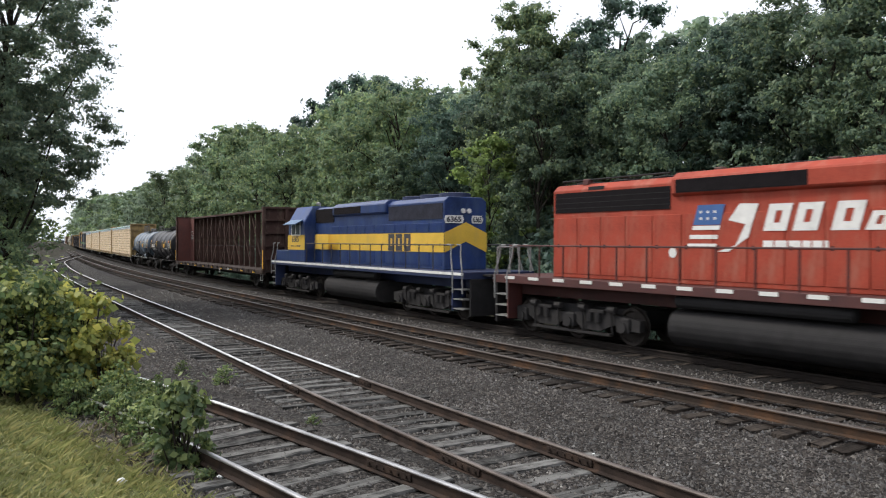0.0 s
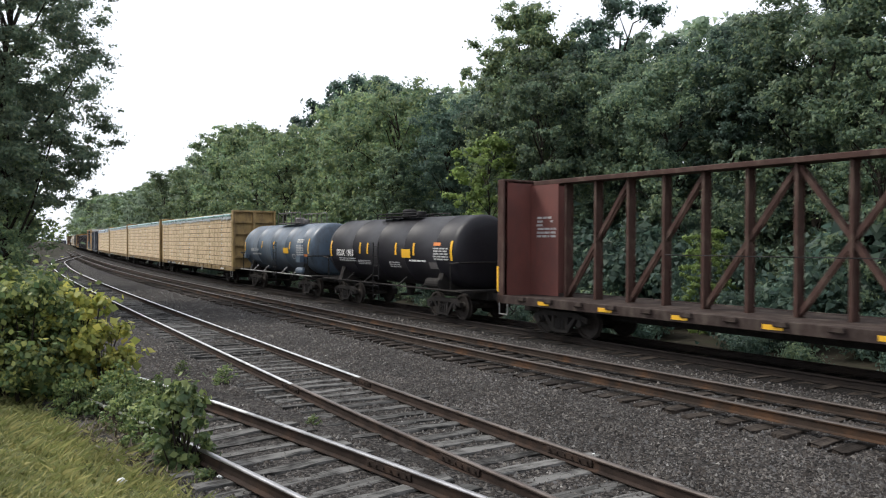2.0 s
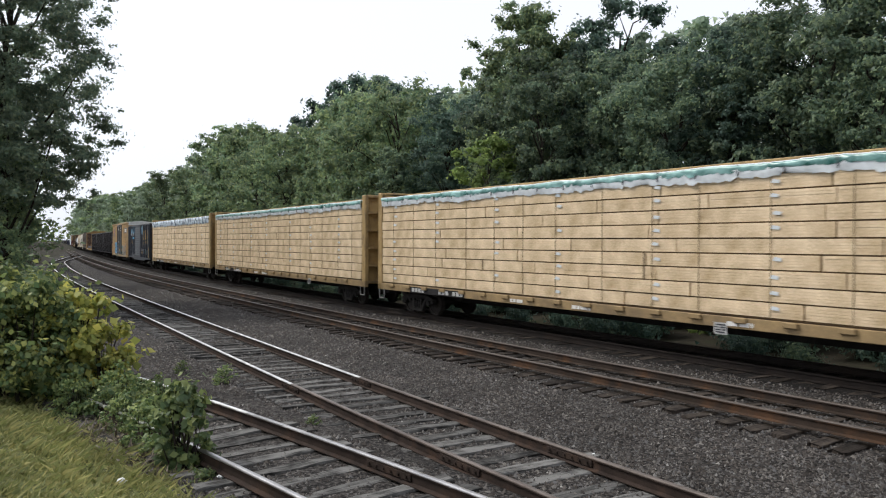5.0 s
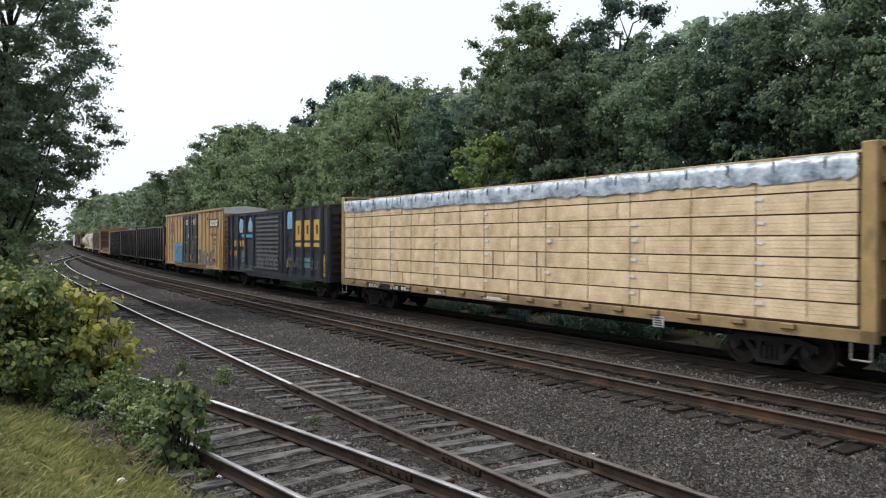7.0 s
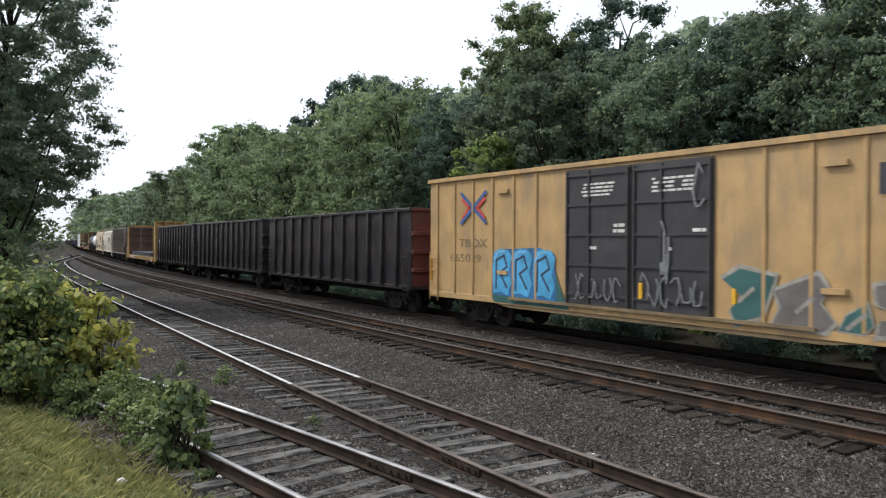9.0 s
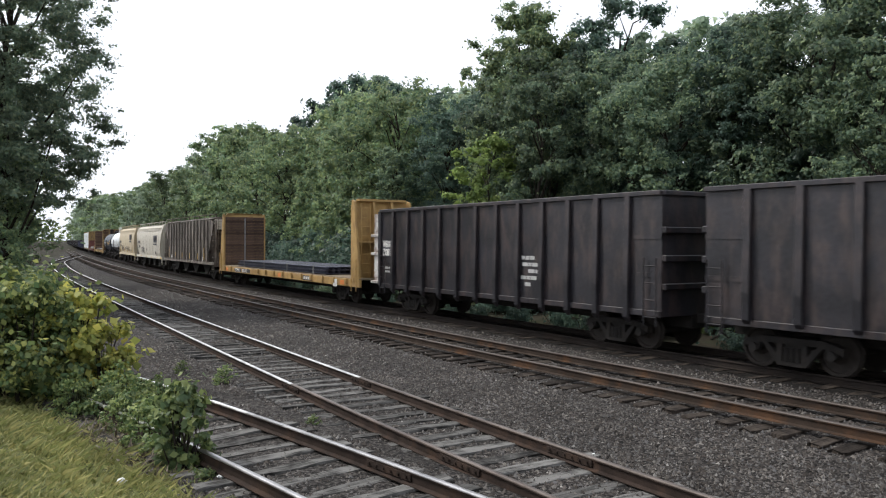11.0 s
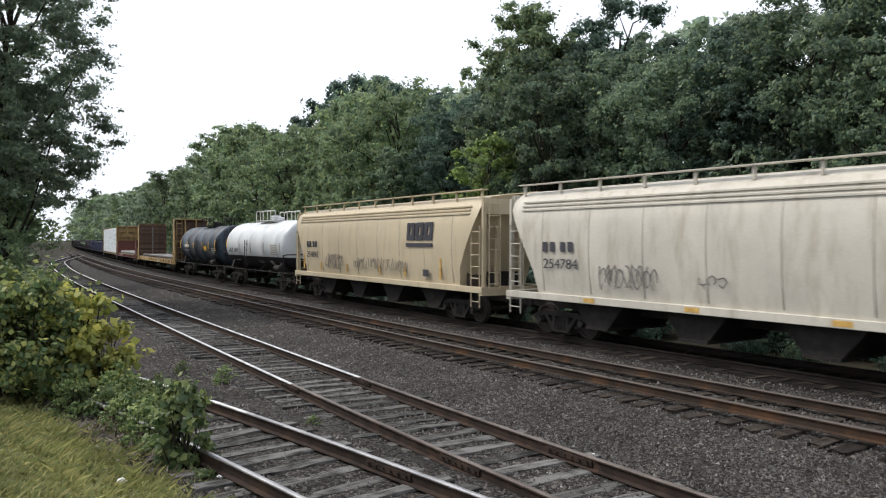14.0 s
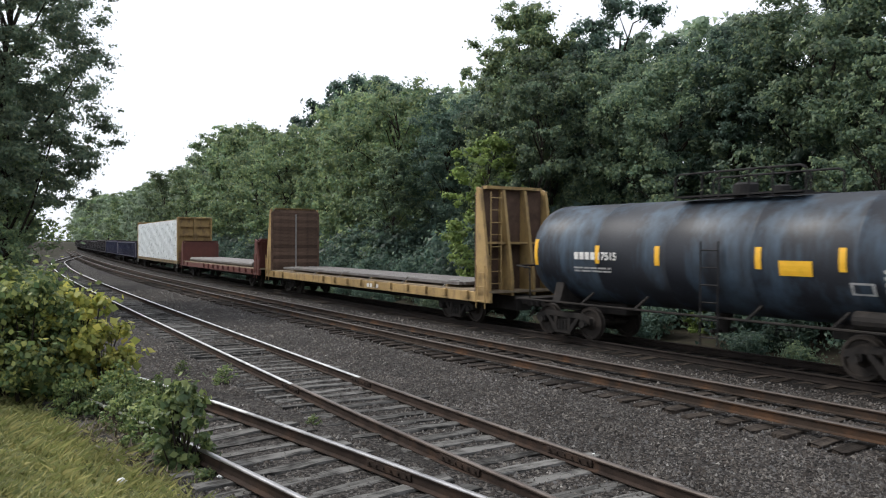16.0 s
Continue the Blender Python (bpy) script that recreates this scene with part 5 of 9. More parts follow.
def make_coupler(bm):
    box(bm, -0.45, 0.1, -0.1, 0.1, 0.72, 0.96, 0.02)
    box(bm, 0.05, 0.3, -0.16, 0.16, 0.68, 1.0, 0.03)
    box(bm, 0.2, 0.36, -0.14, 0.02, 0.7, 0.98, 0.03)
    pipe(bm, [(0.05, 0.3, 0.85), (0.15, 0.33, 0.5), (0.36, 0.3, 0.38)], 0.025, 6)


def rail_car(name, label, s0, s1, inset=2.1, category="freight car", group=""):
    """Empty car with trucks and couplers. Returns the car and half its body's length."""
    c = tagged(new(name), label, category, group)
    half = (s1 - s0) / 2 - 0.62
    for x in (half - inset, inset - half):
        freight_truck(c, x)
    cp = shared("coupler", make_coupler, M_RUNNING)
    piece("coupler", cp, c, pose(half + 0.28, 0, 0))
    piece("coupler", cp, c, pose(-half - 0.28, 0, 0, 0, 0, 180))
    TRAIN.append((c, (s0 + s1) / 2, 2 * (half - inset)))
    return c, half


def ladder(parent, x, y, z0, z1, w, material, axis="x", n=None):
    """A ladder: two rails and rungs, standing on a car's side (axis x) or end (axis y)."""
    n = n or max(3, int((z1 - z0) / 0.36))
    key = "ladder:%s%.2f%.2f%s%d" % (axis, z1 - z0, w, material.name, n)

    def make(bm):
        h = z1 - z0
        for k in (-w / 2, w / 2):
            p, q = ((k, 0, 0), (k, 0, h)) if axis == "x" else ((0, k, 0), (0, k, h))
            rod(bm, p, q, 0.022, 5)
        for i in range(n):
            z = h * (i + 0.5) / n
            p, q = ((-w / 2, 0, z), (w / 2, 0, z)) if axis == "x" else ((0, -w / 2, z), (0, w / 2, z))
            rod(bm, p, q, 0.016, 5)
    return piece("ladder", shared(key, make, material), parent, pose(x, y, z0))


def letters(body, size, material, parent, x, y, z, side=-1, name="lettering", bold=0.0, stretch=1.0):
    """Raised painted lettering from Blender's own font, its lower left corner at x, z on a side wall at y."""
    key = "txt:%s%.3f%s%.2f%.2f" % (body, size, material.name, bold, stretch)
    if key not in MESH:
        cu = bpy.data.curves.new("lettering", "FONT")
        cu.body, cu.size, cu.extrude, cu.offset = body, size / 0.7, 0.003, bold
        tmp = bpy.data.objects.new("lettering", cu)
        me = bpy.data.meshes.new_from_object(tmp)
        me.materials.clear()
        me.materials.append(material)
        if stretch != 1.0:
            for vtx in me.vertices:
                vtx.co.x *= stretch
        bpy.data.objects.remove(tmp)
        bpy.data.curves.remove(cu)
        MESH[key] = me
    m = pose(x, y, z, 90, 0, 0) if side < 0 else pose(x, y, z, 90, 0, 180)
    return piece(name, MESH[key], parent, m)


def patch(name, polys, material, parent, y, depth=0.006, label=""):
    """Flat painted marks on a side wall: polygons of (x, z) at distance y; each group of them a part of its own."""
    d = -depth if y < 0 else depth
    if name in ("reporting_mark", "plate", "reflector", "stencil", "orange_patch", "underline", "data_lines", "flag_star", "teal_patch") and len(polys) > 1:
        return [patch(name.replace("reporting_mark", "mark"), [p], material, parent, y, depth, label) for p in polys]
    if polys and isinstance(polys[0][0], list):
        return [patch(name, g, material, parent, y, depth, label) for g in polys]

    def make(bm):
        for p in polys:
            prism(bm, p, y, y + d, "y")
    return solid(name, make, material, parent, label)


def rect(x0, x1, z0, z1, slant=0.0):
    return [(x0, z0), (x1, z0), (x1 + slant, z1), (x0 + slant, z1)]


def dashes(rng, x0, x1, z0, z1, rows, fill=0.85):
    """Bars that stand for small unreadable stencils."""
    out = []
    h = (z1 - z0) / rows
    for r in range(rows):
        x = x0 + rng.uniform(0, 0.1) * (x1 - x0)
        while x < x1 - 0.05:
            w = min(rng.uniform(0.08, 0.3), x1 - x)
            if rng.random() < fill:
                out.append(rect(x, x + w, z0 + r * h + h * 0.2, z0 + r * h + h * 0.75))
            x += w + 0.04
    return out


def stroke(pts, w):
    """A thick painted line as quads."""
    out = []
    for (x0, z0), (x1, z1) in zip(pts[:-1], pts[1:]):
        d = math.hypot(x1 - x0, z1 - z0) or 1
        nx, nz = -(z1 - z0) / d * w / 2, (x1 - x0) / d * w / 2
        ex, ez = (x1 - x0) / d * w * 0.3, (z1 - z0) / d * w * 0.3
        out.append([(x0 + nx - ex, z0 + nz - ez), (x0 - nx - ex, z0 - nz - ez), (x1 - nx + ex, z1 - nz + ez), (x1 + nx + ex, z1 + nz + ez)])
    return out


def scrawl(rng, x0, x1, z0, z1, n, w):
    """Loose graffiti loops."""
    out = []
    for i in range(n):
        cx = x0 + (x1 - x0) * (i + 0.5) / n
        rx, rz = (x1 - x0) / n * 0.5, (z1 - z0) * 0.5
        a = rng.uniform(0, 6)
        pts = [(cx + rx * math.cos(a + k * 0.8) * rng.uniform(0.6, 1.1), (z0 + z1) / 2 + rz * math.sin(a + k * 0.8) * rng.uniform(0.6, 1.1)) for k in range(rng.randrange(5, 8))]
        out.append(stroke(pts, w))
    return out


def slab(x, z, w, h, slant=0.12):
    """A plain painted block with a slot, in place of a company letter."""
    m = w * 0.36
    return [rect(x, x + m, z, z + h, slant), rect(x + w - m, x + w, z, z + h, slant), [(x + m, z), (x + w - m, z), (x + w - m + slant * 0.3, z + h * 0.3), (x + m + slant * 0.3, z + h * 0.3)], [(x + m + slant * 0.75, z + h * 0.75), (x + w - m + slant * 0.75, z + h * 0.75), (x + w - m + slant, z + h), (x + m + slant, z + h)]]


# -- locomotives --
def make_loco_frame(bm):
    prism(bm, [(-2.62, 0.42), (-2.62, 0.74), (-1.7, 0.9), (-0.9, 0.78), (0.2, 0.78), (1.0, 0.9), (2.62, 0.72), (2.62, 0.42), (2.3, 0.42), (2.15, 0.6), (1.6, 0.5), (1.2, 0.34), (0.5, 0.34), (0.2, 0.55), (-0.2, 0.55), (-0.55, 0.34), (-1.3, 0.34), (-1.7, 0.5), (-1.95, 0.6), (-2.3, 0.42)], -0.1, 0.1)
    for sx in (-2.07, 0.0, 2.07):
        box(bm, sx - 0.24, sx + 0.24, -0.17, 0.12, 0.36, 0.76, 0.03)
        rod(bm, (sx, -0.22, 0.508), (sx, 0.0, 0.508), 0.15, 12)
    for sx in (-1.1, 1.0):
        for k in (-0.16, 0.16):
            rod(bm, (sx + k, -0.12, 0.58), (sx + k, -0.12, 0.84), 0.1, 8)
        box(bm, sx - 0.4, sx + 0.4, -0.18, 0.05, 0.82, 0.92, 0.02)
    for sx in (-1.55, -0.5, 0.5, 1.6):
        rod(bm, (sx, -0.2, 0.95), (sx + 0.25, -0.2, 0.95), 0.09, 8)
        rod(bm, (sx + 0.1, -0.2, 0.95), (sx + 0.1, -0.14, 0.3), 0.03, 6)
    box(bm, -1.6, 1.6, -0.14, 0.0, 0.22, 0.29)


def loco_truck(parent, x, turn=0):
    t = piece("truck", shared("loco_truck", lambda bm: (box(bm, -2.3, 2.3, -0.5, 0.5, 0.55, 0.95, 0.03), box(bm, -0.3, 0.3, -1.0, 1.0, 0.7, 1.0)), M_DARK), parent, pose(x, 0, 0, 0, 0, turn))
    sf = shared("loco_side_frame", make_loco_frame, M_LOCO_RUN)
    piece("side_frame", sf, t, pose(0, -1.02, 0))
    piece("side_frame", sf, t, pose(0, 1.02, 0, 0, 0, 180))
    ws = shared("loco_wheelset", lambda bm: make_wheelset(bm, 0.508, 1.05), M_WHEEL, 40)
    for dx in (-2.07, 0.0, 2.07):
        w = piece("wheelset", ws, t, pose(dx, 0, 0.508))
        SPINNING.setdefault((dx, 0.508), []).append(w)


def hood_section(bm, x0, x1, w, z0, z1, ch=0.16):
    prism(bm, [(-w, z0), (w, z0), (w, z1 - ch), (w - ch * 1.2, z1), (-w + ch * 1.2, z1), (-w, z1 - ch)], x0, x1, "x", 0.02)


def locomotive(label, s0, s1, body, dark, stripe, rev):
    """Six axle hood locomotive: cab towards +x, long hood towards -x; rev: it runs hood first."""
    c = tagged(new("locomotive"), label, "locomotive", "locomotives")
    for x in (6.63, -6.63):
        loco_truck(c, x, 180 if rev else 0)
    bars("deck", [(-9.75, 9.75, -1.5, 1.5, 1.5, 1.74), (-9.7, 9.7, -0.5, 0.5, 1.1, 1.5)], dark, c, bevel=0.01)
    if stripe == "band":
        for sd in (-1, 1):
            bars("deck_edge", [(-9.7, 9.7, sd * 1.502, sd * 1.512, 1.62, 1.715)], M_WHITE, c, "white stripe along the deck edge")
    else:
        for sd in (-1, 1):
            for k in range(17):
                piece("reflector", shared("reflector:white", lambda bm: box(bm, -0.22, 0.22, -0.006, 0.006, 0, 0.09), M_WHITE), c, pose(-8.9 + k * 1.1, sd * 1.506, 1.63))
    # hood
    solid("long_hood", lambda bm: hood_section(bm, -7.55, 4.75, 0.93, 1.74, 4.44), body, c)
    solid("dynamic_brake", lambda bm: (prism(bm, [(-1.06, 3.98), (-0.9, 3.9), (0.9, 3.9), (1.06, 3.98), (1.06, 4.36), (0.85, 4.52), (-0.85, 4.52), (-1.06, 4.36)], -3.1, 2.35, "x", 0.03)), body, c)
    for sd in (-1, 1):
        bars("brake_grille", [(-0.75, 2.1, sd * 1.062, sd * 1.07, 4.02, 4.33)] if rev else [(-2.95, 0.5, sd * 1.062, sd * 1.07, 4.0, 4.33)], M_GRILLE, c)
        bars("radiator_grille", [(-7.45, -3.2, sd * 0.932, sd * 0.95, 3.62, 4.2)], M_GRILLE_GREY if rev else M_GRILLE, c)
        for k in range(0 if rev else 3):
            bars("grille_slat", [(-7.45, -3.2, sd * 0.95, sd * 0.958, 3.74 + k * 0.15, 3.76 + k * 0.15)], M_DARK, c)
        bars("intake_filter", [(2.4, 4.6, sd * 0.932, sd * 0.96, 3.68, 4.34)], M_GRILLE, c)
        # access doors with hinges
        for k in range(11):
            x = -7.4 + k * 0.92
            door = piece("hood_door", shared("hood_door:" + body.name, lambda bm: box(bm, 0, 0.86, -0.012, 0.012, 0, 1.62, 0.008), body), c, pose(x, sd * 0.935, 1.86))
            piece("latch", shared("latch", lambda bm: box(bm, 0.08, 0.13, -0.03, 0.03, 0.75, 0.85), M_DARK), door)
    for k, x in enumerate((-6.8, -5.35, -3.9)):
        solid("radiator_fan", lambda bm: barrel(bm, [(4.42, 0.6), (4.6 if rev else 4.5, 0.6), (4.62 if rev else 4.52, 0.52)], "z", 20, (x, 0, 0)), dark if rev else M_DARK, c)
    for x in (-1.6, -0.1, 1.3):
        solid("brake_fan", lambda bm: barrel(bm, [(4.5, 0.52), (4.57, 0.52), (4.59, 0.45)], "z", 18, (x, 0, 0)), M_DARK, c)
    bars("exhaust_stack", [(3.2, 3.7, -0.25, 0.25, 4.4, 4.6)], M_DARK, c)
    # on the blue engine the duct wears the glare-paled blue as well
    solid("blower_duct", lambda bm: prism(bm, [(-0.93, 1.76), (-1.28, 1.76), (-1.28, 3.3), (-1.1, 3.62), (-0.93, 3.66)], 2.3, 3.7, "x", 0.02), M_BLUE_GLARE if rev else body, c)
    # cab and nose
    def cab(bm):
        prism(bm, [(-1.5, 1.74), (1.5, 1.74), (1.5, 3.75), (1.05, 4.5), (-1.05, 4.5), (-1.5, 3.75)], 4.75, 7.0, "x", 0.03)
    solid("cab", cab, body, c)
    # roof skins in paler blue, standing for glare off the sky
    if rev:
        for sd in (-1, 1):
            solid("cab_roof", lambda bm: prism(bm, [(sd * 1.5, 3.77), (sd * 1.05, 4.52), (sd * 1.03, 4.51), (sd * 1.49, 3.74)], 4.8, 6.95, "x"), M_BLUE_GLARE, c, "blue cab roof with sky glare painted in")
        solid("cab_roof", lambda bm: box(bm, 4.8, 6.95, -1.04, 1.04, 4.5, 4.53), M_BLUE_GLARE, c, "blue cab roof with sky glare painted in")
    solid("nose", lambda bm: hood_section(bm, 7.0, 8.7, 0.9, 1.74, 3.2, 0.12), body, c)
    bars("nose_step", [(6.9, 8.95, -1.48, -0.9, 1.74, 2.3), (6.9, 8.95, 0.9, 1.48, 1.74, 2.3)], body, c, bevel=0.02)
    for sd in (-1, 1):
        w = bars("cab_window", [(5.35, 6.5, sd * 1.501, sd * 1.515, 3.12, 3.68)], M_GLASS, c)
        bars("window_frame", [(5.3, 5.36, sd * 1.5, sd * 1.53, 3.08, 3.72), (5.9, 5.96, sd * 1.5, sd * 1.53, 3.08, 3.72), (6.48, 6.54, sd * 1.5, sd * 1.53, 3.08, 3.72), (5.3, 6.54, sd * 1.5, sd * 1.53, 3.68, 3.74), (5.3, 6.54, sd * 1.5, sd * 1.53, 3.06, 3.11)], M_WHITE, w)
        solid("sunshade", lambda bm: prism(bm, [(sd * 1.5, 3.86), (sd * 1.92, 3.62), (sd * 1.9, 3.59), (sd * 1.5, 3.82)], 5.0, 6.7, "x"), M_SHADE if rev else M_RED, c)
    bars("windshield", [(7.001, 7.02, -1.25, -0.15, 3.3, 3.85), (7.001, 7.02, 0.15, 1.25, 3.3, 3.85)], M_GLASS, c)
    solid("horn", lambda bm: (rod(bm, (5.2, 0.5, 4.5), (5.2, 0.5, 4.68), 0.05), rod(bm, (5.2, 0.5, 4.68), (5.55, 0.5, 4.7), 0.07)), M_STEEL, c)
    # handrails, posts one by one
    rail_mat = M_LETTER_DARK if rev else dark
    post = shared("handrail_post:" + dark.name, lambda bm: rod(bm, (0, 0, 1.7), (0, 0, 2.66), 0.026, 6), rail_mat)
    for sd in (-1, 1):
        for k in range(13):
            piece("handrail_post", post, c, pose(-7.6 + k * 1.02, sd * 1.44, 0))
        solid("handrail", lambda bm: pipe(bm, [(-9.0, sd * 1.44, 2.66), (4.7, sd * 1.44, 2.66)], 0.024, 6), rail_mat, c)
        for ex, dx in ((-9.65, 1), (9.65, -1)):
            for q in (0, 0.62):
                solid("grab_rail", lambda bm: pipe(bm, [(ex + dx * q, sd * 1.5, 1.0), (ex + dx * q, sd * 1.52, 1.75), (ex + dx * (q + 0.18), sd * 1.46, 2.3), (ex + dx * (q + 0.2), sd * 1.44, 2.66), (ex + dx * (q + 0.45), sd * 1.44, 2.68)], 0.028, 6), M_STEEL, c, "bare steel grab rail")
            bars("steps", [(ex + dx * 0.02 - 0.0, ex + dx * 0.62, sd * 1.05, sd * 1.48, z, z + 0.04) if dx > 0 else (ex + dx * 0.62, ex, sd * 1.05, sd * 1.48, z, z + 0.04) for z in (0.45, 0.78, 1.12)], M_STEEL, c)
            bars("stair_side", [(min(ex + dx * 0.62, ex + dx * 0.68), max(ex + dx * 0.62, ex + dx * 0.68), sd * 0.95, sd * 1.5, 0.4, 1.5)], dark, c)
    for ex in (-9.78, 9.78):
        bars("pilot", [(min(ex, ex * 1.01), max(ex, ex * 1.01), -1.3, 1.3, 0.25, 1.5)], M_DARK, c)
        bars("drop_step", [(min(ex, ex * 1.05), max(ex, ex * 1.05), -0.75, 0.75, 1.6, 1.66)], M_DARK, c)
        solid("end_rail", lambda bm: pipe(bm, [(ex, -1.3, 1.7), (ex, -1.3, 2.6), (ex, -0.4, 2.62), (ex, -0.4, 1.7)], 0.026, 6), M_STEEL, c)
    # fuel tank and air tank below
    def tank(bm):
        prism(bm, [(math.copysign(0.95, math.cos(a)) + 0.45 * math.cos(a), 0.68 + 0.46 * math.sin(a)) for a in [math.pi * 2 * (k + 0.5) / 20 for k in range(20)]], -2.9, 2.5, "x", 0.02)
    solid("fuel_tank", tank, M_LOCO_RUN if rev else M_DARK, c)
    for sd in (-1, 1):
        solid("air_reservoir", lambda bm: barrel(bm, [(-2.75, 0.1), (-2.7, 0.17), (1.6, 0.17), (1.65, 0.1)], "x", 14, (0, sd * 1.2, 1.34)), M_DARK, c)
    solid("headlight", lambda bm: (rod(bm, (-7.62, -0.13, 3.92), (-7.55, -0.13, 3.92), 0.09, 12), rod(bm, (-7.62, 0.13, 3.92), (-7.55, 0.13, 3.92), 0.09, 12)), M_WHITE, c)
    cp = shared("coupler", make_coupler, M_RUNNING)
    piece("coupler", cp, c, pose(10.15, 0, 0))
    piece("coupler", cp, c, pose(-10.15, 0, 0, 0, 0, 180))
    if rev:
        flip = pose(0, 0, 0, 0, 0, 180)
        for o in c.children:
            o.matrix_basis = flip @ o.matrix_basis
    TRAIN.append((c, (s0 + s1) / 2, 13.26))
    return c


def blue_loco():
    c = locomotive("blue diesel locomotive with a golden yellow band and handrails", 17.0, 38.3, M_BLUE, M_BLUE_DARK, "band", True)
    # the yellow band wraps hood, duct, cab and nose
    for sd in (-1, 1):
        bars("yellow_band", [(-4.75, 7.56, sd * 0.95, sd * 0.962, 2.38, 3.11), (-7.02, -4.74, sd * 1.502, sd * 1.512, 2.34, 3.09), (-8.71, -7.0, sd * 0.902, sd * 0.91, 2.34, 3.09)], M_YELLOW, c, "golden yellow band of paint")
        bars("band_edge", [(-4.75, 7.56, sd * 0.962, sd * 0.966, 3.105, 3.13)], M_LETTER_DARK, c)
    solid("band_on_duct", lambda bm: box(bm, -3.71, -2.29, -1.29, -1.281, 2.38, 3.11), M_YELLOW, c, "golden yellow band of paint")
    solid("end_chevron", lambda bm: prism(bm, [(-0.93, 3.11), (-0.93, 2.38), (0, 2.78), (0.93, 2.38), (0.93, 3.11), (0, 3.5)], 7.56, 7.575, "x"), M_YELLOW, c, "golden yellow chevron of paint")
    # company lettering as plain dark blocks
    for x in (3.2, 3.85, 4.55):
        patch("block_mark", slab(x, 2.4, 0.54, 0.68, 0.0), M_LETTER_DARK, c, -0.963, label="dark block of company lettering")
    letters("6365", 0.29, M_LETTER_DARK, c, -6.5, -1.514, 2.73, bold=0.008, stretch=1.2)
    patch("name_mark", [rect(-6.65, -6.2, 2.5, 2.56, 0.03), rect(-6.1, -5.95, 2.5, 2.55, 0.03), rect(-5.85, -5.3, 2.5, 2.56, 0.03)], M_LETTER_DARK, c, -1.513, label="unreadable dark script")
    for y0, w in ((-0.52, 0.74), (0.5, 0.42)):
        nb = solid("number_board", lambda bm: prism(bm, [(y0 - w / 2, 3.46), (y0 + w / 2, 3.46), (y0 + w / 2 + 0.05, 3.6), (y0 + w / 2, 3.75), (y0 - w / 2, 3.75), (y0 - w / 2 - 0.05, 3.6)], 7.56, 7.58, "x"), M_WHITE, c)
        me = letters("6365", 0.19, M_LETTER_DARK, nb, 0, 0, 0, bold=0.01, stretch=1.18 if w > 0.5 else 0.7)
        me.matrix_basis = pose(7.582, y0 - w * 0.45, 3.51, 90, 0, 90)


def red_loco():
    c = locomotive("faded red diesel locomotive with worn white company marks", -4.0, 17.0, M_RED, M_RED_DARK, "plates", False)
    rng = random.Random(5)
    y = -0.952
    # flag and emblem
    patch("flag_canton", [[(-2.5, 3.2), (-1.72, 3.2), (-1.6, 3.68), (-2.35, 3.68)]], M_BLUEX, c, y, label="blue corner of a painted flag")
    patch("flag_stripe", [rect(-2.52, -1.75, 3.08, 3.18, 0.02), rect(-2.6, -1.8, 2.86, 2.96, 0.02), rect(-2.66, -1.84, 2.66, 2.75, 0.02)], M_WHITE, c, y, label="white stripes of a painted flag")
    patch("flag_star", [rect(-2.3 + i * 0.2, -2.24 + i * 0.2, 3.32 + j * 0.16, 3.38 + j * 0.16) for i in range(3) for j in range(2)], M_WHITE, c, y - 0.006)
    patch("leaf_emblem", [[(-1.5, 3.3), (-1.2, 3.68), (-0.72, 3.66), (-0.98, 2.9), (-1.5, 2.56), (-1.8, 2.56), (-1.3, 2.72), (-1.05, 3.2)]], M_WHITE, c, y, label="worn white emblem")
    # company lettering as plain white blocks
    for x, w, hh in ((-0.6, 0.55, 0.6), (0.1, 0.55, 0.6), (0.95, 0.58, 0.6), (1.65, 0.42, 0.38), (2.2, 0.16, 0.45), (2.48, 0.16, 0.6)):
        patch("block_mark", slab(x, 3.04, w, hh, 0.16), M_WHITE, c, y, label="worn white block of company lettering")
    patch("small_mark", dashes(rng, -0.7, 0.9, 2.6, 2.9, 1, 1.0), M_WHITE, c, y, label="small white company lettering")
    patch("round_patch", [[(-3.1 + 0.12 * math.cos(k * 0.52), 2.52 + 0.13 * math.sin(k * 0.52)) for k in range(12)]], M_WHITE, c, y - 0.01)
    solid("roof_rail", lambda bm: (pipe(bm, [(-7.4, -0.7, 4.56), (-3.4, -0.7, 4.56)], 0.025), *[rod(bm, (-7.3 + k * 1.25, -0.7, 4.42), (-7.3 + k * 1.25, -0.7, 4.56), 0.02) for k in range(4)]), M_DARK, c)
    for x in (-6.35, -1.9, 0.9):
        bars("lifting_lug", [(x - 0.12, x + 0.12, -0.8, -0.6, 4.4, 4.58)], M_RED_DARK, c, bevel=0.02)
    bars("access_hatch", [(-6.1, -5.5, -0.935, -0.905, 4.24, 4.34)], M_DARK, c)


blue_loco()
red_loco()
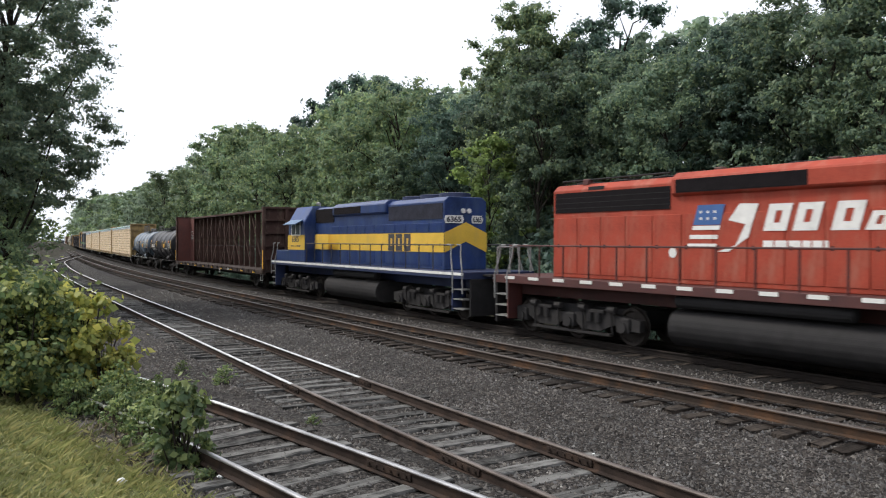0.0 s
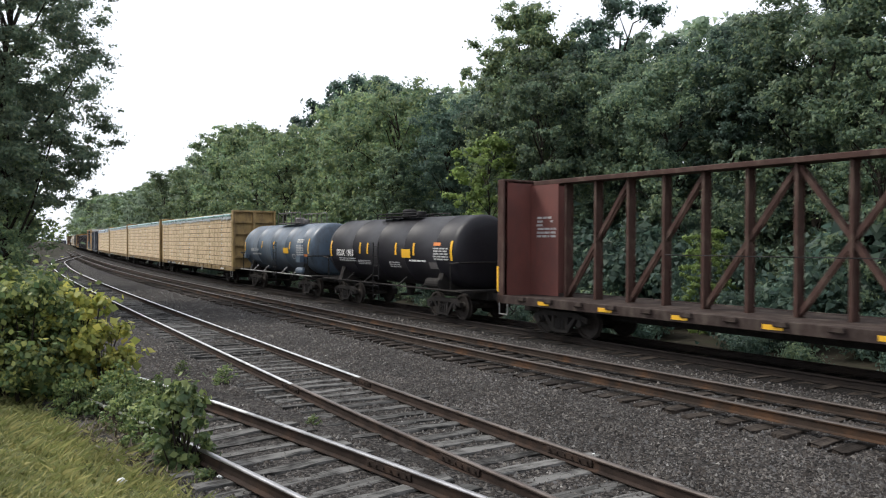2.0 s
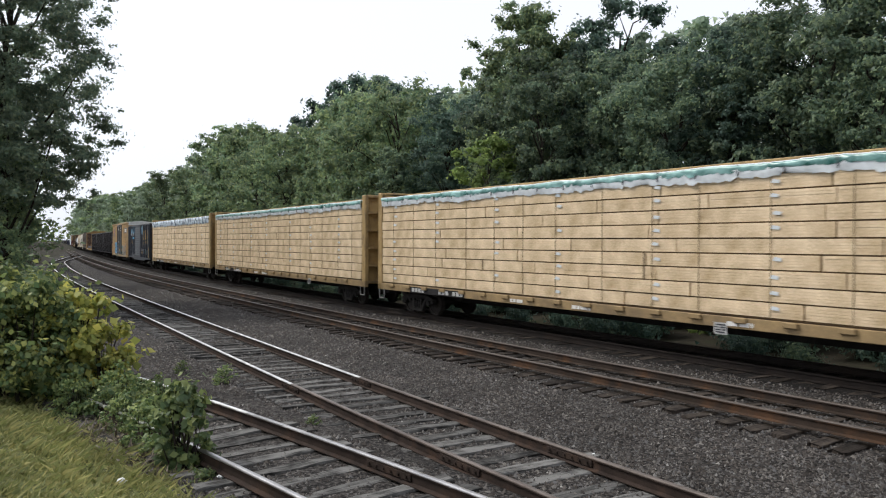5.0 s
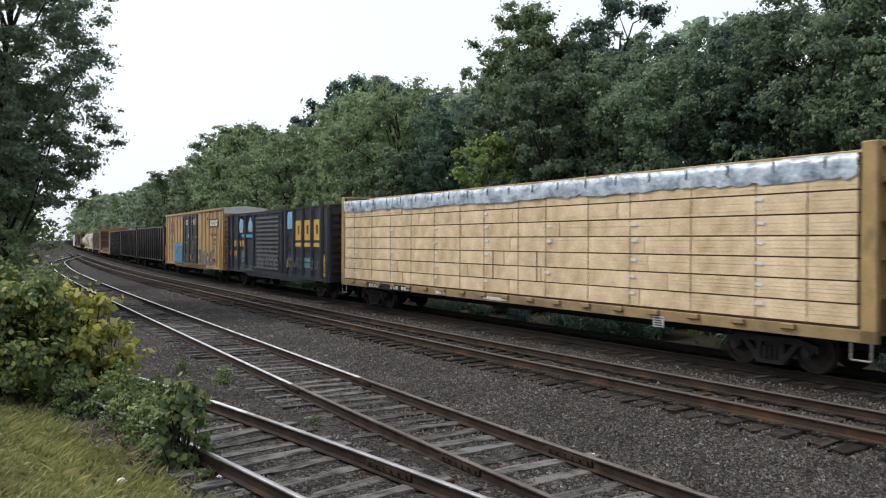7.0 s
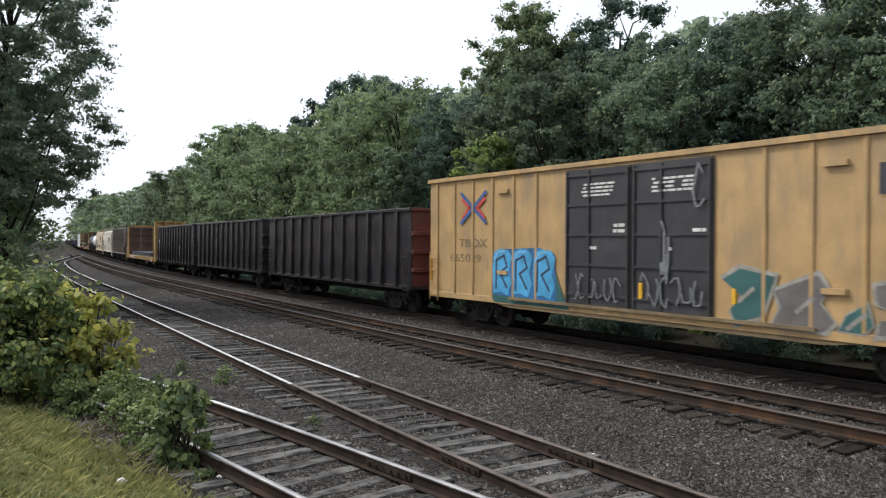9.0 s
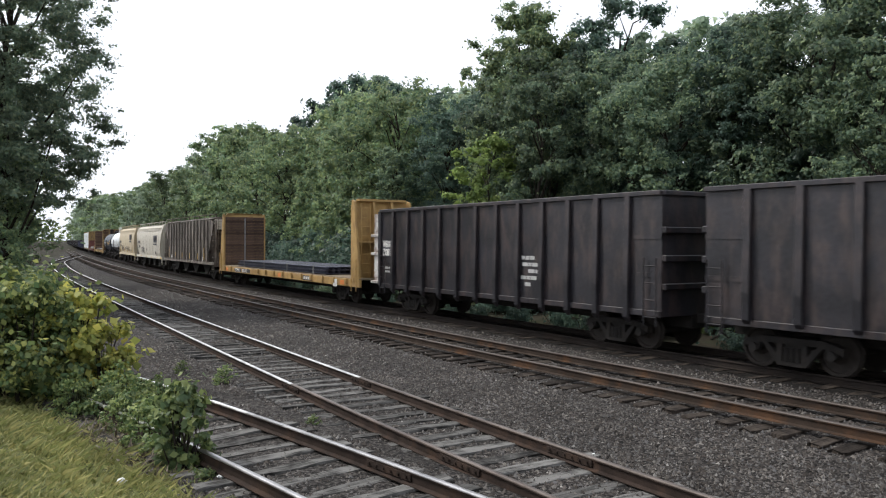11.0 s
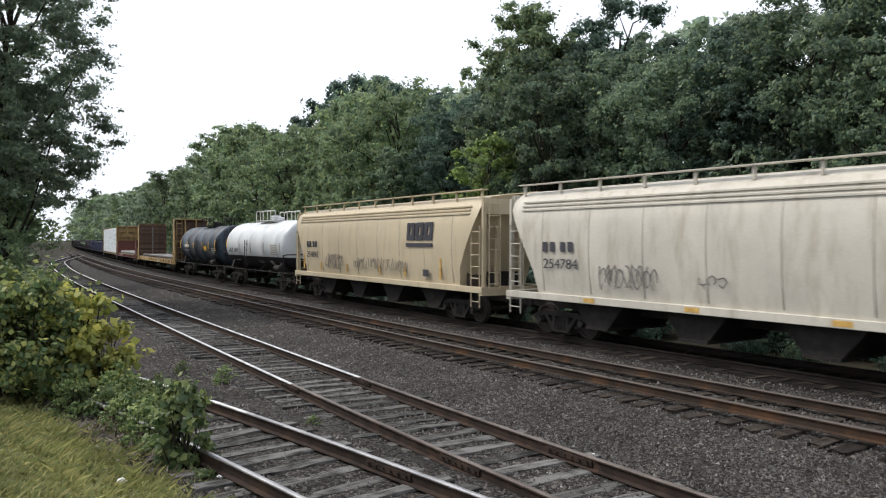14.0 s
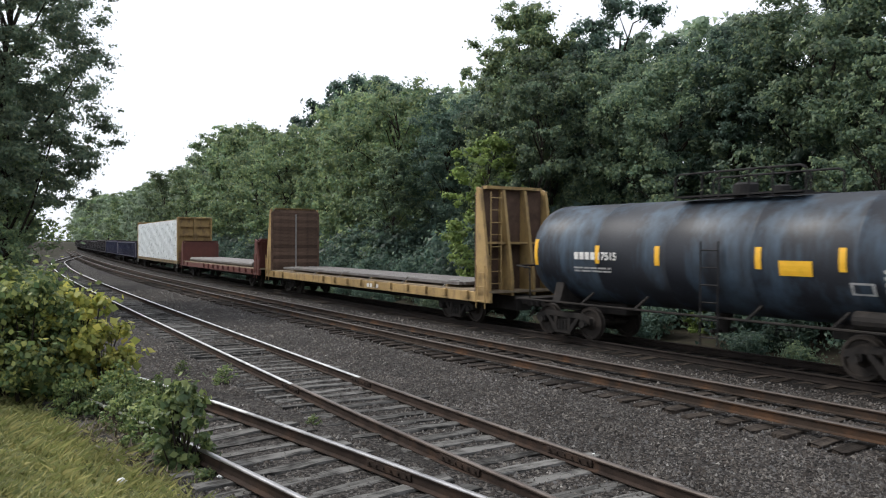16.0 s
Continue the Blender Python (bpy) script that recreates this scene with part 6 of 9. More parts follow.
# -- centre beam flatcars --
def centerbeam(label, s0, s1, paint, paint2, filled=True, rear_panel=None):
    c, h = rail_car("centerbeam_flatcar", label, s0, s1, 2.5, group="centre beam cars")
    bars("side_sill", [(-h, h, -1.42, -1.28, 0.84, 1.1), (-h, h, 1.28, 1.42, 0.84, 1.1)], paint2, c, bevel=0.012)
    bars("deck", [(-h, h, -1.3, 1.3, 1.0, 1.08)], paint2, c)
    bars("centre_sill", [(-h, h, -0.3, 0.3, 0.55, 1.0)], M_RUNNING, c, bevel=0.02)
    tab = shared("sill_bracket:" + paint2.name, lambda bm: box(bm, -0.17, 0.17, -0.05, 0.05, 0.0, 0.13, 0.02), paint2)
    for k in range(int(2 * h / 1.22) - 1):
        for sd in (-1, 1):
            piece("sill_bracket", tab, c, pose(-h + 1.2 + k * 1.22, sd * 1.44, 0.97))
    bars("top_chord", [(-h + 0.4, h - 0.4, -0.28, 0.28, 4.58, 4.72)], paint, c, bevel=0.015)
    n = int((2 * h - 0.9) / 1.22)
    for k in range(n + 1):
        x = -h + 0.5 + k * (2 * h - 1.0) / n
        piece("post", shared("post:" + paint.name, lambda bm: (box(bm, -0.045, 0.045, -0.15, -0.11, 1.08, 4.58), box(bm, -0.045, 0.045, 0.11, 0.15, 1.08, 4.58), box(bm, -0.02, 0.02, -0.12, 0.12, 1.08, 4.58)), paint), c, pose(x, 0, 0))
    if not filled:
        st = (2 * h - 1.0) / n
        spans = [(k, k + 2) for k in range(1, n // 2 + 1, 2)] + [(k + 2, k) for k in range(n // 2 - 2, n - 2, 2)] + [(n - 1, n)]
        for k0, k1 in spans:
            d0, d1 = -h + 0.5 + k0 * st, -h + 0.5 + k1 * st
            for y in (-0.09, 0.04):
                solid("brace", lambda bm: prism(bm, [(d0 - 0.07, 1.1), (d0 + 0.07, 1.1), (d1 + 0.07, 4.56), (d1 - 0.07, 4.56)], y, y + 0.05), paint, c)
    for sx in (-1, 1):
        x0, x1 = sx * (h - 0.32), sx * h
        a, b = min(x0, x1), max(x0, x1)
        # bulkhead with ribbed end
        bk = bars("bulkhead", [(a + (0.0 if sx > 0 else 0.22), b - (0.22 if sx > 0 else 0.0), -1.38, 1.38, 0.95, 4.7)], rear_panel if rear_panel and sx < 0 else paint, c, bevel=0.01)
        for y in (-1.42, 1.26):
            bars("bulkhead_post", [(a, b, y, y + 0.16, 0.84, 4.74)], paint, bk, bevel=0.02)
        bars("bulkhead_cap", [(a, b, -1.26, 1.26, 4.62, 4.75)], paint, bk, bevel=0.02)
        for z in (1.7, 2.45, 3.2, 3.95):
            bars("bulkhead_rib", [(a if sx < 0 else b - 0.2, a + 0.2 if sx < 0 else b, -1.26, 1.26, z, z + 0.1)], paint, bk)
        bars("bulkhead_stay", [(a if sx < 0 else b - 0.2, a + 0.2 if sx < 0 else b, -0.1, 0.1, 1.0, 4.62)], paint, bk)
        if not filled and sx < 0:
            bars("end_panel", [(-h + 0.32, -h + 1.6, -0.3, -0.26, 1.1, 4.58)], rear_panel or paint, c)
        solid("step", lambda bm: pipe(bm, [(sx * (h - 0.1), -1.4, 0.9), (sx * (h - 0.1), -1.4, 0.5), (sx * (h - 0.5), -1.4, 0.5), (sx * (h - 0.5), -1.4, 0.9)], 0.022), M_STEEL, c)
    return c, h


def car_marks(c, h, rng, y=-1.43, z0=0.86, count=3):
    for k in range(count):
        x = -h + 2.0 + rng.uniform(0, 2 * h - 5)
        patch("stencil", dashes(rng, x, x + rng.uniform(0.5, 1.1), z0, z0 + 0.18, 1, 1.0), M_WHITE, c, y, label="small white stencil")


def empty_centerbeam():
    c, h = centerbeam("empty brown centre beam flatcar with open truss", 38.35, 63.2, M_BROWN, M_BROWN_GRIMY, False, M_BROWN_RED)
    for k in range(9):
        piece("reflector", shared("reflector:amber", lambda bm: box(bm, -0.24, 0.24, -0.006, 0.006, 0, 0.11), M_REFLECT), c, pose(-h + 2.2 + k * 2.45, -1.428, 0.9))
    bars("reflector_strip", [(h - 0.1, h + 0.0, -1.432, -1.42, 1.2, 2.25), (-h, -h + 0.08, -1.432, -1.42, 1.2, 2.0)], M_REFLECT, c, "yellow reflective strip")
    patch("block_mark", slab(4.2, 0.88, 0.5, 0.15, 0.03), M_LETTER_FADED, c, -1.43, label="white block of company lettering")
    patch("data_plate", [rect(2.1, 2.45, 0.68, 0.92)], M_LETTER_FADED, c, -1.43)
    patch("data_lines", dashes(random.Random(8), 2.13, 2.42, 0.7, 0.9, 4, 1.0), M_LETTER_DARK, c, -1.437)
    patch("stencil", dashes(random.Random(3), -h + 0.6, -h + 1.5, 2.9, 3.6, 6), M_LETTER_FADED, c, -0.305, label="faded white stencil lines")
    solid("cable", lambda bm: pipe(bm, [(h - 0.35, -0.5, 2.5), (h / 2, -0.5, 2.44), (0, -0.5, 2.46), (-h / 2, -0.5, 2.45)], 0.012, 4), M_DARK, c)


def make_bundle(bm, length, rows, rng, dz, jit=0.005):
    # one block whose sides are grooved between the boards
    left, z = [], 0.0
    for r in range(rows):
        y = rng.uniform(-jit, jit)
        left += [(-0.55 + y, z), (-0.55 + y, z + dz - 0.007), (-0.542, z + dz - 0.006), (-0.542, z + dz)]
        z += dz
    prism(bm, left + [(0.55, z), (0.55, 0.0)], -length / 2, length / 2, "x")


def wrap_sheet(name, parent, x0, x1, z0, z1, y, seed, material, sag=1.0):
    """Crumpled plastic over the upper edge of a load."""
    rng = np.random.default_rng(seed)
    nx = int((x1 - x0) / 0.11)
    prof = [(y - 0.012, z0), (y - 0.03, z0 + (z1 - z0) * 0.3), (y - 0.03, z0 + (z1 - z0) * 0.65), (y - 0.015, z1), (y * 0.8, z1 + 0.03), (y * 0.35, z1 + 0.03)]
    ph = rng.random(8) * 6
    v, f = [], []
    for i in range(nx + 1):
        x = x0 + (x1 - x0) * i / nx
        low = sag * (0.05 * math.sin(x * 1.3 + ph[0]) + 0.03 * math.sin(x * 4.7 + ph[1]) + 0.035 * rng.normal())
        for k, (py, pz) in enumerate(prof):
            w = 0.012 * math.sin(x * 7 + k * 2.7 + ph[2]) + 0.014 * math.sin(x * 17 - k * 3.3 + ph[3]) + 0.016 * rng.normal()
            v.append((x, py - abs(w) * (1 if k < 4 else 0), pz + (low if k == 0 else 0) + (0.012 * math.sin(x * 2.3 + ph[4]) + 0.3 * abs(w) if k > 2 else w * 0.6)))
    m = len(prof)
    for i in range(nx):
        for k in range(m - 1):
            a = i * m + k
            f.append((a, a + m, a + m + 1, a + 1))
    return part(name, mesh_from(name, v, f, material, True), None, parent, "crumpled plastic sheet over the lumber")


def lumber_load(h, s_mid, span, seed, rows, cols, wrap, label):
    """Packs of boards stacked both sides of the beam: a thing of its own that rides the car."""
    rng = random.Random(seed)
    load = tagged(new("lumber_stack"), label, "lumber", "lumber loads")
    TRAIN.append((load, s_mid, span))
    L = 2 * h - 0.74
    zb, zt = 1.13, 4.25 if wrap else 4.5
    rh = (zt - zb) / rows
    for r in range(rows):
        n = cols + (1 if r % 3 == 1 else 0)
        cut = [0.0] + sorted(min(0.97, max(0.03, (i + 1) / n + rng.uniform(-0.03, 0.03))) for i in range(n - 1)) + [1.0]
        for i in range(n):
            w = L * (cut[i + 1] - cut[i]) - 0.03
            key = "bundle:%d:%d:%.1f" % (seed, rng.randrange(3), w)
            me = shared(key, lambda bm: make_bundle(bm, w, 5, rng, (rh - 0.035) / 5), M_LUMBER)
            for sd in (-1, 1):
                piece("lumber_block", me, load, pose(-L / 2 + L * (cut[i] + cut[i + 1]) / 2, sd * 0.86 + rng.uniform(-0.014, 0.014), zb + r * rh + 0.03))
    # spacer layers in dark wood, the shade between packs put into colour
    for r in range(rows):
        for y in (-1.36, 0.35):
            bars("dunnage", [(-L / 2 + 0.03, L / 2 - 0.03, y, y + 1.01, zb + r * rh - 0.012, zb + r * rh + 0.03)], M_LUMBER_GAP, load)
    for k in range(14):
        x = -L / 2 + 0.8 + k * (L - 1.6) / 13 + rng.uniform(-0.3, 0.3)
        for sd in (-1, 1):
            piece("strap", shared("strap%.2f" % zt, lambda bm: box(bm, -0.008, 0.008, -0.004, 0.004, zb, zt), M_TAN_DARK), load, pose(x, sd * 1.43, 0))
        if k % 2 == 0:
            for r in range(rows):
                if rng.random() < 0.72:
                    z = zb + r * rh
                    piece("tag", shared("tag", lambda bm: prism(bm, [(-0.1, 0.05), (0.1, 0.03), (0.12, 0.1), (-0.05, 0.13)], -0.004, 0.004), M_WRAP_WHITE), load, pose(x + 0.12 + rng.uniform(-0.05, 0.05), -1.435, z + rh - 0.2 + rng.uniform(-0.04, 0.04)))
    # thin dark strips on the face stand for shaded gaps
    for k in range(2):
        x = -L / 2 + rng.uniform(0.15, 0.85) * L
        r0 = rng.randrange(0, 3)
        bars("gap", [(x, x + 0.035, -1.432, -1.425, zb + r0 * rh, zb + (r0 + rng.randrange(1, 3)) * rh)], M_LUMBER_GAP, load, "dark strip drawn as a shaded gap between packs")
    if wrap:
        for sd in (-1, 1):
            wrap_sheet("wrap", load, -L / 2, L / 2, zt - (0.06 if wrap is M_WRAP_WHITE else 0.2), 4.52, sd * 1.42 if sd < 0 else 1.42, seed, wrap, 0.5)
            for k in range(int(L / 1.15)):
                x = -L / 2 + 0.5 + k * 1.15
                solid("wrap_strap", lambda bm: prism(bm, [(sd * 1.475, zt + 0.02), (sd * 1.49, zt + 0.02), (sd * 1.475, 4.5), (sd * 1.1, 4.57), (sd * 1.1, 4.55), (sd * 1.46, 4.48)], x, x + 0.025, "x"), M_LETTER_DARK, load)
            if wrap is M_WRAP_WHITE:
                wrap_sheet("wrap_stripe", load, -L / 2, L / 2, zt + 0.1, 4.5, sd * 1.44, seed, M_WRAP_TEAL, 0.2)
    return load


def lumber_cars():
    b = [90.9, 116.0, 141.1, 166.2, 191.2]
    wraps = [M_WRAP_WHITE, M_WRAP_WHITE, M_WRAP_WHITE, M_WRAP_BLUE]
    for k in range(4):
        c, h = centerbeam("tan centre beam flatcar carrying stacked lumber", b[k], b[k + 1], M_TAN, M_TAN_SILL)
        rng = random.Random(80 + k)
        car_marks(c, h, rng, -1.432, 0.86, 3)
        bars("mark_board", [(-h + 2.6, -h + 6.2, -1.432, -1.42, 0.84, 1.06)], M_DARK, c, "black board of reporting marks")
        patch("reporting_mark", [rect(-h + x, -h + x + 0.17, 0.88, 1.02) for x in (2.75, 2.98, 3.21, 3.44, 4.6, 4.83, 5.06, 5.5, 5.73, 5.96)], M_LETTER_FADED, c, -1.436, label="pale block of reporting marks")
        patch("data_plate", [rect(h - 8.5 + k, h - 8.15 + k, 0.68, 0.95)], M_LETTER_FADED, c, -1.43)
        patch("data_lines", dashes(rng, h - 8.47 + k, h - 8.18 + k, 0.7, 0.93, 4, 1.0), M_LETTER_DARK, c, -1.437)
        lumber_load(h, (b[k] + b[k + 1]) / 2, 2 * (h - 2.5), 200 + k, (10, 9, 9, 7)[k], (4, 5, 4, 4)[k], wraps[k], "stacked packs of pale sawn lumber under plastic sheet")
    c, h = centerbeam("tan centre beam flatcar with white wrapped load", 432.8, 457.2, M_TAN, M_TAN_DARK)
    load = tagged(new("wrapped_lumber_stack"), "lumber stack wrapped all over in white plastic", "lumber", "lumber loads")
    TRAIN.append((load, 445.0, 2 * (h - 2.5)))
    L = 2 * h - 0.74
    for sd in (-1, 1):
        rng = np.random.default_rng(7)
        v, f = [], []
        nx, nz = 110, 16
        for i in range(nx + 1):
            for k in range(nz + 1):
                x, z = -L / 2 + L * i / nx, 1.12 + 3.4 * k / nz
                v.append((x, sd * (1.38 + 0.03 * math.sin(x * 2.6 + z * 3) * math.sin(z * 2.2 - x) + 0.012 * rng.normal()), z))
        for i in range(nx):
            for k in range(nz):
                a = i * (nz + 1) + k
                f.append((a, a + nz + 1, a + nz + 2, a + 1))
        part("wrap", mesh_from("wrap", v, f, M_WRAP_WHITE, True), None, load)
        bars("lumber_block", [(-L / 2, L / 2, min(sd * 0.35, sd * 1.33), max(sd * 0.35, sd * 1.33), 1.12, 4.5)], M_LUMBER, load)


# -- tank cars --
def tank_car(label, s0, s1, paint, r, zc, seed, lower=None, rails=M_DARK, plates=None, dome=0.55, shift=0.0, lad=-0.28, tall=0.6):
    c, h = rail_car("tank_car", label, s0, s1, 1.75, "tank car", "tank cars")
    rng = random.Random(seed)
    e = h - dome

    def shell(bm):
        prof = [(-e, 0.05), (-e + 0.03, r * 0.42), (-e + 0.08, r * 0.68), (-e + 0.16, r * 0.86), (-e + 0.25, r * 0.955), (-e + 0.36, r * 0.992), (-e + 0.55, r)]
        k = -e + 0.55
        while k < e - 0.6:
            prof.append((k, r))
            prof.append((k + 0.012, r + 0.008))
            prof.append((k + 0.05, r + 0.008))
            prof.append((k + 0.062, r))
            k += 2.35
        prof += [(e - 0.55, r), (e - 0.36, r * 0.992), (e - 0.25, r * 0.955), (e - 0.16, r * 0.86), (e - 0.08, r * 0.68), (e - 0.03, r * 0.42), (e, 0.05)]
        barrel(bm, prof, "x", 40, (0, 0, zc))
    solid("tank", shell, paint, c, smooth=35)
    if lower:
        def belly(bm):
            prof = [(-e + 0.04, r * 0.54), (-e + 0.068, r * 0.7), (-e + 0.148, r * 0.88), (-e + 0.24, r * 0.975), (-e + 0.36, r + 0.006), (-e + 0.54, r + 0.014), (e - 0.54, r + 0.014), (e - 0.36, r + 0.006), (e - 0.24, r * 0.975), (e - 0.148, r * 0.88), (e - 0.068, r * 0.7), (e - 0.04, r * 0.54)]
            rows = []
            for u, q in prof:
                a0 = math.asin(min(1.0, 0.62 / q))
                arc = [math.pi + a0 + (math.pi - 2 * a0) * k / 16 for k in range(17)]
                rows.append([bm.verts.new((u, q * math.cos(a), zc + q * math.sin(a))) for a in arc])
            for p0, p1 in zip(rows[:-1], rows[1:]):
                for k in range(16):
                    bm.faces.new((p0[k], p0[k + 1], p1[k + 1], p1[k]))
        solid("belly_coat", belly, lower, c, "black paint on the lower tank", smooth=50)
    # underframe: stub sills, bolsters, running rods
    for x0, x1 in ((e - 3.0, h), (-h, 3.0 - e)):
        bars("stub_sill", [(x0, x1, -0.3, 0.3, 0.72, 1.05)], M_RUNNING, c, bevel=0.02)
    for sx in (-1, 1):
        xt = sx * (h - 1.75)
        solid("saddle", lambda bm: prism(bm, [(-1.3, 1.05), (-0.9, 0.85), (0.9, 0.85), (1.3, 1.05), (1.12, zc - r * 0.55), (0.6, zc - r * 0.86), (-0.6, zc - r * 0.86), (-1.12, zc - r * 0.55)], xt - 0.16, xt + 0.16, "x"), M_RUNNING, c)
        solid("end_platform", lambda bm: (box(bm, min(sx * (h - 0.75), sx * h), max(sx * (h - 0.75), sx * h), -1.4, 1.4, 1.02, 1.08), pipe(bm, [(sx * (h - 0.7), -1.4, 1.05), (sx * (h - 0.7), -1.42, 2.0), (sx * (h - 0.1), -1.42, 2.05), (sx * (h - 0.08), 0, 2.05), (sx * (h - 0.1), 1.42, 2.05), (sx * (h - 0.7), 1.42, 2.0), (sx * (h - 0.7), 1.4, 1.05)], 0.028)), M_RUNNING, c)
    for sd in (-1, 1):
        solid("side_rod", lambda bm: (pipe(bm, [(-h + 0.2, sd * 1.42, 1.05), (h - 0.2, sd * 1.42, 1.05)], 0.03), [rod(bm, (x, sd * 1.42, 1.05), (x + 0.22, sd * 1.15, 1.38), 0.035) for x in (-h * 0.55, -h * 0.25, h * 0.25, h * 0.55)]), M_STEEL if plates else M_RUNNING, c)
        ladder(c, lad, sd * 1.5, 0.38, zc + 0.35, 0.48, M_DARK)
    # top platform with hatch and rails
    top = zc + r
    for y in (-0.75, 0.25):
        bars("top_platform", [(-1.7 + shift, 1.7 + shift, y, y + 0.5, top + 0.02, top + 0.06)], rails, c)
    for sd in (-1, 1):
        for x0, x1 in ((-1.7 + shift, -0.4 + shift), (-0.9 + shift, 1.0 + shift), (0.4 + shift, 1.8 + shift)):
            solid("safety_rail", lambda bm: pipe(bm, [(x0, sd * 0.75, top - 0.05), (x0, sd * 0.75, top + tall - 0.08), (x0 + 0.12, sd * 0.75, top + tall), (x1 - 0.12, sd * 0.75, top + tall), (x1, sd * 0.75, top + tall - 0.08), (x1, sd * 0.75, top - 0.05)], 0.026), rails, c)
    solid("hatch", lambda bm: (barrel(bm, [(top - 0.05, 0.3), (top + 0.3, 0.3), (top + 0.36, 0.22)], "z", 18, (-0.2 + shift, 0, 0)), barrel(bm, [(top - 0.05, 0.2), (top + 0.22, 0.2), (top + 0.25, 0.12)], "z", 14, (0.75 + shift, 0, 0))), rails if lower is None else paint, c)
    solid("bottom_outlet", lambda bm: (barrel(bm, [(0.55, 0.14), (zc - r + 0.1, 0.24)], "z", 14), rod(bm, (0, -0.5, 0.6), (0, 0.5, 0.6), 0.05)), M_RUNNING, c)
    solid("air_reservoir", lambda bm: barrel(bm, [(h - 2.6, 0.1), (h - 2.55, 0.19), (h - 1.65, 0.19), (h - 1.6, 0.1)], "x", 14, (0, -1.18, 1.25)), paint if paint is M_TANK_GREY else M_RUNNING, c)
    # marks curved onto the shell
    def on_shell(name, x0, x1, z0, z1, material, label="", out=0.014):
        def make(bm):
            a0, a1 = math.asin(max(-0.98, (z0 - zc) / r)), math.asin(min(0.98, (z1 - zc) / r))
            n = max(2, int((a1 - a0) / 0.06))
            pts = [(-(r + out) * math.cos(a0 + (a1 - a0) * i / n), zc + (r + out) * math.sin(a0 + (a1 - a0) * i / n)) for i in range(n + 1)]
            for p, q in zip(pts[:-1], pts[1:]):
                vs = [bm.verts.new(w) for w in ((x0, *p), (x1, *p), (x1, *q), (x0, *q))]
                bm.faces.new(vs)
        return solid(name, make, material, c, label)
    return c, h, on_shell, rng


def shell_text(on_shell, rng, x0, x1, z0, z1, rows, material):
    hgt = (z1 - z0) / rows
    for i in range(rows):
        x = x0
        while x < x1 - 0.05:
            w = min(rng.uniform(0.15, 0.4), x1 - x)
            on_shell("stencil", x, x + w, z0 + i * hgt + hgt * 0.15, z0 + i * hgt + hgt * 0.7, material)
            x += w + 0.05


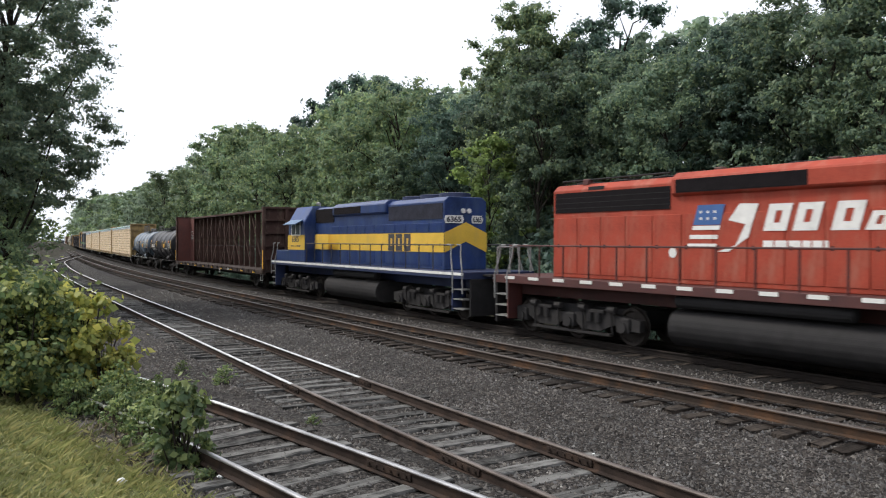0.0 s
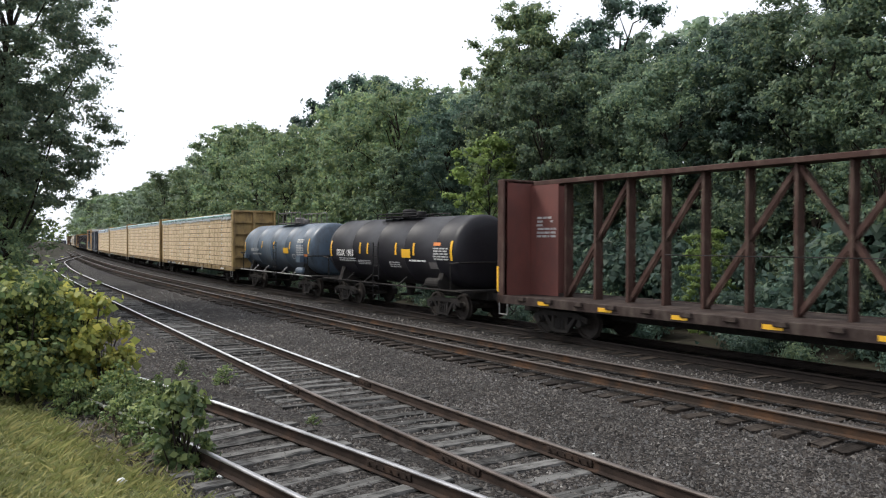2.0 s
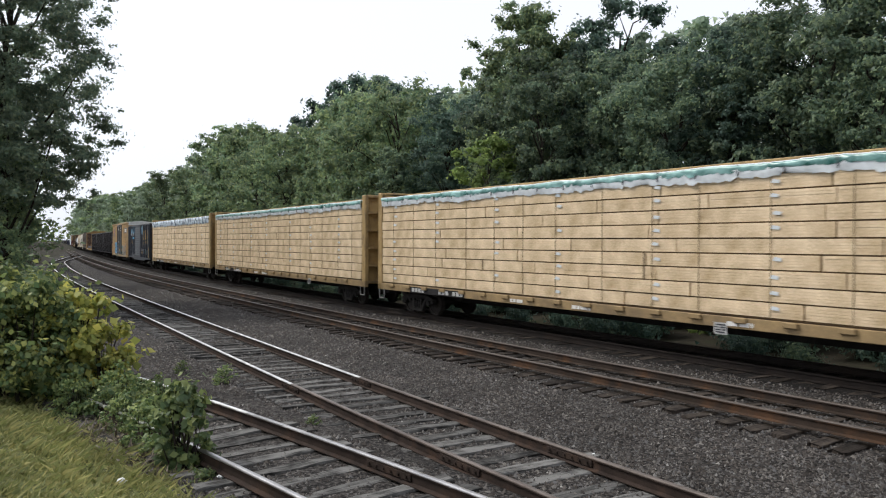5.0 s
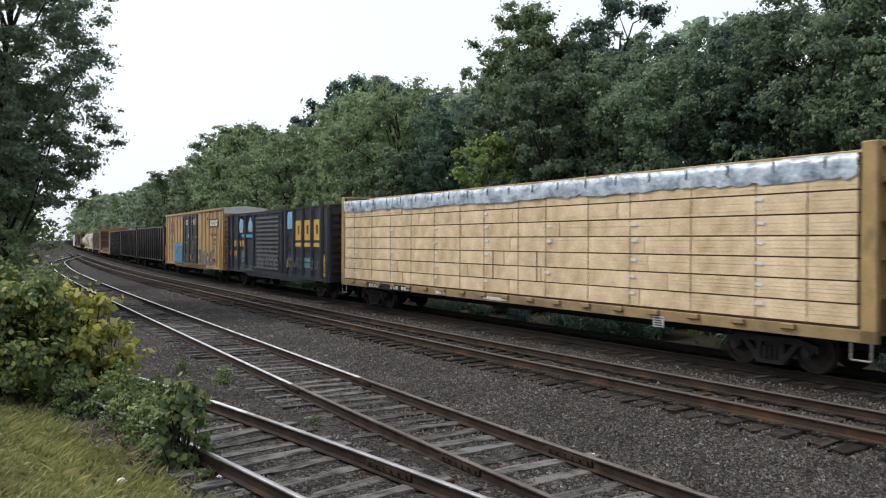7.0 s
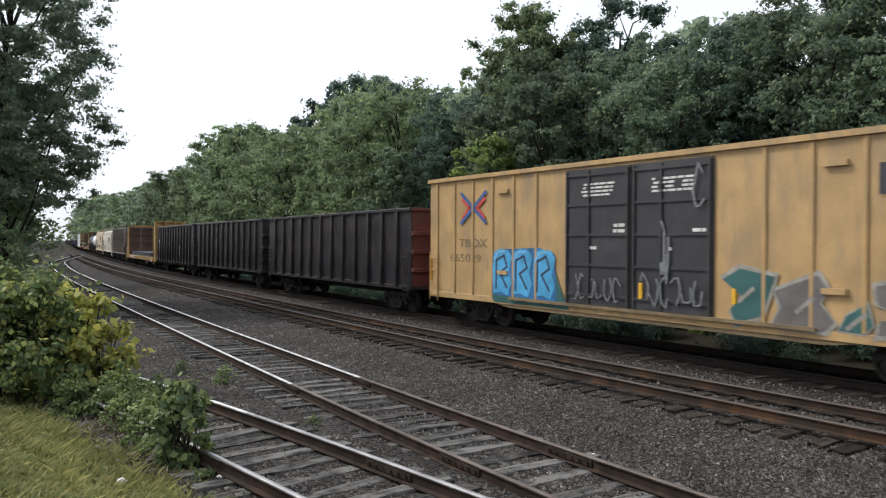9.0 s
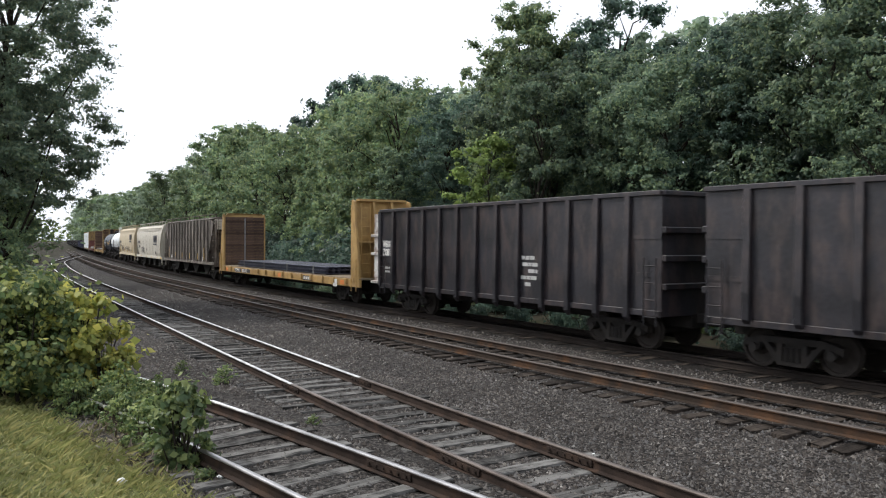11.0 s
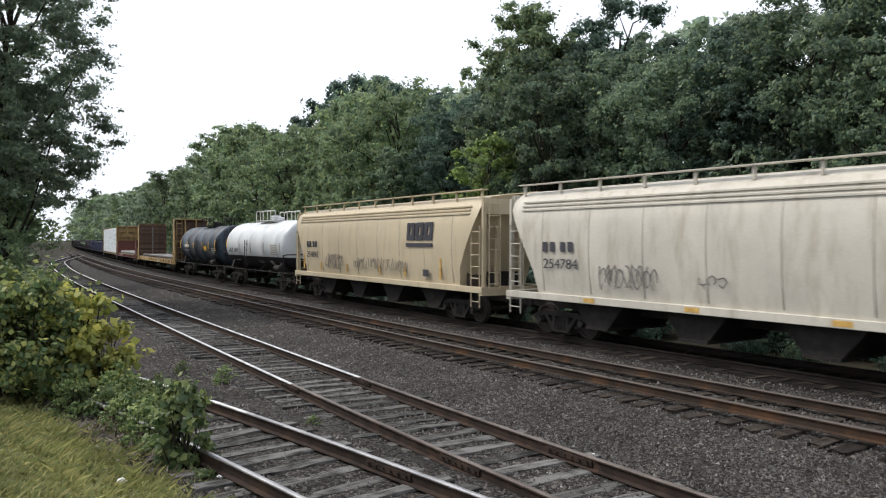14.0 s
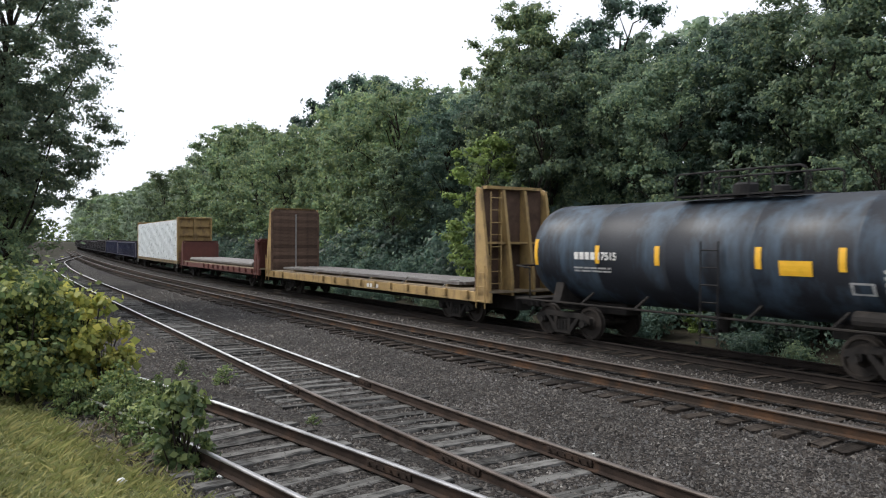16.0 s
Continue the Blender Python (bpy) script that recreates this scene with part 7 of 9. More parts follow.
def tank_cars():
    # black
    c, h, sh, rng = tank_car("matt black tank car with white stencils and yellow strips", 64.05, 77.3, M_TANK_BLACK, 1.36, 2.4, 1, dome=0.25, shift=0.1, tall=0.16)
    letters("6913", 0.26, M_WHITE, c, -3.35, -1.42, 2.15, bold=0.012, stretch=1.0)
    letters("ITDX", 0.26, M_WHITE, c, -4.38, -1.42, 2.15, bold=0.012, stretch=0.98)
    shell_text(sh, rng, -4.3, -2.6, 1.9, 2.08, 2, M_LETTER_FADED)
    shell_text(sh, rng, -2.4, -1.2, 1.8, 2.0, 3, M_LETTER_FADED)
    shell_text(sh, rng, 0.5, 1.4, 1.75, 2.0, 3, M_LETTER_FADED)
    shell_text(sh, rng, 2.2, 3.5, 2.0, 2.12, 1, M_WHITE)
    for x in (-2.13, -1.41, 1.11, 2.54):
        sh("reflector", x, x + 0.13, 2.25, 2.72, M_REFLECT)
    sh("placard", 1.66, 2.36, 2.15, 2.48, M_REFLECT, "yellow placard")
    sh("orange_patch", 4.06, 4.53, 2.62, 2.74, M_ORANGE)
    shell_text(sh, rng, 4.06, 5.05, 2.1, 2.58, 5, M_LETTER_FADED)
    sh("data_plate", 3.67, 4.21, 1.78, 2.02, M_GRAF_GREY)
    sh("end_strip", -5.2, -5.06, 2.1, 2.8, M_REFLECT)
    sh("end_strip", 5.2, 5.34, 2.1, 2.8, M_REFLECT)
    # blue grey
    c, h, sh, rng = tank_car("blue grey tank car with railed top platform", 77.3, 90.6, M_TANK_GREY, 1.34, 2.38, 2, plates=True, rails=M_GRAF_GREY, dome=0.25, shift=0.8, lad=0.65)
    letters("135244", 0.19, M_LETTER_FADED, c, -3.35, -1.385, 2.2)
    sh("block_mark", -3.95, -3.45, 2.2, 2.36, M_LETTER_FADED, "faded white block of reporting marks", 0.02)
    shell_text(sh, rng, -3.8, -2.2, 1.98, 2.12, 1, M_LETTER_FADED)
    for x in (-2.08, -0.05, 2.5):
        sh("reflector", x, x + 0.13, 2.35, 2.75, M_REFLECT)
    sh("placard", 1.58, 2.37, 2.12, 2.42, M_REFLECT, "yellow placard")
    sh("data_plate", 2.88, 3.36, 1.85, 2.1, M_LETTER_FADED, "", 0.02)
    sh("data_field", 2.94, 3.3, 1.89, 2.06, M_TANK_GREY, "", 0.026)
    shell_text(sh, rng, 3.54, 4.57, 2.05, 2.6, 5, M_LETTER_FADED)
    shell_text(sh, rng, 3.6, 4.5, 2.68, 2.9, 2, M_WHITE)
    sh("orange_patch", 4.6, 5.05, 2.0, 2.12, M_ORANGE)
    sh("end_strip", -5.27, -5.13, 2.15, 2.7, M_REFLECT)
    sh("end_strip", 5.15, 5.29, 2.15, 2.9, M_REFLECT)
    bars("bracket", [(3.9, 4.5, -1.5, -1.3, 1.7, 2.05)], M_TANK_GREY, c)
    bars("bracket", [(-4.9, -4.5, -1.5, -1.3, 1.75, 2.0)], M_TANK_GREY, c)
    # white over black
    c, h, sh, rng = tank_car("white tank car with a black lower half and white rails", 359.4, 373.2, M_TANK_WHITE, 1.45, 2.5, 3, lower=M_TANK_BLACK, rails=M_WHITE, shift=0.5, lad=-0.9)
    letters("12493", 0.23, M_LETTER_DARK, c, -3.5, -1.475, 2.1, bold=0.004, stretch=0.95)
    letters("UTLX", 0.23, M_LETTER_DARK, c, -4.6, -1.475, 2.1, bold=0.006, stretch=1.05)
    for x in (-2.39, -0.2, 2.28, 5.0):
        sh("strip", x, x + 0.08, 2.1, 2.65, M_TAN_DARK)
    shell_text(sh, rng, 3.5, 4.6, 2.0, 2.6, 6, M_SEAM)
    shell_text(sh, rng, 0.6, 1.5, 1.5, 1.65, 2, M_LETTER_FADED)
    sh("data_plate", 2.75, 3.3, 1.42, 1.68, M_LETTER_FADED, "", 0.03)
    sh("end_strip", -h + 0.95, -h + 1.1, 2.4, 2.9, M_REFLECT)
    shell_text(sh, rng, -4.4, -2.9, 1.55, 1.66, 1, M_LETTER_FADED)
    # dusty black, the blue sheen painted on as streaks
    c, h, sh, rng = tank_car("dusty blue black tank car with painted blue sheen and yellow strips", 373.2, 387.4, M_TANK_BLUE, 1.42, 2.45, 4, shift=0.8, lad=0.7)
    letters("17515", 0.2, M_WHITE, c, -2.95, -1.45, 2.3, bold=0.006)
    for k in range(4):
        sh("mark", -3.84 + k * 0.21, -3.68 + k * 0.21, 2.3, 2.5, M_WHITE, "white block of reporting marks", 0.02)
    for x in (-3.04, -0.98, 1.83, 3.7):
        sh("reflector", x, x + 0.15, 2.2, 2.68, M_REFLECT)
    sh("placard", 2.4, 3.14, 2.08, 2.4, M_REFLECT, "yellow placard")
    shell_text(sh, rng, 4.57, 5.5, 1.8, 2.3, 4, M_LETTER_FADED)
    sh("data_plate", 3.89, 4.37, 1.75, 2.0, M_LETTER_FADED)
    sh("data_field", 3.95, 4.31, 1.79, 1.96, M_TANK_BLUE, "", 0.02)
    shell_text(sh, rng, -3.9, -2.5, 1.95, 2.12, 2, M_LETTER_FADED)
    sh("end_strip", -5.55, -5.41, 2.1, 2.85, M_REFLECT)
    sh("end_strip", 5.56, 5.7, 2.1, 2.85, M_REFLECT)


empty_centerbeam()
lumber_cars()
tank_cars()
# -- boxcars --
def black_boxcar():
    s0, s1 = 191.25, 209.1
    c, h = rail_car("boxcar", "blue black boxcar with graffiti and a ribbed sliding door", s0, s1, 2.0, "boxcar")
    rng = random.Random(9)
    w, z0, z1 = 1.45, 1.0, 4.42
    bars("body", [(-h, h, -w, w, z0, z1)], M_BOX_BLACK, c, bevel=0.015)
    solid("roof", lambda bm: prism(bm, [(-w - 0.06, z1), (w + 0.06, z1), (w + 0.06, z1 + 0.05), (0, z1 + 0.2), (-w - 0.06, z1 + 0.05)], -h - 0.05, h + 0.05, "x"), M_GON, c)
    bars("side_sill", [(-h, h, -w - 0.03, w + 0.03, 0.86, 1.06)], M_BOX_BLACK, c, bevel=0.01)
    solid("fish_belly", lambda bm: (prism(bm, [(-h + 3.2, 0.88), (h - 3.2, 0.88), (h - 4.4, 0.7), (-h + 4.4, 0.7)], -w, -w + 0.05), prism(bm, [(-h + 3.2, 0.88), (h - 3.2, 0.88), (h - 4.4, 0.7), (-h + 4.4, 0.7)], w - 0.05, w)), M_BOX_BLACK, c)
    rib = shared("side_rib:bb", lambda bm: prism(bm, [(-0.13, 0.03), (-0.08, -0.09), (0.08, -0.09), (0.13, 0.03)], 1.05, z1 - 0.05, "z", 0.01), M_BOX_BLACK)
    dx0, dx1 = -2.5, 1.6
    xs = [-h + 0.1, -h + 1.0, -h + 2.3, -h + 3.8, -h + 5.4, 1.95, 2.55, 3.72, 4.98, 6.2, 7.4, h - 0.1]
    for x in xs:
        if dx0 - 0.1 < x < dx1:
            continue
        for sd in (-1, 1):
            piece("side_rib", rib, c, pose(x, sd * (w + 0.03), 0, 0, 0, 0 if sd < 0 else 180))
    for sd in (-1, 1):
        d = bars("door", [(dx0, dx1, sd * (w + 0.0), sd * (w + 0.05), 1.06, z1 - 0.12)] if sd > 0 else [(dx0, dx1, -w - 0.05, -w, 1.06, z1 - 0.12)], M_BOX_BLACK, c, "ribbed dark sliding door")
        for k in range(13):
            piece("door_corrugation", shared("door_corrugation", lambda bm: prism(bm, [(-0.045, 0.0), (0.045, 0.02), (0.045, 0.1), (-0.045, 0.12)], -1.95, 1.95, "x"), M_DOOR_GREY), d, pose((dx0 + dx1) / 2, sd * (w + 0.06), 1.2 + k * 0.235))
        bars("door_rail", [(dx0 - 3.2, dx1 + 0.3, min(sd * w, sd * (w + 0.12)), max(sd * w, sd * (w + 0.12)), z1 - 0.12, z1 - 0.04)], M_BOX_BLACK, c)
    for sx in (-1, 1):
        for k in range(9):
            # end ribs in charcoal: the shade on the car's end put into colour
            piece("end_rib", shared("end_rib:bb", lambda bm: prism(bm, [(-0.06, 0.0), (0.06, 0.06), (0.06, 0.16), (-0.06, 0.22)], -1.35, 1.35, "y"), M_GON), c, pose(sx * (h + 0.02), 0, 1.2 + k * 0.34, 0, 0, 0 if sx > 0 else 180))
        ladder(c, sx * (h - 0.28), -w - 0.1, 0.75, 2.3, 0.42, M_BOX_BLACK)
    y = -w - 0.008
    bars("horizontal_rib", [(xs[i] + 0.1, xs[i + 1] - 0.1, -w - 0.03, -w, z, z + 0.06) for i in (0, 1, 2, 6, 7, 8, 9, 10) for z in ((1.7, 2.35) if i in (7, 8, 9) else (1.7, 2.35, 3.1))], M_BOX_BLACK, c)
    # company lettering as plain yellow blocks
    for x in (3.88, 5.12, 6.36):
        patch("block_mark", slab(x, 2.82, 0.84, 1.0, 0.0), M_GOLD, c, y, label="yellow block of company lettering")
        patch("underline", [rect(x - 0.03, x + 0.9, 2.5, 2.7)], M_GOLD, c, y)
    patch("reporting_mark", [rect(-h + 1.3 + k * 0.5, -h + 1.58 + k * 0.5, 2.44, 2.8) for k in range(2)] + [rect(-h + 2.5 + k * 0.5, -h + 2.78 + k * 0.5, 2.44, 2.8) for k in range(2)], M_GOLD, c, y, label="yellow block of reporting marks")
    letters("158", 0.34, M_GOLD, c, -h + 1.24, y, 1.84, bold=0.014, stretch=1.08)
    # graffiti
    patch("graffiti_head", [[[(-h + 2.58, 3.3), (-h + 3.28, 3.28), (-h + 3.36, 3.7), (-h + 3.30, 4.05), (-h + 2.66, 4.17), (-h + 2.78, 4.15), (-h + 2.58, 3.98), (-h + 2.53, 3.6)]], [[(-h + 4.4, 3.35), (-h + 5.05, 3.3), (-h + 5.2, 3.55), (-h + 5.12, 3.8), (-h + 4.85, 4.08), (-h + 4.74, 4.34), (-h + 4.64, 4.05), (-h + 4.38, 3.8), (-h + 4.3, 3.55)]], [[(2.82, 3.45), (3.02, 3.4), (3.42, 3.42), (3.55, 3.6), (3.56, 4.1), (3.45, 4.28), (2.98, 4.3), (2.8, 4.12)]]], M_GRAF_CYAN, c, y - 0.05, label="pale blue painted figure heads")
    patch("graffiti_band", [[(-h + 3.15, 3.0), (-h + 5.2, 2.98), (-h + 5.15, 3.16), (-h + 2.98, 3.18), (-h + 3.1, 3.12)]], M_GRAF_BLUE, c, y - 0.052, label="blue painted band")
    patch("graffiti_white", [[[(-h + 2.66, 3.3), (-h + 3.24, 3.28), (-h + 3.28, 3.5), (-h + 2.98, 3.72), (-h + 2.63, 3.52)]], [[(-h + 4.45, 3.34), (-h + 5.0, 3.3), (-h + 5.06, 3.5), (-h + 4.72, 3.62), (-h + 4.42, 3.5)]]], M_LETTER_FADED, c, y - 0.06, label="white painted figure faces")
    patch("graffiti_scrawl", scrawl(rng, -h + 2.9, -h + 4.4, 1.0, 1.4, 5, 0.035) + scrawl(rng, -h + 4.5, -h + 5.9, 1.0, 1.35, 5, 0.035) + scrawl(rng, 2.7, 4.9, 1.4, 1.95, 9, 0.028) + scrawl(rng, 6.25, 7.3, 1.35, 1.9, 6, 0.026) + scrawl(rng, dx0 + 0.6, dx1 - 0.5, 1.5, 2.5, 8, 0.03) + scrawl(rng, dx0 + 0.2, dx1 - 0.2, 1.2, 1.9, 7, 0.04), M_SCRAWL, c, y - 0.1, label="faded white graffiti scrawl")
    patch("teal_patch", [[(-h + 2.9, 1.5), (-h + 3.9, 1.55), (-h + 4.0, 2.1), (-h + 3.4, 2.25), (-h + 2.9, 2.1)], rect(5.1, 5.85, 1.45, 1.95), [(-h + 1.45, 1.62), (-h + 2.5, 1.6), (-h + 2.6, 1.82), (-h + 2.0, 1.95), (-h + 1.5, 1.86)]], M_GRAF_DULL, c, y, label="dull teal patch of paint")
    patch("orange_patch", [rect(7.6, 7.95, 1.6, 1.92), rect(-h + 0.48, -h + 0.76, 1.85, 2.12)], M_ORANGE, c, y - 0.02)
    bars("reflector_strip", [(h - 0.5, h - 0.36, -w - 0.1, -w - 0.02, 1.1, 2.15), (-h + 0.03, -h + 0.13, -w - 0.1, -w - 0.09, 1.2, 2.2), (2.72, 2.84, -w - 0.06, -w, 1.4, 1.8)], M_REFLECT_WORN, c, "faded amber reflective strip")


def yellow_boxcar():
    s0, s1 = 209.15, 229.75
    c, h = rail_car("boxcar", "tall yellow boxcar with dark plug doors and graffiti", s0, s1, 2.6, "boxcar")
    rng = random.Random(10)
    w, z0, z1 = 1.47, 0.95, 4.92
    bars("body", [(-h, h, -w, w, z0, z1)], M_BOX_YELLOW, c, bevel=0.015)
    solid("roof", lambda bm: prism(bm, [(-w - 0.07, z1), (w + 0.07, z1), (w + 0.07, z1 + 0.06), (0, z1 + 0.2), (-w - 0.07, z1 + 0.06)], -h - 0.06, h + 0.06, "x"), M_WHITE, c, "pale weathered roof")
    bars("roof_edge", [(-h - 0.04, h + 0.04, -w - 0.09, -w + 0.02, z1 - 0.06, z1 + 0.07), (-h - 0.04, h + 0.04, w - 0.02, w + 0.09, z1 - 0.06, z1 + 0.07)], M_BOX_YELLOW, c)
    bars("side_sill", [(-h, h, -w - 0.03, w + 0.03, 0.82, 1.02)], M_BOX_YELLOW, c, bevel=0.01)
    solid("fish_belly", lambda bm: (prism(bm, [(-h + 3.6, 0.84), (h - 3.6, 0.84), (h - 4.6, 0.72), (-h + 4.6, 0.72)], -w, -w + 0.05), prism(bm, [(-h + 3.6, 0.84), (h - 3.6, 0.84), (h - 4.6, 0.72), (-h + 4.6, 0.72)], w - 0.05, w)), M_TAN_DARK, c, "grimy drop sill")
    rib = shared("side_rib:by", lambda bm: box(bm, -0.05, 0.05, -0.03, 0.03, 1.02, z1 - 0.08, 0.015), M_BOX_YELLOW)
    dx0, dx1 = -2.48, 2.5
    for k in range(18):
        x = -h + 0.5 + k * (2 * h - 1.0) / 17
        if dx0 - 0.3 < x < dx1 + 0.3:
            continue
        for sd in (-1, 1):
            piece("side_rib", rib, c, pose(x, sd * (w + 0.02), 0))
    for sd in (-1, 1):
        for a, b in ((dx0, -0.02), (0.02, dx1)):
            d = bars("plug_door", [(a, b, -w - 0.05, -w, 1.06, z1 - 0.15)] if sd < 0 else [(a, b, w, w + 0.05, 1.06, z1 - 0.15)], M_DOOR, c, "dark plug door with white stencils", 0.01)
            for k in range(5):
                bars("door_rib", [(a + 0.05, b - 0.05, min(sd * (w + 0.05), sd * (w + 0.09)), max(sd * (w + 0.05), sd * (w + 0.09)), 1.3 + k * 0.82, 1.37 + k * 0.82)], M_DOOR, d)
            for x in (a + 0.06, (a + b) / 2 - 0.3, b - 0.12):
                bars("lock_bar", [(x, x + 0.06, min(sd * (w + 0.05), sd * (w + 0.1)), max(sd * (w + 0.05), sd * (w + 0.1)), 1.1, z1 - 0.2)], M_DOOR, d)
            if sd < 0:
                patch("stencil", dashes(rng, a + 0.65, b - 0.55, 4.0, 4.4, 4) + dashes(rng, a + 0.9, a + 1.3, 2.55, 2.7, 1) + dashes(rng, b - 0.6, b - 0.2, 3.0, 3.3, 2), M_WHITE, d, -w - 0.056, label="white stencil lines")
        bars("door_rail", [(dx0 - 2.5, dx1 + 2.5, min(sd * w, sd * (w + 0.12)), max(sd * w, sd * (w + 0.12)), 0.98, 1.06)], M_TAN_DARK, c)
        bars("hinge_bracket", [(x, x + 0.5, min(sd * w, sd * (w + 0.09)), max(sd * w, sd * (w + 0.09)), z, z + 0.12) for x in (-5.6, 5.1) for z in (1.75, 4.3)], M_BOX_YELLOW, c)
    for sx in (-1, 1):
        for k in range(10):
            # end ribs in dirty tan, which also carries the shade between cars
            piece("end_rib", shared("end_rib:by", lambda bm: prism(bm, [(-0.06, 0.0), (0.06, 0.07), (0.06, 0.17), (-0.06, 0.24)], -1.35, 1.35, "y"), M_TAN), c, pose(sx * (h + 0.02), 0, 1.25 + k * 0.34, 0, 0, 0 if sx > 0 else 180))
        ladder(c, sx * (h - 0.35), -w - 0.08, 0.7, 2.4, 0.5, M_BOX_YELLOW)
    bars("roof_fascia", [(h, h + 0.05, -1.4, 1.4, z1 - 0.32, z1)], M_WHITE, c)
    y = -w - 0.008
    ex, ez = -6.98, 3.9
    patch("emblem_red", stroke([(ex - 0.6, ez + 0.3), (ex - 0.2, ez)], 0.16) + stroke([(ex - 0.2, ez), (ex - 0.6, ez - 0.35)], 0.16) + stroke([(ex + 0.6, ez + 0.3), (ex + 0.2, ez)], 0.16) + stroke([(ex + 0.2, ez), (ex + 0.6, ez - 0.35)], 0.16), M_REDX, c, y - 0.03, label="red arms of a painted cross emblem")
    patch("emblem_blue", stroke([(ex - 0.7, ez + 0.5), (ex, ez), (ex + 0.7, ez + 0.5)], 0.12) + stroke([(ex - 0.7, ez - 0.5), (ex, ez), (ex + 0.7, ez - 0.5)], 0.12), M_BLUEX, c, y - 0.032, label="blue arms of a painted cross emblem")
    letters("TBOX", 0.27, M_TAN_DARK, c, -7.85, y, 2.6, bold=0.004, stretch=1.55)
    letters("665029", 0.27, M_TAN_DARK, c, -8.4, y, 2.1, stretch=1.6)
    patch("company_plate", [rect(6.2, 8.57, 3.7, 4.3)], M_LETTER_DARK, c, y - 0.03, label="dark plate")
    for x in (6.35, 7.05, 7.8):
        patch("block_mark", slab(x, 3.8, 0.56, 0.4, 0.1), M_WHITE, c, y - 0.038, label="white block of company lettering")
    letters("Railcar Pooling", 0.2, M_LETTER_WORN, c, 6.42, y - 0.022, 3.12, stretch=1.12)
    letters("Experts", 0.2, M_LETTER_WORN, c, 7.0, y - 0.022, 2.8, stretch=1.1)
    patch("underline", [rect(6.97, 7.85, 2.5, 2.62)], M_TAN_DARK, c, y - 0.02, label="dark bar of small lettering")
    patch("data_plate", [rect(7.19, 7.67, 1.33, 1.55)], M_LETTER_DARK, c, y - 0.03)
    # blue bubble graffiti by the door
    patch("graffiti_base", [[(-5.95, 1.0), (-5.8, 0.86), (-2.3, 0.86), (-2.55, 1.2), (-2.9, 1.9), (-5.9, 1.6)]], M_GRAF_TEAL, c, y - 0.02, label="teal graffiti shadow")
    patch("graffiti_ground", [[(-5.9, 1.1), (-2.85, 1.05), (-2.95, 2.42), (-3.6, 2.6), (-5.3, 2.55), (-5.85, 2.3)]], M_GRAF_BLUE_DARK, c, y - 0.024, label="darker blue ground of the graffiti")
    for x in (-5.4, -4.42, -3.4):
        patch("graffiti_letter", [[(x - 0.42, 1.15), (x - 0.05, 1.2), (x + 0.3, 1.1), (x + 0.48, 1.5), (x + 0.34, 1.85), (x + 0.5, 2.3), (x + 0.3, 2.52), (x - 0.1, 2.56), (x - 0.42, 2.45), (x - 0.5, 1.9)]], M_GRAF_BLUE, c, y - 0.03, label="bright blue bubble graffiti")
        patch("graffiti_line", [stroke([(x - 0.3, 1.3), (x - 0.28, 2.2), (x + 0.1, 2.35), (x + 0.25, 2.0), (x - 0.1, 1.8), (x + 0.25, 1.35)], 0.07)], M_GRAF_LINE, c, y - 0.038)
        patch("graffiti_shine", [stroke([(x - 0.4, 2.2), (x - 0.2, 2.45), (x + 0.15, 2.48)], 0.06)], M_GRAF_CYAN, c, y - 0.04)
    # green and grey graffiti with pale edges
    shapes = ([(2.75, 1.95), (3.2, 2.2), (4.05, 2.05), (3.95, 1.75), (3.75, 1.2), (3.1, 0.98), (2.95, 1.3), (3.3, 1.55)], [(4.05, 1.75), (5.0, 2.12), (5.2, 1.85), (5.05, 1.55), (5.35, 1.2), (5.15, 1.0), (4.0, 1.05), (4.2, 1.4)], [(5.45, 1.05), (5.6, 1.35), (6.0, 1.6), (6.1, 1.2), (5.95, 1.02)], [(6.15, 1.95), (7.4, 2.22), (7.5, 2.0), (6.65, 1.8), (7.2, 1.55), (7.3, 1.1), (6.2, 1.02), (6.25, 1.3), (6.75, 1.4), (6.2, 1.6)])
    for i, shape in enumerate(shapes):
        mx, mz = sum(p[0] for p in shape) / len(shape), sum(p[1] for p in shape) / len(shape)
        patch("graffiti_edge", [[(mx + (u - mx) * 1.14, mz + (q - mz) * 1.18) for u, q in shape]], M_GRAF_PALE, c, y - 0.024, label="pale edge of the graffiti")
        patch("graffiti_letter", [shape], M_GRAF_GREY if i % 2 else M_GRAF_TEAL, c, y - 0.03, label="green and grey graffiti letter")
        patch("graffiti_line", [stroke([(mx - 0.2, mz - 0.15), (mx + 0.15, mz + 0.15)], 0.09)], M_GRAF_PALE, c, y - 0.038, label="pale graffiti highlight")
    patch("graffiti_white", scrawl(rng, -2.2, -0.3, 1.2, 1.9, 6, 0.035) + scrawl(rng, 0.3, 2.3, 1.2, 2.0, 6, 0.04) + scrawl(rng, 1.95, 2.3, 3.5, 4.6, 1, 0.05) + scrawl(rng, 1.0, 1.25, 1.8, 3.5, 2, 0.06), M_SCRAWL, c, -w - 0.11, label="white graffiti scrawl")
    bars("reflector_strip", [(-h + 0.02, -h + 0.12, -w - 0.05, -w, 1.4, 2.2), (3.0, 3.1, -w - 0.06, -w, 1.4, 1.75), (0.3, 0.4, -w - 0.1, -w - 0.05, 1.35, 1.75)], M_REFLECT, c, "yellow reflective strip")


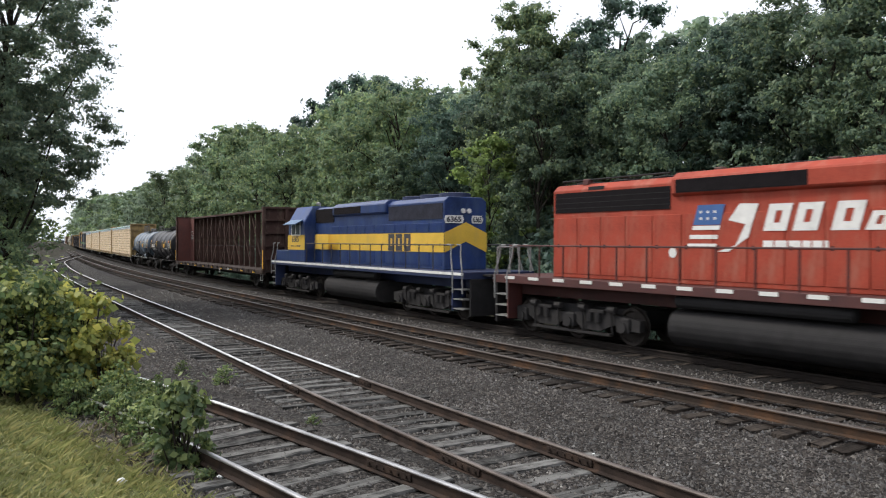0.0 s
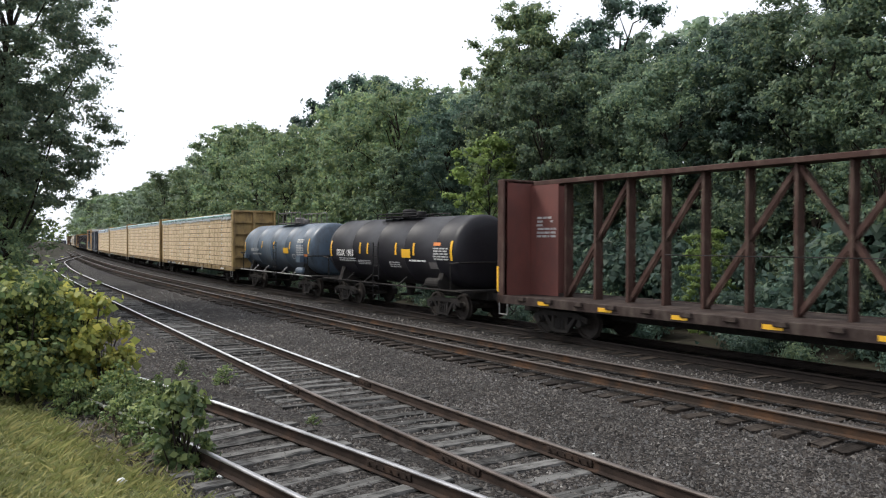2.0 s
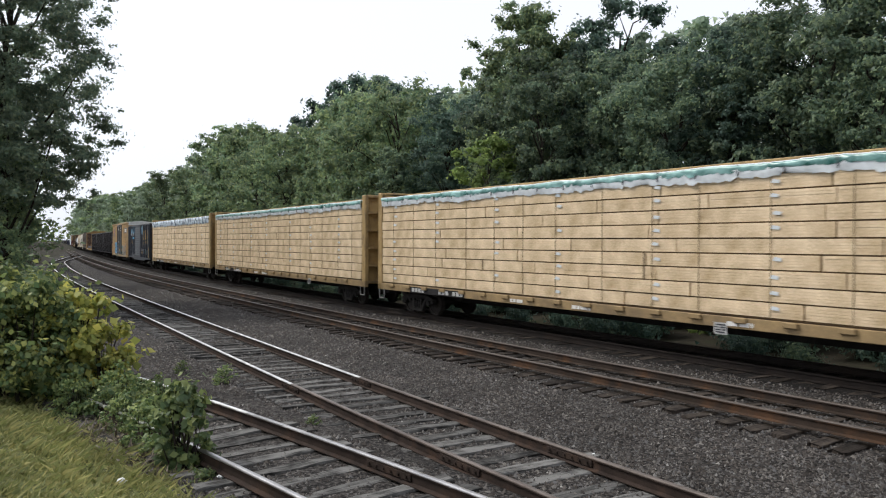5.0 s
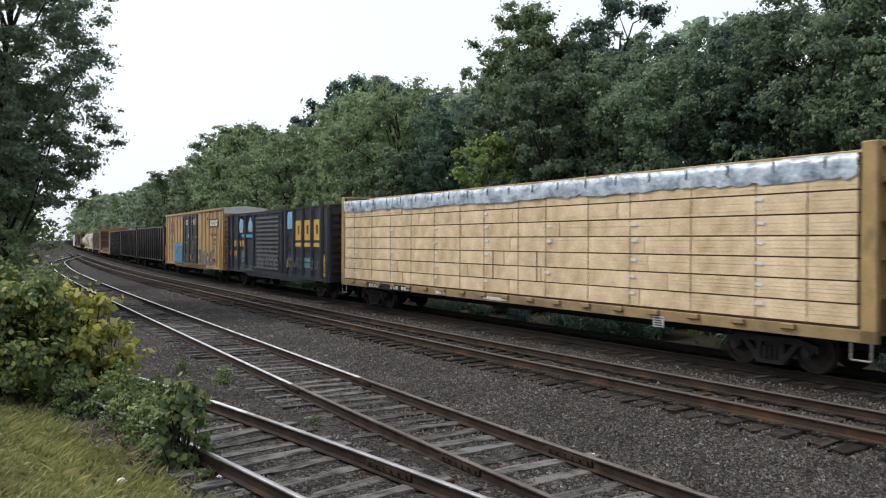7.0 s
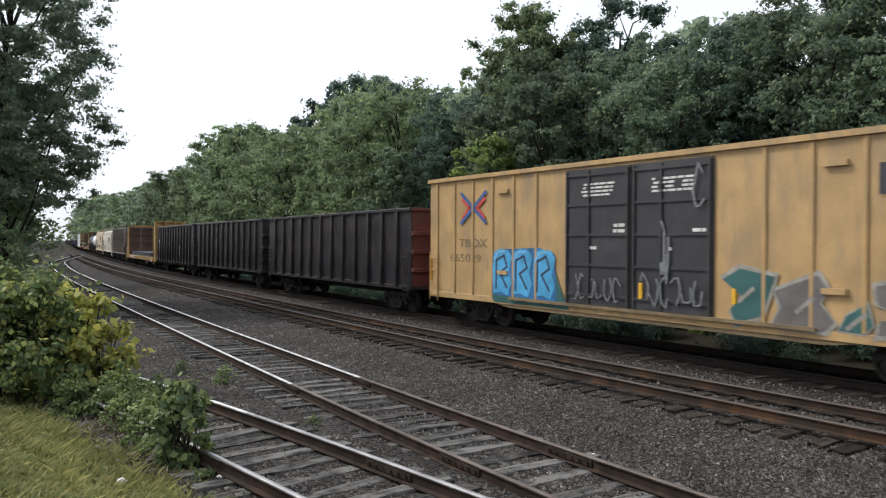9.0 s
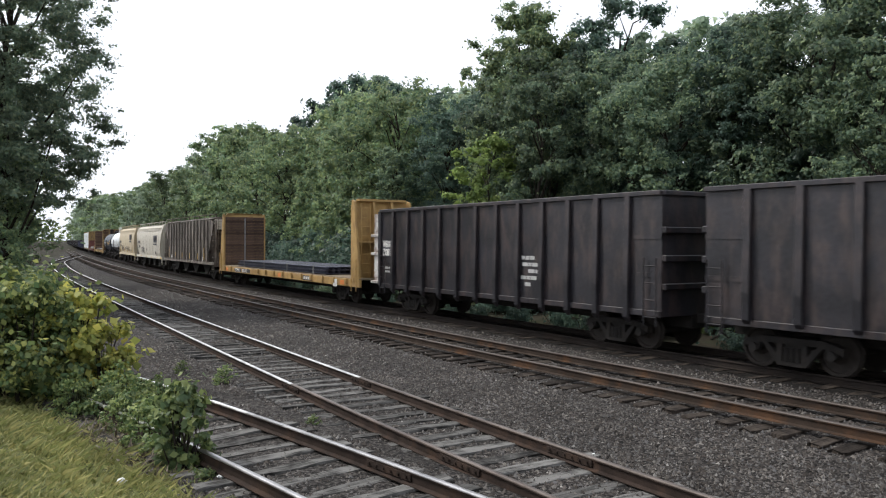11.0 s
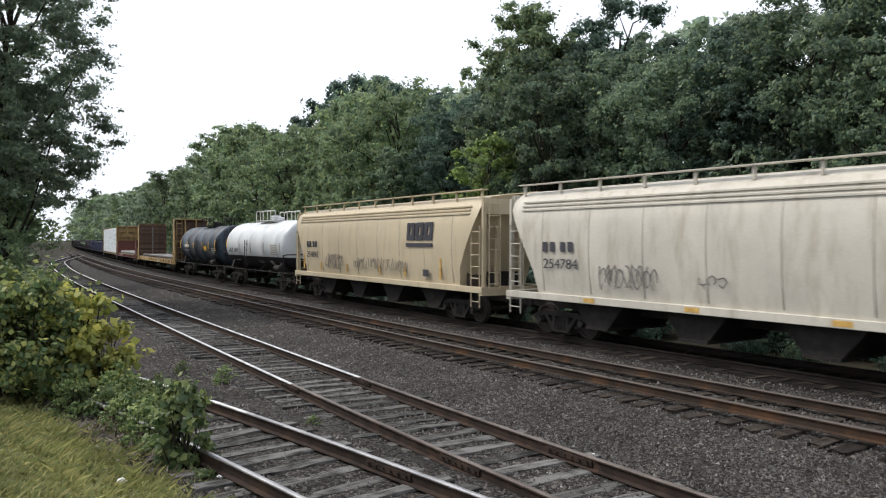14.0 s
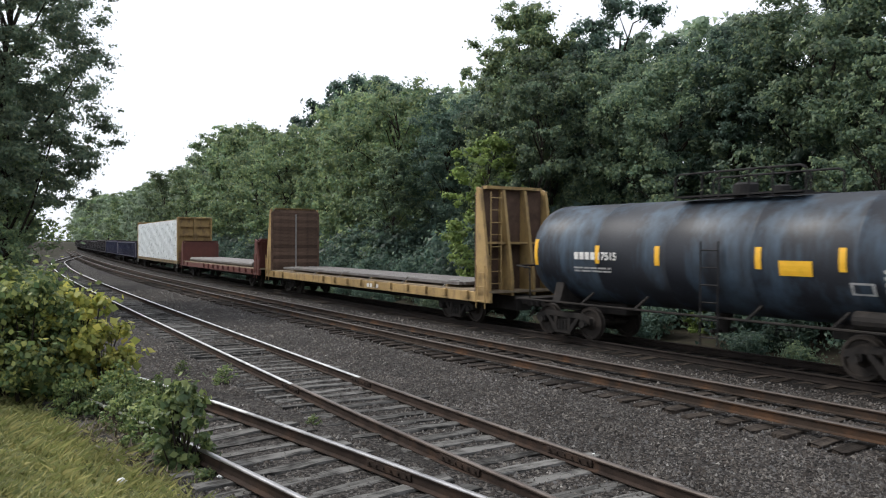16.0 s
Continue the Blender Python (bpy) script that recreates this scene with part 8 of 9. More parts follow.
# -- gondolas --
def gondola(label, s0, s1, paint, z1, end, seed, marked=False, ribs=12):
    c, h = rail_car("gondola", label, s0, s1, 1.9, "gondola car", "gondolas")
    w, z0 = 1.42, 1.05
    bars("side_wall", [(-h, h, -w, -w + 0.05, z0, z1)], paint, c)
    bars("side_wall", [(-h, h, w - 0.05, w, z0, z1)], paint, c)
    bars("end_wall", [(h - 0.06, h, -w + 0.05, w - 0.05, z0, z1)], end, c)
    bars("end_wall", [(-h, -h + 0.06, -w + 0.05, w - 0.05, z0, z1)], paint, c)
    bars("floor", [(-h + 0.06, h - 0.06, -w + 0.05, w - 0.05, z0, z0 + 0.08)], M_DARK, c)
    bars("top_rail", [(-h, h, -w - 0.09, -w + 0.05, z1 - 0.04, z1 + 0.08), (-h, h, w - 0.05, w + 0.09, z1 - 0.04, z1 + 0.08)], paint, c, bevel=0.015)
    bars("end_rail", [(h - 0.06, h + 0.09, -w, w, z1 - 0.04, z1 + 0.08), (-h - 0.09, -h + 0.06, -w, w, z1 - 0.04, z1 + 0.08)], end, c, bevel=0.015)
    bars("side_sill", [(-h, h, -w - 0.05, w + 0.05, z0 - 0.12, z0 + 0.03)], paint, c, bevel=0.01)
    bars("centre_sill", [(-h, h, -0.3, 0.3, 0.6, z0 - 0.1)], M_RUNNING, c)
    drop = 0.35 if marked else 0.12
    key = "side_stake:%s%.2f%.2f" % (paint.name, z1, drop)
    stake = shared(key, lambda bm: prism(bm, [(0.0, z0 - drop), (-0.13, z0 - drop + 0.15), (-0.15, z0 + 0.6), (-0.09, z1), (0.0, z1)], -0.09, 0.09, "x", 0.012), paint)
    for k in range(ribs):
        x = -h + 1.1 + k * (2 * h - 2.2) / (ribs - 1)
        piece("side_stake", stake, c, pose(x, -w, 0))
        piece("side_stake", stake, c, pose(x, w, 0, 0, 0, 180))
    for sx in (-1, 1):
        for z in (1.6, 2.3, 3.0) if z1 > 3.2 else (1.5, 2.0):
            bars("end_rib", [(min(sx * h, sx * (h + 0.12)), max(sx * h, sx * (h + 0.12)), -w, w, z, z + 0.16)], end if sx > 0 else paint, c, bevel=0.02)
        xa, xb = sorted((sx * h, sx * (h - 0.95)))
        for z in (2.0, 2.95) if z1 > 3.2 else (1.6,):
            bars("corner_panel", [(xa, xb, -w - 0.02, -w, z - 0.1, z + 0.02)], paint, c)
        ladder(c, sx * (h - 0.3), -w - 0.1, 0.7, min(2.4, z1), 0.4, paint)
    if marked:
        rng = random.Random(seed)
        patch("mark_field", [rect(-h + 0.16, -h + 1.05, 2.16, 2.84)], M_LETTER_DARK, c, -w - 0.001, 0.003, label="dark field behind the car's mark")
        letters("WEAX", 0.25, M_WHITE, c, -h + 0.2, -w - 0.008, 2.55, bold=0.012, stretch=0.6)
        letters("3081", 0.26, M_WHITE, c, -h + 0.2, -w - 0.008, 2.22, bold=0.012, stretch=0.92)
        patch("stencil", dashes(rng, -h + 0.3, -h + 1.0, 1.5, 1.8, 2, 0.8), M_LETTER_FADED, c, -w - 0.006)
        patch("scuff", dashes(rng, 1.8, 2.6, 1.4, 2.4, 5, 0.6), M_LETTER_FADED, c, -w - 0.006, label="pale scuffs")
    return c, h


def gondolas():
    gondola("charcoal high sided gondola with a rusty red end", 230.0, 247.5, M_GON, 3.98, M_GON_RED, 1)
    gondola("charcoal high sided gondola with steel side stakes", 247.5, 264.25, M_GON, 3.98, M_GON, 2)
    c, h = gondola("charcoal high sided gondola with a white rear end", 264.25, 280.2, M_GON, 3.98, M_GON, 3, True)
    e = -h - 0.8
    bars("white_end_panel", [(e + 0.1, -h - 0.1, -1.36, -1.3, 1.15, 3.9), (e + 0.1, -h - 0.1, 1.3, 1.36, 1.15, 3.9)], M_WHITE_RUST, c, "chipped white end panel")
    bars("end_shelf", [(e - 0.12, -h - 0.05, -1.42, 1.42, z, z + 0.12) for z in (1.05, 2.2, 2.95)], M_WHITE_RUST, c, "dented white steel shelf", 0.02)
    bars("corner_post", [(-h - 0.12, -h + 0.1, -1.5, -1.4, 1.0, 3.98), (-h - 0.12, -h + 0.1, 1.4, 1.5, 1.0, 3.98)], M_GON, c, "dark rust streaked corner post")
    bars("end_frame", [(e, -h, -0.5, 0.5, 0.75, 1.1)], M_RUNNING, c)
    b = 457.3
    for k in range(9):
        gondola("low dark blue gondola" if k == 0 else "low dark mill gondola with steel side stakes", b, b + 19.8, M_BLUE_GON if k < 2 else M_GON, 2.55 + 0.12 * (k % 3), M_GON, 20 + k, ribs=14)
        b += 19.9


# -- bulkhead flatcars --
def bulkhead_flat(label, s0, s1, paint, front_h=4.6, rear_h=4.62, seed=0, planks=True):
    c, h = rail_car("bulkhead_flatcar", label, s0, s1, 2.6, group="bulkhead flatcars")
    rng = random.Random(seed)
    bars("side_sill", [(-h, h, -1.42, -1.3, 0.78, 1.12), (-h, h, 1.3, 1.42, 0.78, 1.12)], paint, c, bevel=0.012)
    bars("centre_sill", [(-h, h, -0.3, 0.3, 0.5, 1.0)], M_RUNNING, c)
    n = int(2 * h / 0.3)
    plank = shared("deck_plank", lambda bm: box(bm, -0.14, 0.14, -1.4, 1.4, 1.1, 1.17, 0.006), M_DECK)
    for k in range(n):
        piece("deck_plank", plank, c, pose(-h + 0.15 + k * (2 * h - 0.3) / (n - 1), 0, rng.uniform(-0.006, 0.006)))
    pocket = shared("stake_pocket:" + paint.name, lambda bm: box(bm, -0.1, 0.1, -0.06, 0.06, 0.88, 1.14, 0.015), paint)
    for k in range(15):
        for sd in (-1, 1):
            if sd < 0 and 1 < k < 5:
                continue
            piece("stake_pocket", pocket, c, pose(-h + 1.3 + k * (2 * h - 2.6) / 14, sd * 1.45, 0))
    for sx in (-1, 1):
        zt = rear_h if sx > 0 else front_h
        # wooden lined wall facing the deck, steel legs on the outside
        xi = sx * (h - 0.85)
        bk = solid("bulkhead", lambda bm: prism(bm, [(-1.42, 1.12), (1.42, 1.12), (1.42, zt - 0.25), (1.15, zt), (-1.15, zt), (-1.42, zt - 0.25)], min(xi, xi + sx * 0.06), max(xi, xi + sx * 0.06), "x"), M_PLANK if paint is M_TAN else paint, c)
        if planks:
            m = int((zt - 1.35) / 0.2)
            pl = shared("wall_plank", lambda bm: box(bm, -0.025, 0.025, -1.3, 1.3, 0, 0.19, 0.006), M_PLANK)
            for k in range(m):
                piece("wall_plank", pl, bk, pose(xi - sx * 0.03, 0, 1.18 + k * 0.2))
            bars("chain_guide", [(xi - 0.07 if sx > 0 else xi + 0.06, xi - 0.06 if sx > 0 else xi + 0.07, -0.04, 0.04, 1.18, zt - 0.3)], M_STEEL, bk)
        for y in (-1.42, -0.5, 0.4, 1.3):
            solid("bulkhead_leg", lambda bm: prism(bm, [(xi + sx * 0.06, 1.0), (xi + sx * 0.82, 1.0), (xi + sx * 0.82, 1.5), (xi + sx * 0.3, zt - 0.1), (xi + sx * 0.06, zt - 0.02)], y, y + 0.1), paint, bk)
        bars("bulkhead_cap", [(min(xi, xi + sx * 0.3), max(xi, xi + sx * 0.3), -1.15, 1.15, zt - 0.08, zt + 0.02)], paint, bk)
        bars("cross_bar", [(min(xi + sx * 0.06, xi + sx * 0.5), max(xi + sx * 0.06, xi + sx * 0.5), -1.3, 1.3, 2.7, 2.78)], paint, bk)
        ladder(bk, xi + sx * 0.62, -1.0, 1.2, zt - 0.2, 0.42, paint, "y")
        ladder(c, sx * (h - 0.4), -1.5, 0.6, 2.0, 0.5, paint)
    return c, h, rng


def flats():
    c, h, rng = bulkhead_flat("yellow bulkhead flatcar with plank lined end walls", 281.0, 304.2, M_FLAT, seed=1)
    patch("plate", [rect(-h + 3.4, -h + 4.75, 0.84, 1.06), rect(-h + 4.95, -h + 6.6, 0.84, 1.06), rect(h - 6.6, h - 5.4, 0.84, 1.06)], M_LETTER_DARK, c, -1.424, label="dark plate behind reporting marks")
    patch("reporting_mark", [rect(h - 6.5 + k * 0.28, h - 6.3 + k * 0.28, 0.88, 1.02) for k in range(4)], M_WHITE, c, -1.432, label="white block of reporting marks")
    letters("TTPX", 0.17, M_WHITE, c, -h + 3.5, -1.434, 0.87, bold=0.006, stretch=1.7)
    letters("806552", 0.17, M_WHITE, c, -h + 5.0, -1.434, 0.87, bold=0.004, stretch=1.45)
    patch("orange_patch", [rect(x, x + 0.45, 0.84, 1.04) for x in (-h + 1.5, 0.6, h - 2.0)], M_ORANGE, c, -1.424)
    patch("data_plate", [rect(h - 2.75, h - 2.3, 0.72, 1.06)], M_WHITE, c, -1.45)
    load = tagged(new("steel_sections"), "bundles of blue grey rolled steel sections", "steel load")
    TRAIN.append((load, (281.0 + 304.2) / 2, 2 * (h - 2.6)))
    for r in range(2):
        for k in range(9):
            piece("steel_beam", shared("steel_beam", lambda bm: (box(bm, -7.2, 7.0, -0.13, 0.13, 0, 0.025), box(bm, -7.2, 7.0, -0.13, 0.13, 0.13, 0.155), box(bm, -7.2, 7.0, -0.02, 0.02, 0.025, 0.13)), M_BEAM), load, pose(rng.uniform(-0.06, 0.06), -1.2 + k * 0.3, 1.22 + r * 0.17))
    for x in (-5.8, -2.0, 1.8, 5.5):
        bars("band", [(x, x + 0.08, -1.36, -1.345, 1.17, 1.58), (x, x + 0.08, -1.36, 1.36, 1.57, 1.585)], M_STEEL, load)
    # second: pipes or bars laid low
    c, h, rng = bulkhead_flat("tan bulkhead flatcar with tall ladders and plank walls", 387.45, 410.6, M_TAN, seed=2)
    patch("reporting_mark", [rect(2.0 + k * 0.28, 2.2 + k * 0.28, 0.86, 1.02) for k in range(4)], M_WHITE, c, -1.432, label="white block of reporting marks")
    load = tagged(new("steel_bars"), "low bundles of rusty grey steel bars", "steel load")
    TRAIN.append((load, (387.45 + 410.6) / 2, 2 * (h - 2.6)))
    for k in range(12):
        piece("steel_bar", shared("steel_bar", lambda bm: box(bm, -8.8, 8.8, -0.09, 0.09, 0, 0.12, 0.01), M_GRAF_GREY), load, pose(rng.uniform(-0.3, 0.3), -1.1 + k * 0.2, 1.26))
    for x in (-7, -4, -1, 2, 5, 8):
        bars("spreader", [(x, x + 0.1, -1.25, 1.25, 1.17, 1.26)], M_TAN_DARK, load)
        solid("chain", lambda bm: pipe(bm, [(x, -1.4, 1.15), (x + 0.3, -1.28, 1.42), (x + 0.7, -1.1, 1.42)], 0.02, 5), M_STEEL, load)
    # third: red oxide, lower walls
    c, h, rng = bulkhead_flat("red oxide bulkhead flatcar with low end walls", 410.65, 432.75, M_BROWN_RED, front_h=2.75, rear_h=2.9, seed=3, planks=False)
    load = tagged(new("pipe_load"), "low load of grey pipes on a red flatcar", "pipe load")
    TRAIN.append((load, (410.65 + 432.75) / 2, 2 * (h - 2.6)))
    for k in range(7):
        piece("pipe_length", shared("pipe_length", lambda bm: rod(bm, (-8.2, 0, 0.16), (8.2, 0, 0.16), 0.16, 10), M_GRAF_GREY), load, pose(rng.uniform(-0.2, 0.2), -1.05 + k * 0.35, 1.17))


# -- covered hoppers --
def hopper_common(c, h, z1, paint, w_top):
    bars("side_sill", [(-h, h, -1.5, -1.38, 1.08, 1.28), (-h, h, 1.38, 1.5, 1.08, 1.28)], paint, c, bevel=0.012)
    bars("centre_sill", [(-h, h, -0.25, 0.25, 0.75, 1.15)], M_RUNNING, c)
    # running board on the roof with posts
    for sd in (-1, 1):
        bars("running_board", [(-h + 0.3, h - 0.3, sd * w_top - 0.12, sd * w_top + 0.12, z1 + 0.3, z1 + 0.33)], paint, c)
        post = shared("board_post:%s" % paint.name, lambda bm: box(bm, -0.04, 0.04, -0.03, 0.03, 0, 0.34), paint)
        for k in range(11):
            piece("board_post", post, c, pose(-h + 0.5 + k * (2 * h - 1.0) / 10, sd * w_top, z1 - 0.02))
    bars("roof_hatch", [(x, x + 1.3, -0.45, 0.45, z1, z1 + 0.16) for x in (-h + 1.4, -h + 4.9, -0.6, h - 6.2, h - 2.7)], paint, c, bevel=0.03)
    for sx in (-1, 1):
        bars("end_sill", [(min(sx * h, sx * (h - 0.2)), max(sx * h, sx * (h - 0.2)), -1.48, 1.48, 1.0, 1.28)], paint, c)
        for y in (-1.35, 1.35):
            bars("corner_post", [(sx * (h - 0.1) - 0.05, sx * (h - 0.1) + 0.05, y - 0.06, y + 0.06, 1.28, z1 - 0.1)], paint, c)
        bars("end_post", [(sx * (h - 0.55) - 0.05, sx * (h - 0.55) + 0.05, -0.55, -0.45, 1.28, z1 - 0.6), (sx * (h - 0.55) - 0.05, sx * (h - 0.55) + 0.05, 0.45, 0.55, 1.28, z1 - 0.6)], paint, c)
        ladder(c, sx * (h - 0.42), -1.47, 0.6, z1 - 0.9, 0.5, paint)
        ladder(c, sx * (h + 0.03), -1.0, 1.2, z1, 0.45, paint, "y")
        bars("brake_gear", [(sx * (h - 0.9) - 0.25, sx * (h - 0.9) + 0.25, -0.5, 0.5, 1.28, 1.75)], M_RUNNING, c)


def hopper_bottoms(c, h, paint, bays, fill=0.72):
    for k in range(bays):
        x = -h + 3.6 + k * (2 * h - 7.2) / (bays - 1)
        hw = (2 * h - 5.0) / bays / 2 * fill
        solid("outlet_hopper", lambda bm: prism(bm, [(x - hw, 1.2), (x + hw, 1.2), (x + 0.4, 0.42), (x - 0.4, 0.42)], -1.15, 1.15), paint, c)
        bars("gate", [(x - 0.42, x + 0.42, -1.2, 1.2, 0.36, 0.44)], M_RUNNING, c)


def ribbed_hopper():
    c, h = rail_car("covered_hopper", "ribbed covered hopper streaked with brown grime", 304.2, 323.2, 2.0, "hopper car", "covered hoppers")
    w, z1 = 1.5, 4.32
    slope = [(-h + 1.05, z1), (h - 1.05, z1), (h - 0.45, z1 - 0.35), (h - 0.45, z1 - 0.5), (h - 1.7, 1.9), (h - 1.7, 1.2), (-h + 1.7, 1.2), (-h + 1.7, 1.9), (-h + 0.45, z1 - 0.5), (-h + 0.45, z1 - 0.35)]
    solid("body", lambda bm: prism(bm, slope, -w + 0.03, w - 0.03), M_HOP_DIRTY, c)
    solid("roof", lambda bm: prism(bm, [(-w, z1 - 0.02), (-w + 0.35, z1 + 0.12), (w - 0.35, z1 + 0.12), (w, z1 - 0.02)], -h + 0.45, h - 0.45, "x"), M_HOP_DIRTY, c)
    rib = shared("side_rib:hop", lambda bm: box(bm, -0.055, 0.055, -0.07, 0.04, 1.25, z1 - 0.03, 0.012), M_HOP_RIB)
    for k in range(14):
        x = -h + 1.85 + k * (2 * h - 3.7) / 13
        piece("side_rib", rib, c, pose(x, -w, 0), "paler rust edged rib")
        piece("side_rib", rib, c, pose(x, w, 0, 0, 0, 180), "paler rust edged rib")
    for sx in (-1, 1):
        bars("end_panel", [(sx * (h - 0.44) - 0.02, sx * (h - 0.44) + 0.02, -1.35, 1.35, z1 - 0.75, z1 - 0.05)], M_HOP_CREAM, c, "pale upper end panel")
    hopper_common(c, h, z1, M_HOP_RIB, 1.25)
    hopper_bottoms(c, h, M_RUNNING, 4, 0.93)
    patch("reporting_mark", [rect(-h + 2.8, -h + 3.0, 2.75, 3.0), rect(-h + 3.15, -h + 3.35, 2.75, 3.0), rect(-h + 4.0, -h + 4.2, 2.75, 3.0), rect(-h + 4.35, -h + 4.55, 2.75, 3.0)], M_LETTER_WORN, c, -w + 0.02, label="worn dark block of reporting marks")
    letters("25", 0.27, M_LETTER_WORN, c, -h + 2.75, -w + 0.018, 2.28, stretch=1.1)
    letters("98", 0.27, M_LETTER_WORN, c, -h + 3.95, -w + 0.018, 2.28, stretch=1.1)
    letters("43", 0.27, M_LETTER_WORN, c, -h + 5.15, -w + 0.018, 2.28, stretch=1.1)
    patch("emblem_patch", stroke([(h - 4.5, 3.1), (h - 3.95, 4.0)], 0.2) + stroke([(h - 3.95, 3.1), (h - 4.5, 4.0)], 0.2) + [rect(h - 4.6, h - 3.9, 2.75, 2.9)], M_LETTER_WORN, c, -w + 0.02, label="worn dark emblem patch")
    for x in (-h + 2.3, -h + 4.9, -h + 7.6, h - 7.4, h - 4.7, h - 2.7):
        bars("reflector", [(x, x + 0.11, -w - 0.08, -w - 0.07, 1.4, 1.85 if -h + 3 < x < h - 3 else 2.3)], M_REFLECT_WORN, c)
    for sx in (-1, 1):
        bars("white_tab", [(sx * (h - 3.1) - 0.25, sx * (h - 3.1) + 0.25, -w - 0.01, -w, 1.35, 1.6)], M_WHITE, c)


def curved_hopper(label, s0, s1, paint, emblem, seed):
    c, h = rail_car("covered_hopper", label, s0, s1, 2.0, "hopper car", "covered hoppers")
    rng = random.Random(seed)
    z1 = 4.3
    # rounded sides: width by height
    sec = [(0.9, 1.22), (1.4, 1.26), (1.5, 1.9), (1.54, 2.7), (1.52, 3.35), (1.46, 3.75), (1.3, 4.08), (0.95, 4.28), (0.4, 4.36)]
    ring = [(-a, b) for a, b in sec] + [(a, b) for a, b in reversed(sec)]

    def body(bm):
        # ends slope inwards below
        cuts = [(-h + 1.45, 1.22), (-h + 1.3, 1.9), (-h + 0.75, 2.9), (-h + 0.25, 3.7), (-h + 0.2, 4.6)]

        def xin(z):
            return float(np.interp(z, [q[1] for q in cuts], [q[0] for q in cuts]))
        left = [bm.verts.new((xin(b), a, b)) for a, b in ring]
        right = [bm.verts.new((-xin(b), a, b)) for a, b in ring]
        n = len(ring)
        fs = [bm.faces.new(left), bm.faces.new(right[::-1])]
        for i in range(n):
            fs.append(bm.faces.new((left[i], right[i], right[(i + 1) % n], left[(i + 1) % n])))
        bmesh.ops.triangulate(bm, faces=fs[:2])
        bmesh.ops.recalc_face_normals(bm, faces=bm.faces[:])
    solid("body", body, paint, c, smooth=35)
    for sd in (-1, 1):
        for z, ww in ((3.7, 1.475), (3.82, 1.44), (3.94, 1.39)):
            bars("side_bead", [(-h + 0.75, h - 0.75, min(sd * (ww - 0.02), sd * (ww + 0.03)), max(sd * (ww - 0.02), sd * (ww + 0.03)), z, z + 0.045)], paint, c)
        for k in range(8):
            x = -h + 1.72 + k * 1.9
            piece("weld_seam", shared("weld_seam:" + paint.name, lambda bm: prism(bm, [(1.42, 1.35), (1.49, 1.9), (1.53, 2.7), (1.51, 3.35), (1.46, 3.7), (1.471, 3.7), (1.524, 3.35), (1.546, 2.7), (1.506, 1.9), (1.435, 1.35)], -0.012, 0.012, "x"), M_SEAM), c, pose(x, 0, 0) if sd > 0 else pose(x, 0, 0, 0, 0, 180))
    for sx in (-1, 1):
        bars("end_cap", [(sx * (h - 0.2) - 0.03, sx * (h - 0.2) + 0.03, -1.35, 1.35, z1 - 0.6, z1 - 0.08)], paint, c)
        # dark sheet: shade below the sloping end put into colour
        bars("slope_shade", [(sx * (h - 1.3) - 0.02, sx * (h - 1.3) + 0.02, -1.2, 1.2, 1.25, 2.0)], M_HOP_IN, c, "slope sheet with its shade painted in")
    hopper_common(c, h, z1 - 0.1, paint, 1.15)
    # outlets in dark truck steel, the shade below the sill put into colour
    hopper_bottoms(c, h, M_RUNNING, 4)
    y = -1.56
    ex, ez = (h - 4.95, 2.82) if seed == 42 else (h - 4.75, 2.6)
    for k in range(3):
        patch("block_mark", slab(ex + k * 0.65, ez, 0.57, 0.66, 0.08), M_LETTER_DARK, c, y + 0.02, 0.03, label="dark block of company lettering")
    patch("underline", [rect(ex - 0.05, ex + 1.92, ez - 0.24, ez - 0.1)], M_LETTER_DARK, c, y, 0.01)
    patch("reporting_mark", [rect(-h + 1.78 + k * 0.31 + (0.12 if k > 1 else 0), -h + 1.98 + k * 0.31 + (0.12 if k > 1 else 0), 2.5, 2.78) for k in range(4)], M_LETTER_DARK, c, y, 0.01, label="dark block of reporting marks")
    letters(emblem, 0.28, M_LETTER_DARK, c, -h + 1.78, y + 0.01, 2.02, stretch=1.2)
    patch("graffiti_scrawl", scrawl(rng, -h + 4.0, -h + 6.0, 1.5, 2.2, 9, 0.026) + scrawl(rng, -h + 4.0, -h + 5.8, 1.55, 2.1, 6, 0.026) + (scrawl(rng, -h + 7.1, h - 4.9, 1.6, 2.1, 26, 0.024) if seed == 42 else scrawl(rng, -h + 7.2, -h + 8.0, 1.75, 2.0, 3, 0.03)), M_GRAF_GREY, c, -1.53, label="thin grey graffiti scrawl")
    patch("data_plate", [rect(h - 3.75, h - 3.35, 1.5, 1.75)], M_LETTER_DARK, c, -1.53)
    if seed == 42:
        for x in (-h + 1.3, -h + 3.4, -h + 6.3, -h + 9.5, h - 5.2, h - 2.6):
            bars("reflector", [(x, x + 0.1, -1.53, -1.5, 1.45, 1.78 if abs(x) < h - 3 else 2.2)], M_REFLECT_WORN, c)
    else:
        for x in (-5.0, -1.6, 2.0, 5.3):
            bars("reflector", [(x, x + 0.42, -1.508, -1.5, 1.12, 1.24)], M_REFLECT_WORN, c)
        bars("reflector", [(h - 1.1, h - 0.55, -1.508, -1.5, 1.1, 1.26)], M_REFLECT, c)


black_boxcar()
yellow_boxcar()
gondolas()
flats()
ribbed_hopper()
curved_hopper("cream covered hopper with rounded sides and dark emblem", 323.25, 341.3, M_HOP_CREAM, "254784", 41)
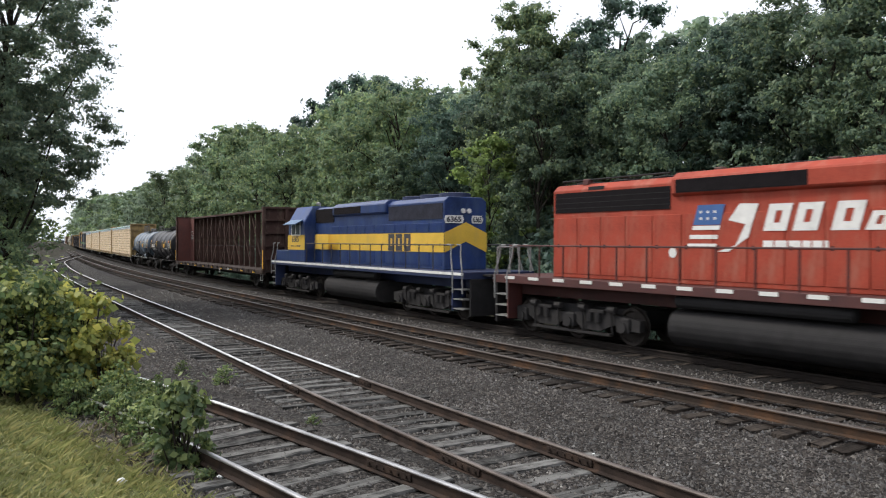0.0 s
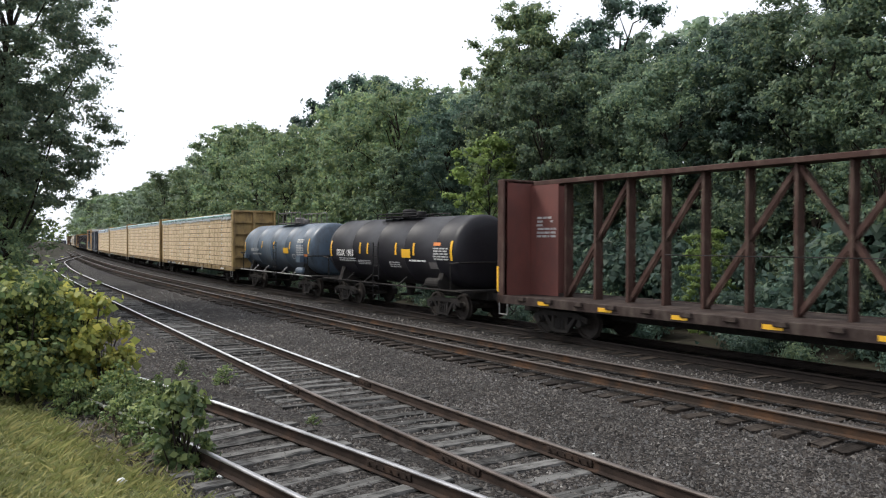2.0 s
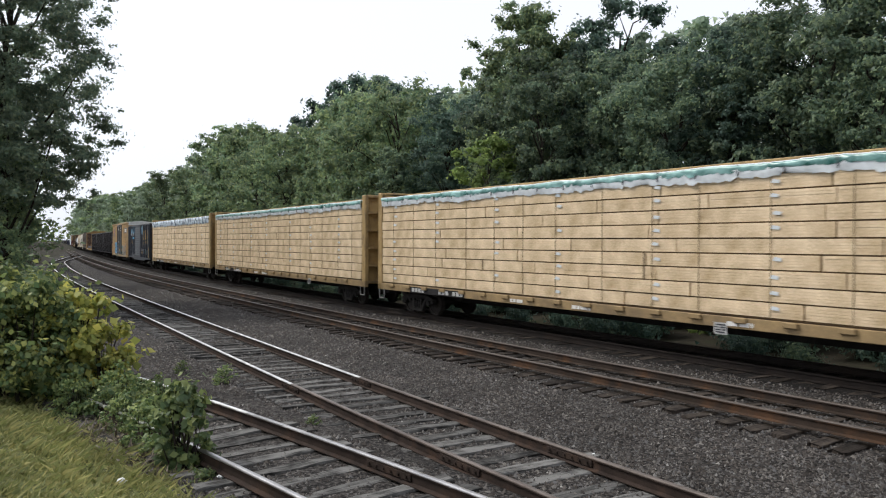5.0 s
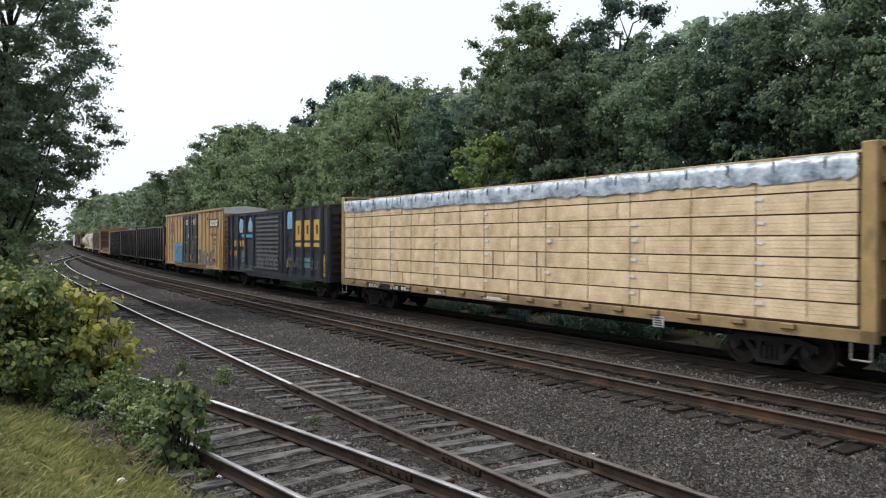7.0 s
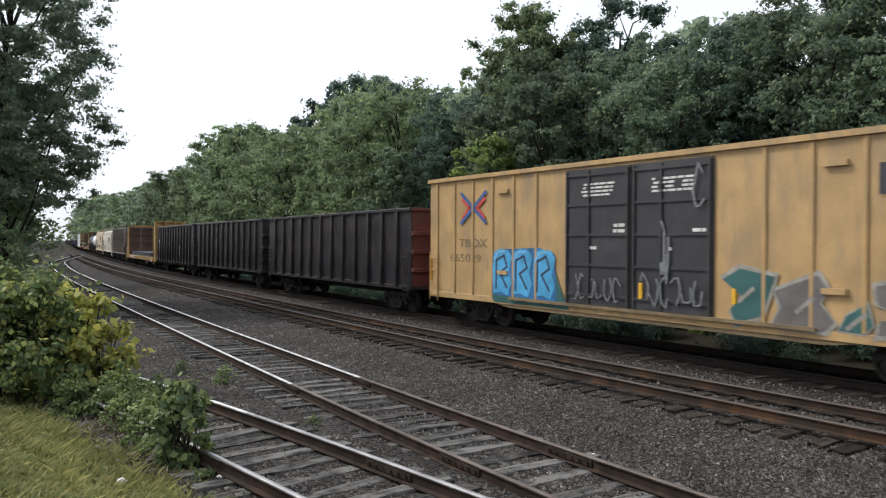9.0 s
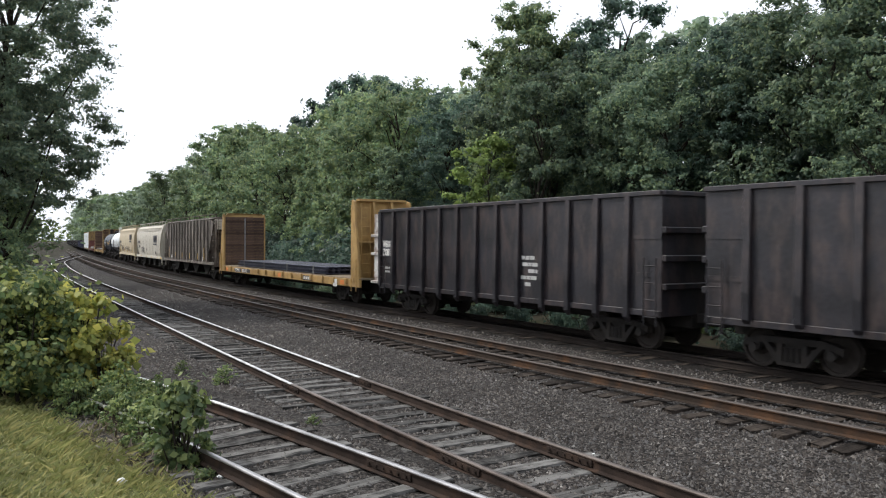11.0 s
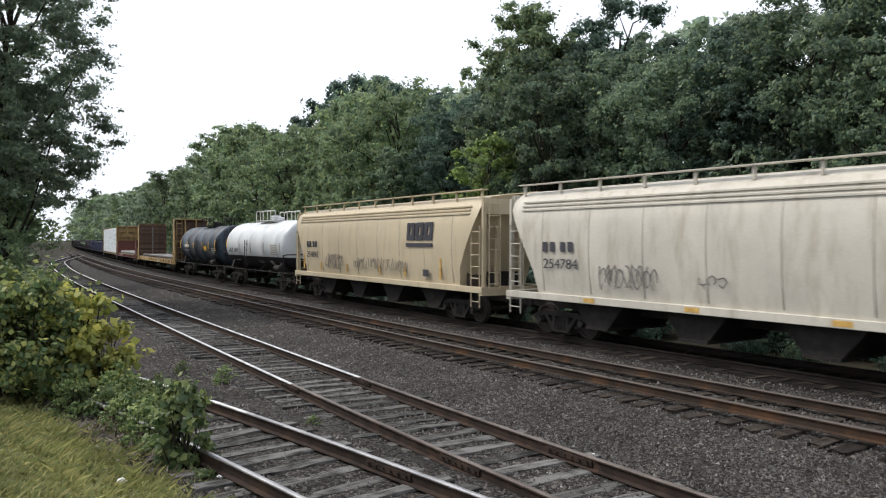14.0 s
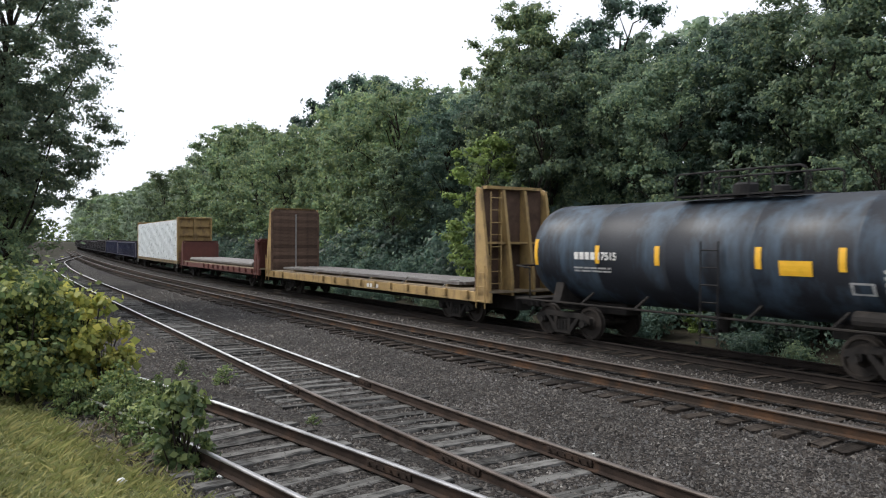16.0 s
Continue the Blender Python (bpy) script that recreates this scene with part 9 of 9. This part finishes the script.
curved_hopper("beige covered hopper with rounded sides and dark emblem", 341.35, 359.4, M_HOP_BEIGE, "254842", 42)
# ---- motion ----
SPEED = 23.22


def on_track(s, span):
    """Pose of a car whose middle is at s on the far main, its trucks span metres apart."""
    xa, ya, _ = MAIN_FAR.at(s - span / 2)
    xb, yb, _ = MAIN_FAR.at(s + span / 2)
    yaw = math.degrees(math.atan2(ya - yb, xa - xb))
    return pose((xa + xb) / 2, (ya + yb) / 2, Z_MAIN, 0, 0, yaw)


def motions():
    for ob, middle, span in TRAIN:
        walk(ob, [(t * 0.5, on_track(middle - SPEED * t * 0.5, span)) for t in range(33)])
    for (dx, r), sets in SPINNING.items():
        first = sets[0]
        walk(first, [(k / FPS, pose(dx, 0, r) @ Matrix.Rotation(radians(88.0 * k), 4, "Y")) for k in range(16 * FPS + 1)])
        keys = first.animation_data
        for other in sets[1:]:
            other.animation_data_create()
            other.animation_data.action = keys.action
            other.animation_data.action_slot = keys.action_slot


motions()
